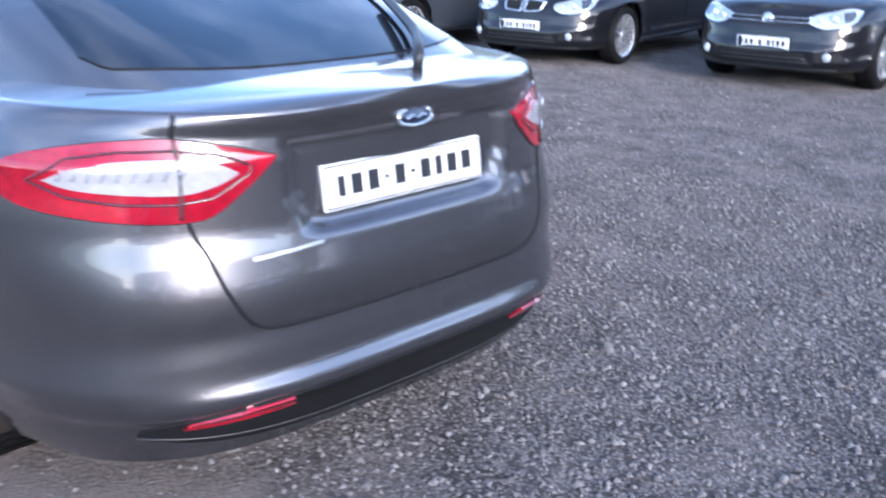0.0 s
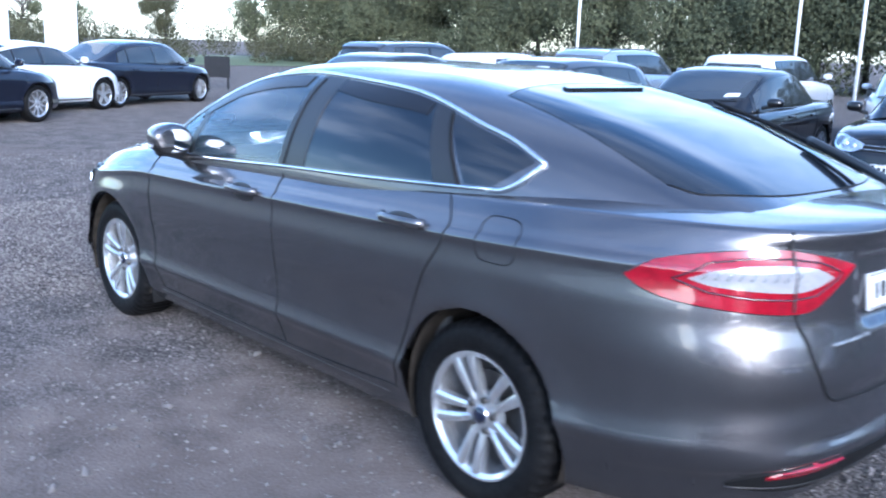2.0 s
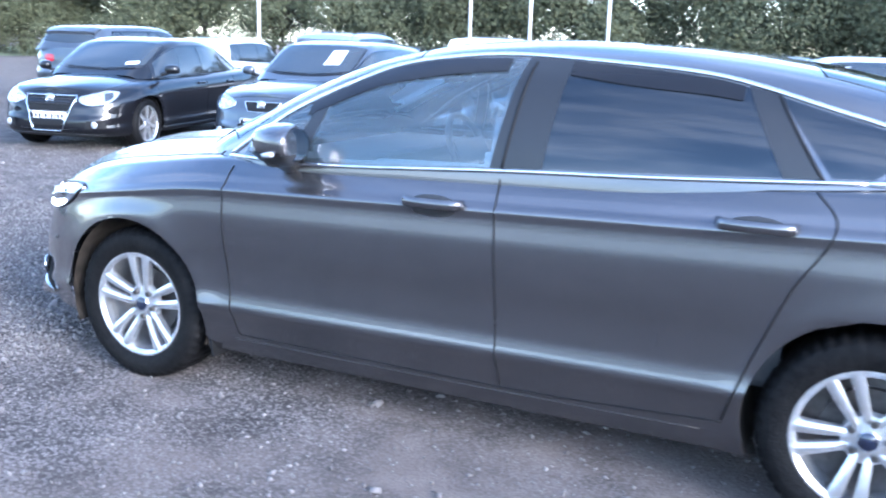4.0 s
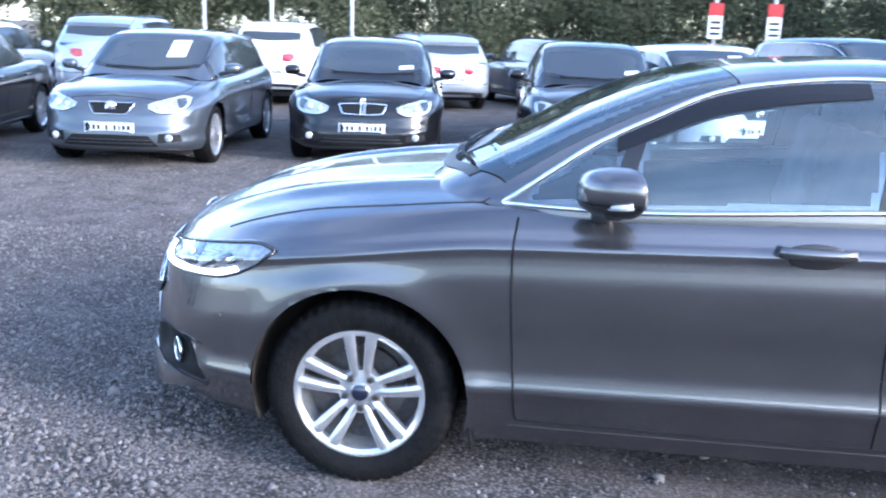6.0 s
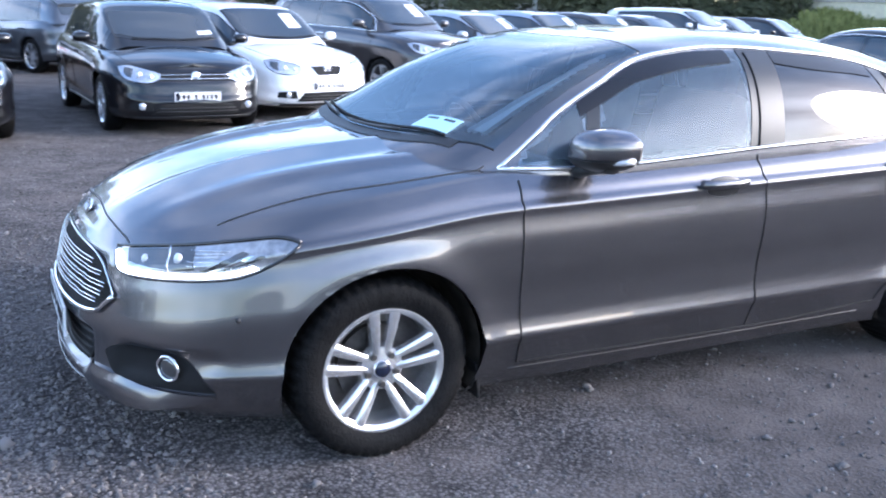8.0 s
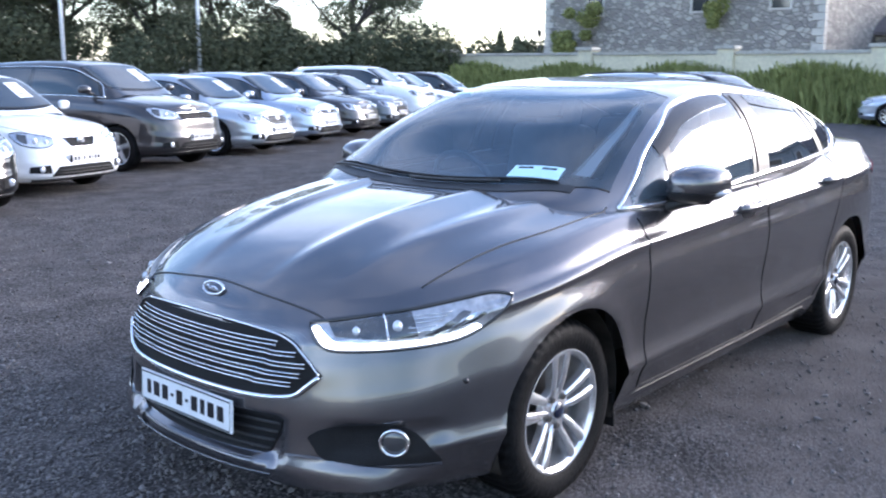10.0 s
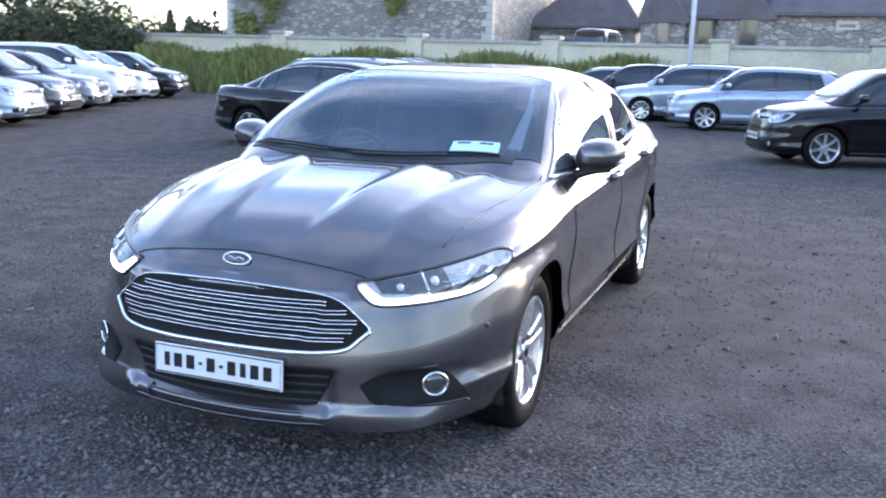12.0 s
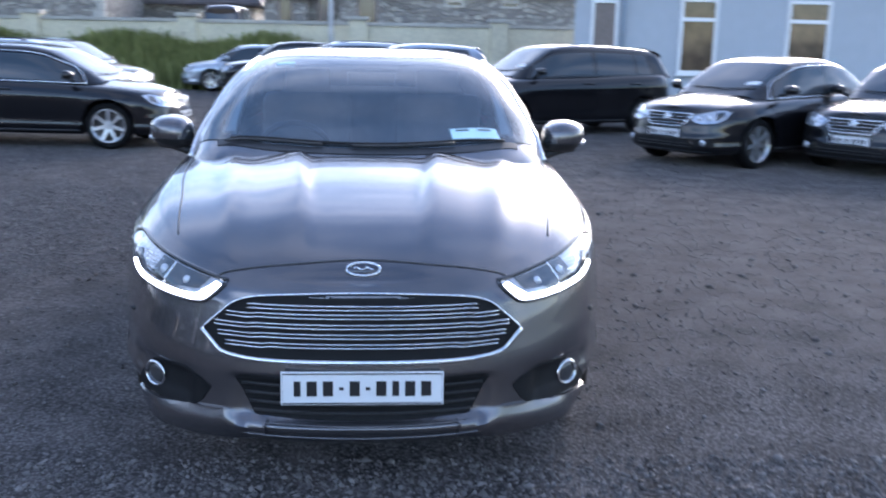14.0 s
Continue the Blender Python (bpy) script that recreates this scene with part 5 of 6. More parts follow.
bm = bmesh.new()
box(bm, -1.0, 0.15, -0.52, 0.52, 1.395, 1.405)
part("headliner", bm, HEADLINER, hero, "pale roof lining")
car_seat(hero, 0.05, 0.38, 0.25)
car_seat(hero, 0.05, -0.38, 0.25)
car_seat(hero, -0.85, 0.0, 0.62)
sw = new("steering_wheel")
sw.parent = hero
sw.matrix_basis = Matrix.Translation((0.46, -0.38, 0.95)) @ Matrix.Rotation(radians(-65), 4, "Y")
v, f = tube_data([(0.185 * math.cos(a), 0.185 * math.sin(a), 0) for a in np.linspace(0, 2 * math.pi, 32, endpoint=False)], 0.016, 8, True)
mesh_ob("wheel_rim", v, f, CABIN, sw, "", True)
bm = bmesh.new()
box(bm, -0.06, 0.06, -0.17, 0.17, -0.02, 0.02, 0.01)
part("wheel_boss", bm, CABIN, sw)
bm = bmesh.new()
box(bm, -0.02, 0.02, -0.12, 0.12, -0.035, 0.035, 0.015, Matrix.Translation((0.36, 0, 1.33)))
part("rear_view_mirror", bm, PLASTIC, hero, "", True)


# ---- the other cars ----
# half of a cabin's cross-section: place along it, share of the belt's half-width, share of the height above the belt
SECTION = [(0, 0, 1), (0.15, 0.32, 0.992), (0.30, 0.60, 0.962), (0.40, 0.738, 0.908), (0.47, 0.80, 0.82), (0.55, 0.845, 0.70), (0.70, 0.912, 0.46), (0.85, 0.964, 0.22), (1, 1, 0)]


def car_lamps(B, ob, nose, zl, mir):
    """A head lamp that wraps round the corner: dark housing, bright bowls, clear outer edge."""
    sg = -1 if mir else 1
    lamp = new("head_lamp")
    lamp.parent = ob
    low = [(23.5, zl - 0.045), (29, zl - 0.085), (38, zl - 0.078), (46, zl - 0.030), (52, zl + 0.062)]
    high = [(23.5, zl + 0.012), (29, zl + 0.040), (38, zl + 0.072), (46, zl + 0.092), (52, zl + 0.078)]
    B.patch("lamp_glass", low, high, nose, LAMP_BOWL, lamp, "clear head lamp glass", 20, 5, 0.006, mir)
    B.patch("lamp_housing", [(40.5, zl - 0.04), (44, zl - 0.02), (47, zl + 0.02)], [(41, zl + 0.055), (44.5, zl + 0.065), (47.5, zl + 0.07)], nose, LAMP_DARK, lamp, "dark lamp housing", 12, 3, 0.009, mir)
    for la, lz, lr in ((29.0, -0.025, 0.034), (36.0, -0.012, 0.044)):
        q = nose(la, zl + lz, 0.006)
        bm = bmesh.new()
        bmesh.ops.create_uvsphere(bm, u_segments=12, v_segments=6, radius=lr, matrix=Matrix.Translation((q.x, sg * q.y, q.z)) @ Matrix.Diagonal((0.5, 0.8, 1, 1)))
        part("lamp_bowl", bm, CLEAR_LENS, lamp, "", True)
    B.line("lamp_edge", high, nose, 0.006, GLOSS_BLACK, lamp, "", 16, mir, 0.005)
    B.line("lamp_edge", low, nose, 0.005, GLOSS_BLACK, lamp, "", 16, mir, 0.005)


def car(kind, colour_name, mat, at, heading, label, group="", style="seven", length=None, height=None, z=None, notice=False, grille="bar", chrome=False, rails=False):
    """A parked car: at is the middle of its front bumper on the ground."""
    L0, H0 = {"hatch": (4.2, 1.47), "saloon": (4.55, 1.44), "suv": (4.5, 1.65), "estate": (4.5, 1.50), "coupe": (4.6, 1.38)}[kind]
    L, H = length or L0, height or H0
    F, R, W = L / 2, -L / 2, 0.91 if kind != "suv" else 0.93
    k = H / 1.46 if kind != "coupe" else 1.0
    wf, wr = F - 0.86, R + (0.80 if kind == "hatch" else 0.98)
    lift = 0.06 if kind == "suv" else 0.0
    s1 = 0.925 * k + lift
    boxy = kind in ("hatch", "suv", "estate")
    ob = tagged(new(f"{kind}_car" if kind not in ("suv", "estate") else {"suv": "crossover_car", "estate": "estate_car"}[kind]), label, "car", group)
    shoulder = [(R, s1 + 0.035), (R + 0.5, s1 + 0.05), (-0.4, s1 + 0.01), (0.7, s1 - 0.025), (F - 0.85, s1 - 0.075), (F - 0.45, s1 - 0.125), (F - 0.2, s1 - 0.17), (F, s1 - 0.225)]
    deck = [(R, s1 + 0.06), (R + 0.6, s1 + 0.085), (F - 1.15, s1 + 0.04), (F - 0.75, s1 + 0.0), (F - 0.4, s1 - 0.062), (F - 0.18, s1 - 0.12), (F, s1 - 0.19)]
    xw = F - (0.98 if kind != "coupe" else 1.15)
    xh = xw - 0.80
    if boxy:
        roof = [(xw, s1 + 0.02), (xw - 0.40, s1 + 0.02 + (H - 0.07 - s1) * 0.53), (xh, H - 0.055), (xh - 0.3, H - 0.012), (-0.30, H), (R + 0.95, H - 0.03), (R + 0.50, H - 0.085), (R + 0.36, H - 0.16), (R + 0.20, s1 + 0.20), (R + 0.10, s1 + 0.02)]
        base_y = [(xw, 0.66), (xw - 0.15, 0.745), (xw - 0.45, 0.80), (0, 0.82), (R + 0.8, 0.80), (R + 0.3, 0.765), (R + 0.10, 0.72)]
        back = (R + 0.17, R + 0.385)
    else:
        roof = [(xw, s1 + 0.02), (xw - 0.40, s1 + 0.02 + (H - 0.07 - s1) * 0.54), (xh - 0.03, H - 0.055), (xh - 0.33, H - 0.012), (-0.25, H), (R + 1.60, H - 0.055), (R + 1.15, s1 + 0.30), (R + 0.62, s1 + 0.075), (R + 0.5, s1 + 0.03)]
        base_y = [(xw, 0.66), (xw - 0.15, 0.745), (xw - 0.45, 0.80), (0, 0.82), (R + 1.3, 0.78), (R + 0.8, 0.72), (R + 0.5, 0.66)]
        back = (R + 0.66, R + 1.45)
    base_z = [(R, s1 + 0.005), (F, s1 - 0.035)]
    B = Body(front=F, rear=R, half=W, bend_f=wf - 0.15, bend_r=wr + 0.1,
             sole=[(R, 0.30 + lift), (wr, 0.22 + lift), (wf, 0.20 + lift), (F, 0.20 + lift)], shoulder=shoulder, deck=deck,
             width=[(0, 0.895), (0.06, 0.935), (0.18, 0.972), (0.27, 0.962), (0.5, 0.982), (0.74, 1.0), (0.80, 0.998), (0.84, 0.982), (0.92, 0.958), (1, 0.90)],
             nose=[(0, -0.10), (0.1, -0.015), (0.22, 0.0), (0.42, -0.005), (0.48, -0.025), (0.75, -0.055), (0.92, -0.115), (1, -0.17)],
             tail=[(0, -0.10), (0.12, -0.015), (0.3, 0.0), (0.44, -0.005), (0.50, -0.05), (0.8, -0.07), (1, -0.10)],
             curve_f=[(0, 3.5), (0.5, 3.3), (1, 2.9)], curve_r=[(0, 4.2), (1, 3.6)],
             base_y=base_y, base_z=base_z, roof=roof, fine=0.62, wheels=(wf, wr), wheel_z=0.335, arch=0.365 + lift * 0.4, flare=0.014, section=SECTION)
    mesh_ob("body", B.verts, B.faces, mat, ob, f"{colour_name} body", True, 50)
    mesh_ob("roof_shell", B.cab_v, B.cab_f, mat, ob, "")
    side = lambda x, zz, out=0.002: B.side(x, zz, out, 1)
    front = lambda y, zz, out=0.002: B.end(y, zz, out, 1)
    tail = lambda y, zz, out=0.002: B.end(y, zz, out, -1)
    nose = lambda a, zz, out=0.002: B.round_nose(a, zz, out, F - 1.0, 1)
    rump = lambda a, zz, out=0.002: B.round_nose(a, zz, out, F - 1.0, -1)
    top = lambda x, y, out=0.002: B.above(x, y, out)
    bz = s1 + 0.02
    rear_end = R + (0.62 if boxy else 1.10)
    mid = (xw - 0.3 + rear_end) / 2 - 0.02
    zl = s1 - 0.245
    for mir in (False, True):
        sg = -1 if mir else 1
        # side windows in their black surround
        B.patch("window_surround", [(xw - 0.20, 0.965), (mid, 0.965), (rear_end - 0.05, 0.965)], [(xw - 0.30, 0.49), (mid, 0.49), (rear_end + 0.10, 0.49)], B.cabin, GLOSS_BLACK, ob, "", 24, 5, 0.003, mir)
        for a, b, la, lb in ((xw - 0.27, mid + 0.045, -0.10, 0.0), (mid - 0.045, rear_end + 0.36, 0.0, 0.03), (rear_end + 0.31, rear_end + 0.03, 0.03, 0.08)):
            B.patch("side_window", [(a, 0.925), (b, 0.925)], [(a + la, 0.525), (b + lb, 0.525)], B.cabin, FAR_GLASS, ob, "", 12, 4, 0.006, mir)
        trim = CHROME if chrome else GLOSS_BLACK
        B.line("belt_strip", [(xw - 0.18, 0.965), (mid, 0.965), (rear_end - 0.05, 0.965)], B.cabin, 0.008, trim, ob, "", 16, mir, 0.003)
        if chrome:
            B.line("window_strip", [(xw - 0.18, 0.965), (xw - 0.32, 0.50), (xw - 0.62, 0.485), (mid, 0.48), (rear_end + 0.35, 0.48), (rear_end + 0.08, 0.52), (rear_end - 0.05, 0.965)], B.cabin, 0.007, CHROME, ob, "chrome window strip", 40, mir, 0.004)
        B.line("door_joint", [(mid, bz - 0.02), (mid - 0.02, 0.32 + lift)], side, 0.004, RUBBER, ob, "", 10, mir)
        B.line("door_joint", [(xw - 0.12, bz - 0.06), (xw - 0.14, 0.32 + lift)], side, 0.004, RUBBER, ob, "", 10, mir)
        B.line("door_joint", [(rear_end + 0.28, bz - 0.02), (rear_end + 0.25, 0.75 * k), (wr + 0.36, 0.52 + lift)], side, 0.004, RUBBER, ob, "", 12, mir)
        B.line("sill_strip", [(wf - 0.40, 0.255 + lift), (wr + 0.40, 0.262 + lift)], side, 0.016, PLASTIC, ob, "black sill strip", 12, mir, 0.0)
        for hx in (mid + 0.18, rear_end + 0.42):
            B.line("door_handle", [(hx - 0.10, s1 - 0.105), (hx, s1 - 0.10), (hx + 0.10, s1 - 0.105)], side, 0.016, CHROME if chrome and kind == "suv" else mat, ob, "", 8, mir, 0.014)
        car_lamps(B, ob, nose, zl, mir)
        B.patch("fog_recess", [(27, 0.30 + lift), (41, 0.315 + lift)], [(28, 0.40 + lift), (40, 0.385 + lift)], nose, RUBBER, ob, "", 8, 2, 0.004, mir)
        q = nose(33, 0.35 + lift, 0.010)
        bm = bmesh.new()
        bmesh.ops.create_uvsphere(bm, u_segments=10, v_segments=6, radius=0.042, matrix=Matrix.Translation((q.x, sg * q.y, q.z)) @ Matrix.Diagonal((0.4, 1, 1, 1)))
        part("fog_lamp", bm, CLEAR_LENS, ob, "", True)
        zt = s1 - (0.02 if kind == "hatch" else 0.07)
        B.patch("tail_lamp", [(14, zt - 0.14), (22, zt - 0.155), (27, zt - 0.09)], [(14, zt - 0.02), (22, zt - 0.005), (27, zt - 0.02)], rump, RED_LENS, ob, "red tail lamp", 12, 4, 0.008, mir)
        # door mirror
        bm = bmesh.new()
        bmesh.ops.create_uvsphere(bm, u_segments=16, v_segments=10, radius=1)
        for v in bm.verts:
            x, y, zz = v.co
            v.co = (xw - 0.38 + (0.085 if x > 0 else 0.03) * x - 0.02 * y, sg * (0.965 + 0.10 * math.copysign(abs(y) ** 0.75, y)), bz + 0.085 + 0.062 * math.copysign(abs(zz) ** 0.7, zz))
        part("door_mirror", bm, mat, ob, "", True, 60)
        v, f = tube_data([(xw - 0.36, sg * 0.80, bz + 0.01), (xw - 0.37, sg * 0.86, bz + 0.025), (xw - 0.38, sg * 0.93, bz + 0.045)], 0.024, 6)
        mesh_ob("mirror_foot", v, f, PLASTIC, ob)
        B.line("bonnet_joint", [(xw - 0.02, sg * 0.70), (F - 0.55, sg * 0.69), (F - 0.30, sg * 0.60)], top, 0.0035, RUBBER, ob, "", 14)
        if rails:
            v, f = tube_data([tuple(B.cabin(x, 0.36, 0.035 if xh - 0.35 > x > R + 0.6 else 0.0)) for x in np.linspace(xh - 0.25, R + 0.5, 14)], 0.014, 6)
            mesh_ob("roof_rail", [(a[0], sg * a[1], a[2]) for a in v], f, PLASTIC if mat is not BLACK_CAR else ALLOY, ob, "roof rail")
        for wx in (wf, wr):
            v, f = [], []
            ra = 0.367 + lift * 0.4
            for j in range(17):
                a = math.pi * (-0.1 + 1.2 * j / 16)
                for yy in (0.5, 0.86):
                    v.append((wx + ra * math.cos(a), sg * yy, 0.335 + ra * math.sin(a)))
            f += [(2 * j, 2 * j + 1, 2 * j + 3, 2 * j + 2) for j in range(16)]
            v.append((wx, sg * 0.5, 0.335))
            f += [(2 * j, 2 * j + 2, len(v) - 1) for j in range(16)]
            mesh_ob("wheel_well", v, f, RUBBER, ob)
            wheel(ob, (wx, sg * (W - 0.125), 0.325 + lift * 0.3), 0.325 + lift * 0.3, 0.232 + lift * 0.15, style, sg)
    # screens with their black borders, wipers
    low, high = [(xw - 0.20, -0.50), (xw - 0.10, -0.25), (xw - 0.075, 0), (xw - 0.10, 0.25), (xw - 0.20, 0.50)], [(xh + 0.02, -0.425), (xh + 0.055, -0.2), (xh + 0.06, 0), (xh + 0.055, 0.2), (xh + 0.02, 0.425)]
    B.patch("screen_surround", low, high, B.cabin, GLOSS_BLACK, ob, "", 20, 8, 0.003)
    B.patch("windscreen", [(x - 0.045, u * 0.93) for x, u in low], [(x + 0.03, u * 0.95) for x, u in high], B.cabin, FAR_GLASS, ob, "dark windscreen", 20, 8, 0.006)
    for u0, u1 in ((-0.30, 0.05), (0.06, 0.40)):
        B.line("wiper", [(xw - 0.10 - 0.35 * u0 * u0, u0), (xw - 0.105 - 0.35 * u1 * u1, u1)], B.cabin, 0.006, RUBBER, ob, "", 8, False, 0.014)
    b0, b1 = back
    B.patch("rear_window", [(b0 + 0.03, -0.42), (b0, 0), (b0 + 0.03, 0.42)], [(b1, -0.38), (b1, 0), (b1, 0.38)], B.cabin, FAR_GLASS, ob, "dark rear window", 16, 6, 0.005)
    if boxy:
        B.patch("roof_spoiler", [(R + 0.30, -0.40), (R + 0.28, 0), (R + 0.30, 0.40)], [(R + 0.52, -0.40), (R + 0.52, 0), (R + 0.52, 0.40)], lambda x, u, out: B.cabin(x + 0.06, u, out) - Vector((0.06, 0, 0)) if out > 0 else B.cabin(x, u, out), mat, ob, "", 14, 3, 0.018)
    if notice:
        B.patch("price_card", [(xw - 0.30, 0.12), (xw - 0.32, 0.26)], [(xw - 0.60, 0.12), (xw - 0.62, 0.25)], B.cabin, PAPER_WHITE, ob, "white paper price card", 6, 3, 0.009, False, False)
        for j in range(3):
            B.patch("card_bar", [(xw - 0.37 - 0.075 * j, 0.145), (xw - 0.38 - 0.075 * j, 0.225)], [(xw - 0.385 - 0.075 * j, 0.145), (xw - 0.395 - 0.075 * j, 0.225)], B.cabin, BRAKE, ob, "", 3, 1, 0.011, False, False)
    else:
        B.patch("windscreen_disc", [(xw - 0.20, 0.23), (xw - 0.235, 0.37)], [(xw - 0.265, 0.23), (xw - 0.30, 0.36)], B.cabin, PAPER_WHITE, ob, "white paper notice", 6, 2, 0.009, False, False)
    # the nose between the lamps
    B.line("bonnet_joint", [(-0.50, zl + 0.045), (-0.25, zl + 0.075), (0, zl + 0.082), (0.25, zl + 0.075), (0.50, zl + 0.045)], front, 0.004, RUBBER, ob, "", 30)
    zg = s1 - 0.26
    g = new("grille")
    g.parent = ob
    shapes = {"twin": [[(0.02, zg - 0.06), (0.22, zg - 0.05), (0.27, zg + 0.05), (0.02, zg + 0.06)], [(-0.22, zg - 0.05), (-0.02, zg - 0.06), (-0.02, zg + 0.06), (-0.27, zg + 0.05)]],
              "tall": [[(-0.20, 0.27), (0.20, 0.27), (0.36, zg + 0.04), (-0.36, zg + 0.04)]],
              "oval": [[(-0.17, zg - 0.085), (0.17, zg - 0.085), (0.25, zg + 0.03), (-0.25, zg + 0.03)]],
              "wide": [[(-0.38, zg - 0.085), (0.38, zg - 0.085), (0.43, zg + 0.02), (-0.43, zg + 0.02)]],
              "shield": [[(-0.27, zg - 0.11), (0.27, zg - 0.11), (0.38, zg + 0.045), (-0.38, zg + 0.045)]]}.get(grille, [[(-0.43, zg - 0.045), (0.43, zg - 0.045), (0.45, zg + 0.03), (-0.45, zg + 0.03)]])
    for sh in shapes:
        B.patch("grille_back", [sh[0], sh[1]], [sh[3], sh[2]], front, RUBBER, g, "black grille", 14, 4, 0.004)
        if grille != "slim":
            B.line("grille_frame", sh, front, 0.010 if grille in ("twin", "tall", "wide", "shield") else 0.006, CHROME, g, "chrome grille frame", 44, False, 0.006, True)
    bars = {"slim": (-0.028, 0.012), "bar": (-0.02, 0.01), "shield": (-0.075, -0.035, 0.005), "tall": (-0.24, -0.18, -0.06, 0.0), "wide": (-0.05, -0.02)}.get(grille, ())
    for dz in bars:
        hw = 0.34 if grille in ("shield", "wide") else (0.28 + 0.3 * dz if grille == "tall" else 0.42)
        B.line("grille_bar", [(-hw, zg + dz), (0, zg + dz), (hw, zg + dz)], front, 0.0045, CHROME if grille in ("slim", "bar", "shield") else PLASTIC, g, "", 16, False, 0.007)
    q = front(0, zg + {"twin": 0.09, "wide": 0.05, "tall": 0.0}.get(grille, -0.01), 0.016)
    rb = 0.03 if grille in ("twin", "wide") else 0.052
    v, f = tube_data([(q.x, q.y + rb * math.cos(a), q.z + rb * math.sin(a)) for a in np.linspace(0, 2 * math.pi, 18, endpoint=False)], 0.008, 6, True)
    mesh_ob("round_badge", v, f, CHROME, g, "chrome badge", True)
    bm = bmesh.new()
    bmesh.ops.create_uvsphere(bm, u_segments=12, v_segments=6, radius=rb * 0.9, matrix=Matrix.Translation((q.x - 0.004, q.y, q.z)) @ Matrix.Diagonal((0.3, 1, 1, 1)))
    part("badge_disc", bm, ALLOY, g, "", True)
    if grille in ("slim", "bar", "shield"):
        v, f = tube_data([(q.x + 0.012, q.y + rb * 0.7 * a, q.z + rb * 0.7 * b) for a, b in ((-0.8, 0.6), (-0.4, -0.8), (0, 0.2), (0.4, -0.8), (0.8, 0.6))], 0.006, 5)
        mesh_ob("emblem", v, f, CHROME, g)
    if grille != "tall":
        B.patch("lower_intake", [(-0.50, 0.265 + lift), (0, 0.26 + lift), (0.50, 0.265 + lift)], [(-0.40, 0.375 + lift), (0, 0.38 + lift), (0.40, 0.375 + lift)], front, RUBBER, ob, "black lower intake", 16, 3, 0.005)
        for j in range(2):
            B.line("intake_bar", [(-0.45 + 0.03 * j, 0.295 + 0.035 * j + lift), (0.45 - 0.03 * j, 0.295 + 0.035 * j + lift)], front, 0.005, PLASTIC, ob, "", 10, False, 0.008)
    B.patch("front_lip", [(-40, 0.205 + lift), (0, 0.202 + lift), (40, 0.205 + lift)], [(-40, 0.232 + lift), (0, 0.24 + lift), (40, 0.232 + lift)], nose, PLASTIC, ob, "black lower lip", 30, 2, 0.008)
    plate(ob, front(0, 0.445 + lift, 0.014), Matrix.Identity(4), band=True)
    zr = 0.62 + lift if boxy else 0.72
    plate(ob, tail(0, zr, 0.012), Matrix.Rotation(math.pi, 4, "Z"), band=True)
    B.line("bumper_joint", [(-0.78, 0.55 + lift), (0, 0.54 + lift), (0.78, 0.55 + lift)], tail, 0.006, RUBBER, ob, "", 24)
    B.patch("rear_valance", [(-0.66, 0.29 + lift), (0, 0.29 + lift), (0.66, 0.29 + lift)], [(-0.62, 0.38 + lift), (0, 0.40 + lift), (0.62, 0.38 + lift)], tail, PLASTIC, ob, "black lower rear bumper", 16, 2, 0.006)
    bm = bmesh.new()
    box(bm, R + 0.25, F - 0.25, -0.52, 0.52, 0.21, 0.45, 0.03)
    box(bm, wr + 0.40, wf - 0.40, -0.80, 0.80, 0.22, 0.45, 0.03)
    part("underbody", bm, RUBBER, ob)
    h = radians(heading)
    ob.matrix_basis = pose(at[0] - F * math.cos(h), at[1] - F * math.sin(h), land(at[0], at[1]) if z is None else z, 0, 0, heading)
    return ob


BLACK_CAR = paint("black_car_paint", (0.006, 0.006, 0.0075), 0.0, 0.3, 0.1)
NAVY_CAR = paint("dark_blue_black_paint", (0.007, 0.009, 0.018), 0.1, 0.3, 0.1)
WHITE_CAR = paint("white_car_paint", (0.74, 0.75, 0.76), 0.0, 0.3)
SILVER_CAR = paint("silver_car_paint", (0.48, 0.52, 0.57), 0.7, 0.3)
PALE_CAR = paint("pale_blue_silver_paint", (0.40, 0.46, 0.56), 0.7, 0.3)
SLATE_CAR = paint("slate_grey_paint", (0.085, 0.097, 0.115), 0.6, 0.3)
BROWN_CAR = paint("dark_brown_grey_paint", (0.042, 0.04, 0.043), 0.5, 0.28)
ROW = "cars in the display row"
BACK = "cars in the second row"
END = "cars beside the office"
car("saloon", "black", BLACK_CAR, (8.0, -4.55), 102, "black saloon with a tall chrome-framed grille, parked on tarmac", ROW, "seven", 4.7, grille="tall")
car("hatch", "slate grey", SLATE_CAR, (5.45, -5.4), 95, "slate grey hatchback with a white price card, parked on gravel", ROW, "ten", notice=True, grille="oval")
car("saloon", "black", BLACK_CAR, (3.0, -6.45), 98, "black saloon with twin chrome grilles, parked on gravel", ROW, "ten", grille="twin")
car("hatch", "black", BLACK_CAR, (0.33, -6.95), 94, "black hatchback with a round chrome badge, parked on gravel", ROW, "five", grille="slim")
car("hatch", "white", WHITE_CAR, (-1.65, -8.1), 106, "white small hatchback with black grille, parked in the row", ROW, "ten", 4.05, notice=True, grille="oval")
car("suv", "dark brown-grey", BROWN_CAR, (-4.35, -9.6), 108, "dark brown-grey crossover with chrome window trim, parked in the row", ROW, "five", notice=True, grille="wide", chrome=True)
car("saloon", "silver", SILVER_CAR, (-6.85, -10.75), 110, "silver saloon with chrome grille, parked in the row", ROW, notice=True, grille="shield")
car("hatch", "pale blue-silver", PALE_CAR, (-9.1, -11.85), 110, "pale blue-silver car, parked in the row", ROW, notice=True)
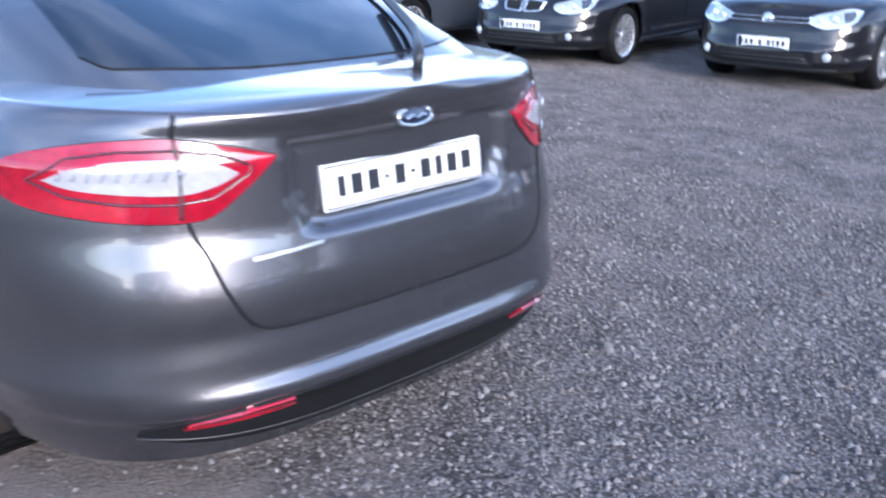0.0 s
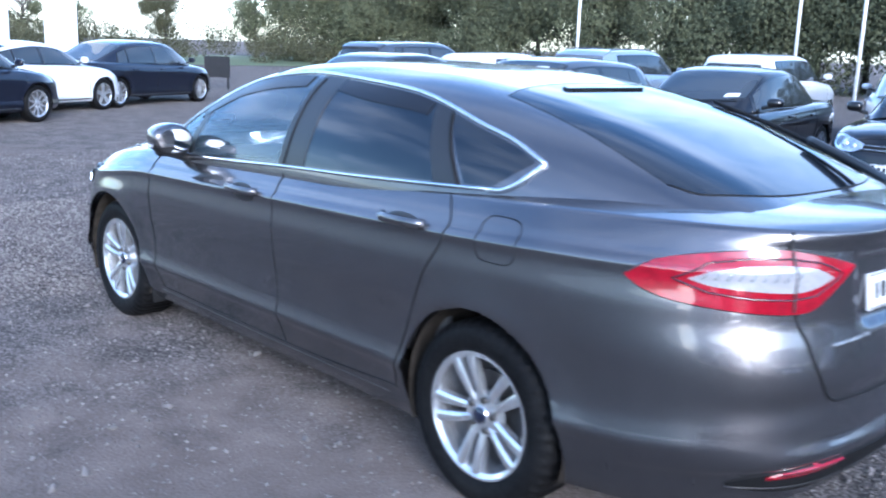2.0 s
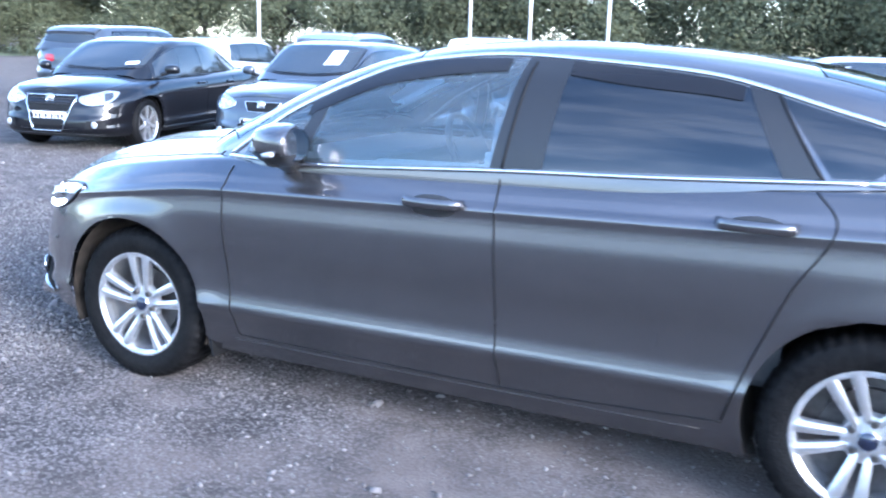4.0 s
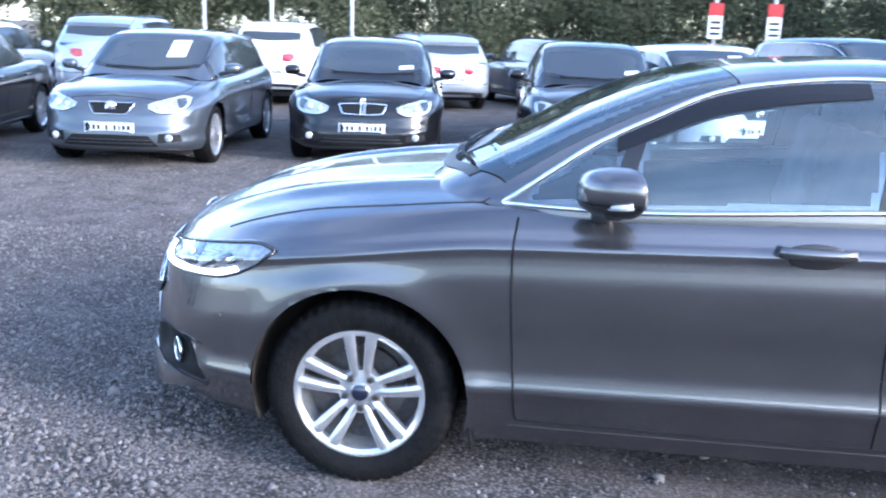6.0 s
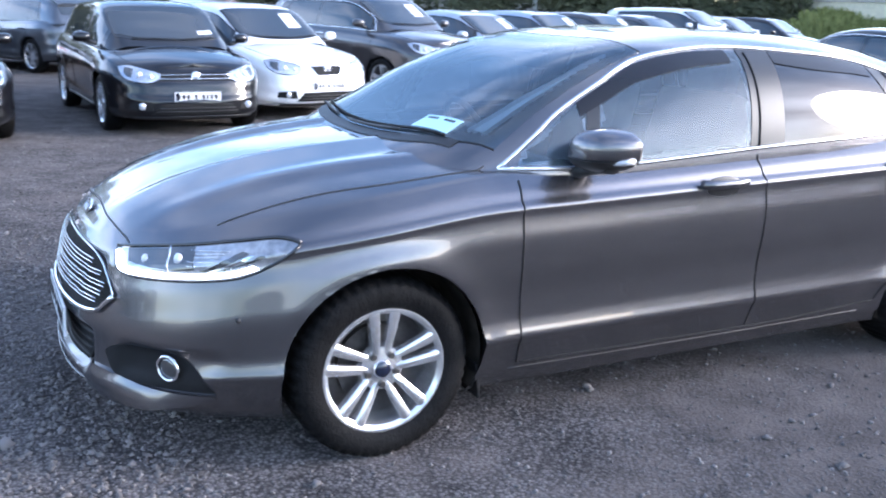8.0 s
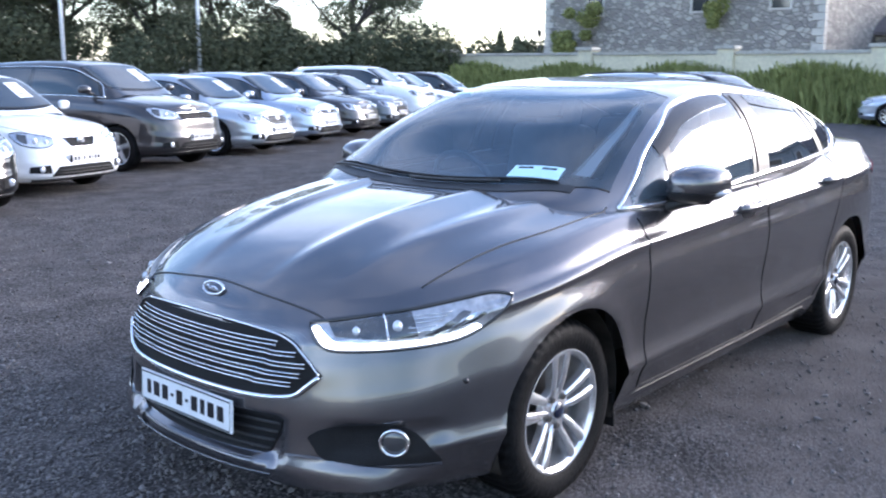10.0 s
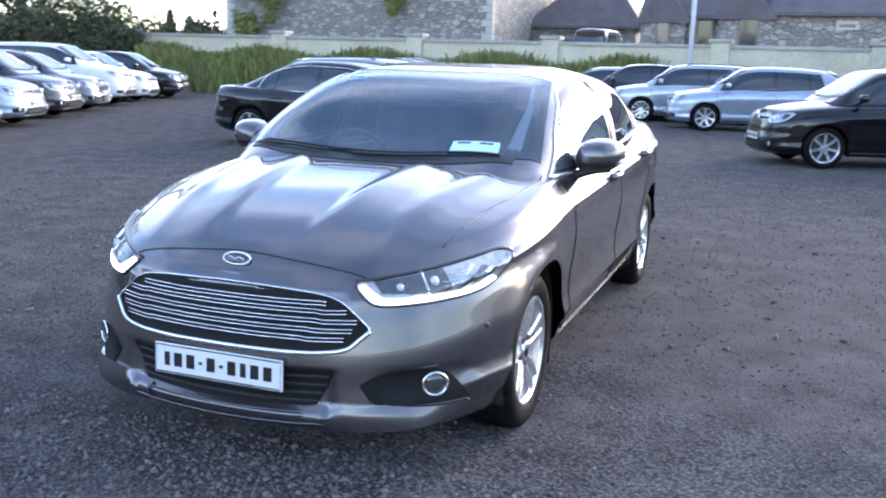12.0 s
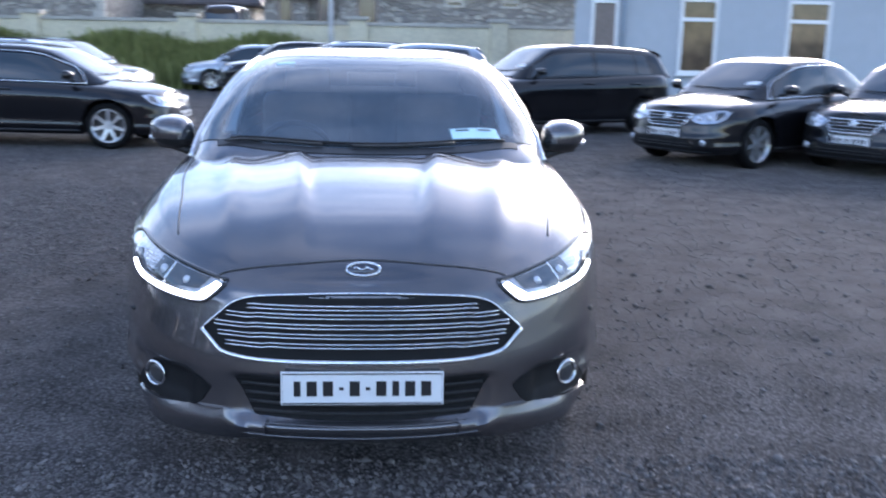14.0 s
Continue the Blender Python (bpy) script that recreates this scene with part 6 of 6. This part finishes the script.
car("hatch", "brown-grey", BROWN_CAR, (-11.4, -13.0), 110, "dark grey hatchback, parked in the row", ROW, notice=True)
car("saloon", "grey", SLATE_CAR, (-13.7, -14.15), 110, "grey saloon with chrome trim, parked in the row", ROW, grille="tall")
car("suv", "white", WHITE_CAR, (-16.1, -15.3), 110, "white people carrier, parked in the row", ROW)
car("hatch", "white", WHITE_CAR, (-18.4, -16.3), 110, "white hatchback, parked in the row", ROW)
car("hatch", "black", BLACK_CAR, (-20.9, -17.0), 110, "black hatchback with twin grilles at the end of the row", ROW, grille="twin")
# the second row, tails towards the first
car("suv", "white", WHITE_CAR, (7.0, -18.2), 278, "white crossover, tail towards the display row", BACK)
car("estate", "silver", SILVER_CAR, (4.6, -18.6), 292, "silver estate car, tail towards the display row", BACK, rails=True)
car("hatch", "slate grey", SLATE_CAR, (2.2, -19.3), 296, "slate grey hatchback, tail towards the display row", BACK)
car("hatch", "white", WHITE_CAR, (-1.6, -20.0), 284, "white hatchback, tail towards the display row", BACK)
car("suv", "slate grey", SLATE_CAR, (-5.6, -20.8), 278, "slate grey crossover, tail towards the display row", BACK)
car("suv", "silver", PALE_CAR, (9.8, -16.8), 278, "pale silver crossover, tail towards the display row", BACK, rails=True)
car("hatch", "white", WHITE_CAR, (12.4, -15.6), 278, "white hatchback, tail towards the display row", BACK)
car("suv", "slate grey", SLATE_CAR, (14.2, -14.4), 278, "slate blue crossover, tail towards the display row", BACK)
# far across the yard, beyond the bonnet
car("saloon", "black", NAVY_CAR, (18.8, -8.75), -62, "black saloon parked across the yard", "cars across the yard", "ten", 4.9)
car("coupe", "white", WHITE_CAR, (16.9, -5.5), -62, "white coupe parked across the yard", "cars across the yard", "five")
car("hatch", "black", NAVY_CAR, (14.5, -3.3), -62, "black hatchback parked across the yard", "cars across the yard", "ten")
# behind the grey hatchback
car("saloon", "black", BLACK_CAR, (-8.85, -2.83), 86, "black saloon with chrome window trim standing side-on in the yard", "cars behind", "seven", 4.7, chrome=True)
car("estate", "silver", SILVER_CAR, (-13.6, -4.6), 82, "silver estate car with roof rails", "cars behind", "ten", 4.6, rails=True)
car("estate", "black", BLACK_CAR, (-17.0, -5.3), 82, "black estate car with roof rails", "cars behind", "ten", 4.7, rails=True)
car("hatch", "black", BLACK_CAR, (-11.1, 1.15), -70, "black hatchback with pale wheel trims", END, "seven", 4.35, 1.58)
car("hatch", "silver", PALE_CAR, (-18.8, -1.3), -76, "pale silver hatchback beside the office", END, "seven", None, 1.56)
car("estate", "silver", SILVER_CAR, (-21.3, -3.2), -78, "silver estate car in the office line", END, "ten", None, 1.58, rails=True)
car("hatch", "black", BLACK_CAR, (-23.0, -4.8), -78, "black hatchback in the office line", END, "ten", None, 1.55)
car("saloon", "silver", SILVER_CAR, (-24.7, -6.2), -78, "silver saloon at the end of the line", END, "ten")
car("suv", "blue", NAVY_CAR, (-38.0, -6.3), 180, "tall dark blue van behind the boundary wall", "", "ten", 5.4, 2.95)
car("saloon", "black", BLACK_CAR, (-6.9, 3.75), -58, "black saloon with a chrome grille", END, "seven", grille="shield", chrome=True)
car("saloon", "black", BLACK_CAR, (-5.95, 5.8), -56, "black saloon with a dark grille and white plate", END, "seven", grille="shield")


# ---- poles, signs and boards ----
POLE = material("white_pole_paint", (0.7, 0.71, 0.73), 0.4, vary=0.06, scale=10)
SIGN_RED = material("red_sign", (0.5, 0.03, 0.03), 0.4, vary=0.05)
PANEL = material("pale_sign_panel", (0.55, 0.6, 0.68), 0.4, vary=0.05, scale=3)
BOARD = material("dark_board", (0.014, 0.014, 0.016), 0.9, vary=0.2)


def pole(x, y, sign=False, height=8.0):
    p = tagged(new("flag_pole"), "tall white metal pole with a red and white sign" if sign else "tall white metal pole at the edge of the yard", "pole", "poles round the yard")
    p.location = (x, y, land(x, y))
    v, f = tube_data([(0, 0, -0.2), (0, 0, height / 2), (0, 0, height)], 0.075, 10)
    mesh_ob("shaft", v, f, POLE, p, "", True)
    if sign:
        for z0, z1, mat in ((1.6, 2.5, PAPER_WHITE), (2.52, 3.0, SIGN_RED)):
            bm = bmesh.new()
            box(bm, -0.28, 0.28, 0.08, 0.12, z0, z1, 0.01)
            part("sign_panel", bm, mat, p)
        for k in range(3):
            bm = bmesh.new()
            box(bm, -0.2, 0.2, 0.122, 0.128, 1.75 + 0.22 * k, 1.85 + 0.22 * k)
            part("bar", bm, PLATE_INK, p)


for x, y in ((25.1, -32), (16.5, -36.4), (12.9, -34.6), (9.7, -35.4), (-14.3, -33), (-18.7, -30.3)):
    pole(x, y)
pole(-5.1, -35.7, True)
pole(-7.3, -35.3, True)
pole(-27.3, -1.7, False, 9)
for x, y, w in ((23.0, -7.1, 0.85), (23.4, -5.6, 0.5)):
    py = tagged(new("sign_pylon"), "pale grey-blue sign pylon beyond the parked cars", "sign")
    py.location = (x, y, 0)
    py.rotation_euler = (0, 0, radians(-20))
    bm = bmesh.new()
    box(bm, -0.15, 0.15, -w / 2, w / 2, -0.1, 6.0, 0.03)
    part("pylon_panel", bm, PANEL, py)
bd = tagged(new("notice_board"), "dark low board on two legs at the yard's edge", "sign")
bd.matrix_basis = pose(23.2, -12.0, 0, 0, 0, -52)
bm = bmesh.new()
box(bm, -0.03, 0.03, -0.42, 0.42, 0.35, 1.0, 0.01)
part("board", bm, BOARD, bd)
for s in (-1, 1):
    bm = bmesh.new()
    box(bm, -0.03, 0.03, s * 0.36 - 0.03, s * 0.36 + 0.03, -0.05, 0.4)
    part("leg", bm, BOARD, bd)

# ---- greenery ----
BARK = material("tree_bark", (0.06, 0.052, 0.045), 0.9, vary=0.4, scale=6, bump=0.5, bump_scale=20)


def foliage(name, dark, light):
    m = bpy.data.materials.new(name)
    m.use_nodes = True
    n, l = m.node_tree.nodes, m.node_tree.links
    b = n["Principled BSDF"]
    b.inputs["Roughness"].default_value, b.inputs["Specular IOR Level"].default_value = 0.8, 0.12
    g, mix = n.new("ShaderNodeNewGeometry"), n.new("ShaderNodeMix")
    mix.data_type = "RGBA"
    mix.inputs["A"].default_value, mix.inputs["B"].default_value = (*dark, 1), (*light, 1)
    l.new(g.outputs["Random Per Island"], mix.inputs["Factor"])
    b.inputs["Diffuse Roughness"].default_value = 0.8
    l.new(mix.outputs["Result"], b.inputs["Base Color"])
    return m


LEAF = foliage("tree_leaves", (0.072, 0.080, 0.048), (0.108, 0.117, 0.068))
LEAF_BROWN = foliage("spring_leaves", (0.04, 0.043, 0.025), (0.085, 0.084, 0.05))
WEED = foliage("weeds", (0.15, 0.170, 0.055), (0.33, 0.345, 0.13))
GRASS = material("lawn_grass", (0.12, 0.145, 0.06), 0.9, vary=0.3, scale=2)
rng = np.random.default_rng(7)


def leaf_cloud(centres, radii, count, size):
    """Small four-cornered leaves spread through round clumps, denser towards their skins."""
    which = rng.integers(0, len(centres), count)
    d = rng.normal(size=(count, 3))
    d /= np.linalg.norm(d, axis=1)[:, None]
    r = rng.uniform(0.45, 1.0, count) ** 0.6
    c = np.array(centres)[which] + d * (np.array(radii)[which] * r)[:, None] * np.array([1, 1, 0.85])
    a = rng.normal(size=(count, 3))
    a /= np.linalg.norm(a, axis=1)[:, None]
    b = np.cross(a, d + rng.normal(size=(count, 3)) * 0.5)
    b /= np.maximum(np.linalg.norm(b, axis=1)[:, None], 1e-6)
    s = size * rng.uniform(0.6, 1.4, count)[:, None]
    v = np.stack([c - a * s, c - b * s * 0.6, c + a * s, c + b * s * 0.6], 1).reshape(-1, 3)
    f = np.arange(count * 4).reshape(-1, 4)
    return v, f


def fast_mesh(name, v, f, mat):
    me = bpy.data.meshes.new(name)
    k = f.shape[1]
    me.vertices.add(len(v))
    me.vertices.foreach_set("co", np.asarray(v, np.float32).ravel())
    me.loops.add(f.size)
    me.loops.foreach_set("vertex_index", f.astype(np.int32).ravel())
    me.polygons.add(len(f))
    me.polygons.foreach_set("loop_start", np.arange(0, f.size, k, dtype=np.int32))
    me.update(calc_edges=True)
    me.materials.append(mat)
    return me


def tree(height, spread, leaf, label):
    t = tagged(new("tree"), label, "tree", "trees behind the yard")
    trunk = [(0, 0, -0.2), (0.05, 0.02, height * 0.2), (-0.05, 0.06, height * 0.45), (0.08, 0, height * 0.75)]
    verts, faces = [], []
    def limb(pts, r0, r1):
        p = spline(pts, 8)
        v, f = tube_data(p, 1.0, 7)
        o = len(verts)
        for i, w in enumerate(v):
            k = i // 7
            cpt = Vector(p[k])
            verts.append(cpt + (w - cpt) * (r0 + (r1 - r0) * k / 7))
        faces.extend(tuple(i + o for i in q) for q in f)
    limb(trunk, 0.020 * height, 0.006 * height)
    centres, radii = [], []
    for k in range(16):
        a, up = rng.uniform(0, 6.28), rng.uniform(0.22, 0.95)
        reach = spread * (1 - 0.55 * abs(up - 0.45)) * rng.uniform(0.55, 1.0)
        tip = (reach * math.cos(a), reach * math.sin(a), height * up + rng.uniform(0, 0.8))
        limb([(0, 0, height * up * 0.6), (tip[0] * 0.5, tip[1] * 0.5, height * up * 0.8), tip], 0.011 * height, 0.003 * height)
        centres.append(tip)
        radii.append(spread * rng.uniform(0.28, 0.5))
    mesh_ob("trunk", verts, faces, BARK, t, "", True)
    v, f = leaf_cloud(centres, radii, 30000, 0.062)
    crown = new("crown", fast_mesh("crown", v, f, leaf))
    crown.parent = t
    return t


kinds = [tree(9.0, 3.2, LEAF, "broad dark green tree behind the yard"), tree(7.5, 2.8, LEAF_BROWN, "tree in sparse olive-brown spring leaf"), tree(11.0, 3.4, LEAF, "tall dark green tree behind the yard")]
spots = []
for k in range(30):
    s = k / 29
    x = 62 - 88 * s + rng.uniform(-1, 1)
    y = (-44 if x > -8 else -44 + (-8 - x) * 0.75) + rng.uniform(-2.5, 1.5)
    spots.append((x, y, rng.uniform(0.8, 1.15)))
for k in range(10):
    spots.append((56 + rng.uniform(0, 22), -40 + 5.2 * k + rng.uniform(-1, 1), rng.uniform(0.55, 0.85)))
for k, (x, y, s) in enumerate(spots):
    src = kinds[k % 3]
    if k < 3:
        src.matrix_basis = pose(x, y, 0, 0, 0, 57 * k) @ Matrix.Diagonal((s, s, s, 1))
    else:
        c = copy_thing(src, pose(x, y, 0, 0, 0, float(rng.uniform(0, 360))))
        c.scale = (s, s, s)
# the undergrowth below the trees
centres, radii = [], []
for k in range(260):
    s = rng.uniform()
    x = 64 - 92 * s
    y = (-40 if x > -8 else -40 + (-8 - x) * 0.75) + rng.uniform(-1.5, 1.5)
    centres.append((x, y, rng.uniform(0.4, 6.4 if x > -10 else 2.8)))
    radii.append(rng.uniform(1.5, 2.6) * (1.0 if x > -10 else 0.7))
v, f = leaf_cloud(centres, radii, 380000, 0.085)
tagged(new("shrubs", fast_mesh("shrubs", v, f, LEAF)), "dense dark shrubs under the trees", "shrubs", "", "stuff")
centres = [(rng.uniform(48, 70), rng.uniform(-40, 12), rng.uniform(0.3, 1.8)) for k in range(90)]
v, f = leaf_cloud(centres, [rng.uniform(0.8, 1.6) for k in centres], 70000, 0.07)
tagged(new("hedge", fast_mesh("hedge", v, f, LEAF_BROWN)), "olive-brown hedge beyond the lawn", "hedge", "", "stuff")
# distant trees on the skyline past the wall
centres = []
for k in range(60):
    a = radians(rng.uniform(208, 232))
    r = rng.uniform(90, 110)
    centres.append((4 + r * math.cos(a), 2.5 + r * math.sin(a), rng.uniform(0.5, 3.4)))
v, f = leaf_cloud(centres, [rng.uniform(1.0, 2.2) for k in centres], 12000, 0.3)
tagged(new("far_trees", fast_mesh("far_trees", v, f, LEAF)), "low dark trees on the skyline", "trees", "", "stuff")
fir = tagged(new("fir_tree"), "dark narrow fir tree on the skyline", "tree")
fir.location = (-75, -58, 0)
v, f = tube_data([(0, 0, -0.2), (0, 0, 3), (0, 0, 6.0)], 0.09, 6)
mesh_ob("trunk", v, f, BARK, fir)
centres = [(0.0, 0.0, 1.2 + 0.42 * k) for k in range(11)]
v, f = leaf_cloud(centres, [1.35 - 0.115 * k for k in range(11)], 2200, 0.16)
crown = new("crown", fast_mesh("crown", v, f, LEAF))
crown.parent = fir
sl = tagged(new("street_lamp"), "dark street lamp on the skyline beyond the wall", "lamp post")
sl.location = (-60, -42.5, 0)
v, f = tube_data([(0, 0, -0.2), (0, 0, 2.2), (0, 0, 4.3)], 0.06, 8)
mesh_ob("post", v, f, BOARD, sl, "", True)
bm = bmesh.new()
bmesh.ops.create_cone(bm, cap_ends=True, segments=8, radius1=0.12, radius2=0.2, depth=0.4, matrix=Matrix.Translation((0, 0, 4.45)))
part("lantern", bm, BOARD, sl)
bm = bmesh.new()
bmesh.ops.create_cone(bm, cap_ends=True, segments=8, radius1=0.24, radius2=0.02, depth=0.2, matrix=Matrix.Translation((0, 0, 4.75)))
part("lantern_cap", bm, BOARD, sl)
centres = [(-41.6, -28.3 + rng.uniform(0, 2.4), rng.uniform(2.5, 7.5)) for k in range(14)] + [(-41.6, -19.2 + rng.uniform(0, 1.2), rng.uniform(3.4, 7.0)) for k in range(7)]
v, f = leaf_cloud(centres, [rng.uniform(0.3, 0.6) for k in centres], 6000, 0.09)
tagged(new("climbing_plant", fast_mesh("climbing_plant", v, f, WEED)), "green climbing plant on the stone house", "climber", "", "stuff")
tagged(mesh_ob("lawn", [(46, -70, 0.02), (75, -70, 0.02), (75, 30, 0.02), (46, 30, 0.02)], [(0, 1, 2, 3)], GRASS, None, "mown green lawn beyond the yard"), "", "grass", "", "structure")
# weeds along the boundary wall
count = 44000
y = rng.uniform(-23.5, -3.0, count)
x = -27.7 + np.abs(rng.normal(0, 0.9, count))
h = rng.uniform(0.45, 1.0, count) * (1.75 - 0.35 * (x + 27.7)) * (1.05 + 0.12 * np.sin(y * 1.3))
h = np.clip(h, 0.2, 2.0)
a = rng.uniform(0, math.pi, count)
w = rng.uniform(0.02, 0.05, count)
lean = rng.normal(0, 0.16, (count, 2))
v = np.zeros((count, 4, 3))
v[:, 0] = np.stack([x - w * np.cos(a), y - w * np.sin(a), np.zeros(count)], 1)
v[:, 1] = np.stack([x + w * np.cos(a), y + w * np.sin(a), np.zeros(count)], 1)
v[:, 2] = np.stack([x + lean[:, 0] * h + w * np.cos(a), y + lean[:, 1] * h + 0.3 * w * np.sin(a), h], 1)
v[:, 3] = np.stack([x + lean[:, 0] * h - w * np.cos(a), y + lean[:, 1] * h - 0.3 * w * np.sin(a), h * 0.96], 1)
tagged(new("weeds", fast_mesh("weeds", v.reshape(-1, 3), np.arange(count * 4).reshape(-1, 4), WEED)), "tall green weeds along the wall", "weeds", "", "stuff")

# ---- loose stones ----
STONES = foliage("loose_stones", (0.105, 0.096, 0.093), (0.235, 0.217, 0.210))


def stones(name, count, x0, x1, y0, y1, lo, hi, label, keep_out=0.0):
    """Angular chips lying on the yard."""
    x, y = rng.uniform(x0, x1, count), rng.uniform(y0, y1, count)
    bare = (x > -4.5) & (x < 2.0) & (y > 0.4)
    x = np.where(bare & (rng.uniform(0, 1, count) < keep_out), x + 7.5, x)
    s = lo + (hi - lo) * rng.uniform(0, 1, count) ** 2.5
    base = np.array([(1, 0, 0), (0, 1, 0), (-1, 0, 0), (0, -1, 0), (0, 0, 0.75), (0, 0, -0.5)], float)
    v = base[None] * rng.uniform(0.6, 1.25, (count, 6, 3)) + rng.normal(0, 0.22, (count, 6, 3))
    a = rng.uniform(0, 6.28, count)
    ca, sa = np.cos(a)[:, None], np.sin(a)[:, None]
    v = np.stack([v[..., 0] * ca - v[..., 1] * sa, v[..., 0] * sa + v[..., 1] * ca, v[..., 2]], 2) * s[:, None, None]
    v += np.stack([x, y, s * 0.25], 1)[:, None]
    tri = np.array([(0, 1, 4), (1, 2, 4), (2, 3, 4), (3, 0, 4), (1, 0, 5), (2, 1, 5), (3, 2, 5), (0, 3, 5)])
    f = (tri[None] + 6 * np.arange(count)[:, None, None]).reshape(-1, 3)
    return tagged(new(name, fast_mesh(name, v.reshape(-1, 3), f, STONES)), label, "gravel", "", "stuff")


stones("gravel", 17000, -4.6, -0.8, -3.6, 0.3, 0.005, 0.016, "blue-grey crushed stone chips")
stones("gravel", 34000, 2.0, 5.4, -2.8, 3.6, 0.005, 0.018, "blue-grey crushed stone chips")
stones("gravel", 70000, -10, 9, -7, 6, 0.004, 0.015, "scattered grey stone chips", 0.7)
stones("gravel", 900, -8, 8, -6, 5, 0.014, 0.030, "larger loose grey stones")
stones("gravel", 9000, -6.0, 2.8, 0.4, 4.4, 0.003, 0.012, "small pale stones on packed dust")
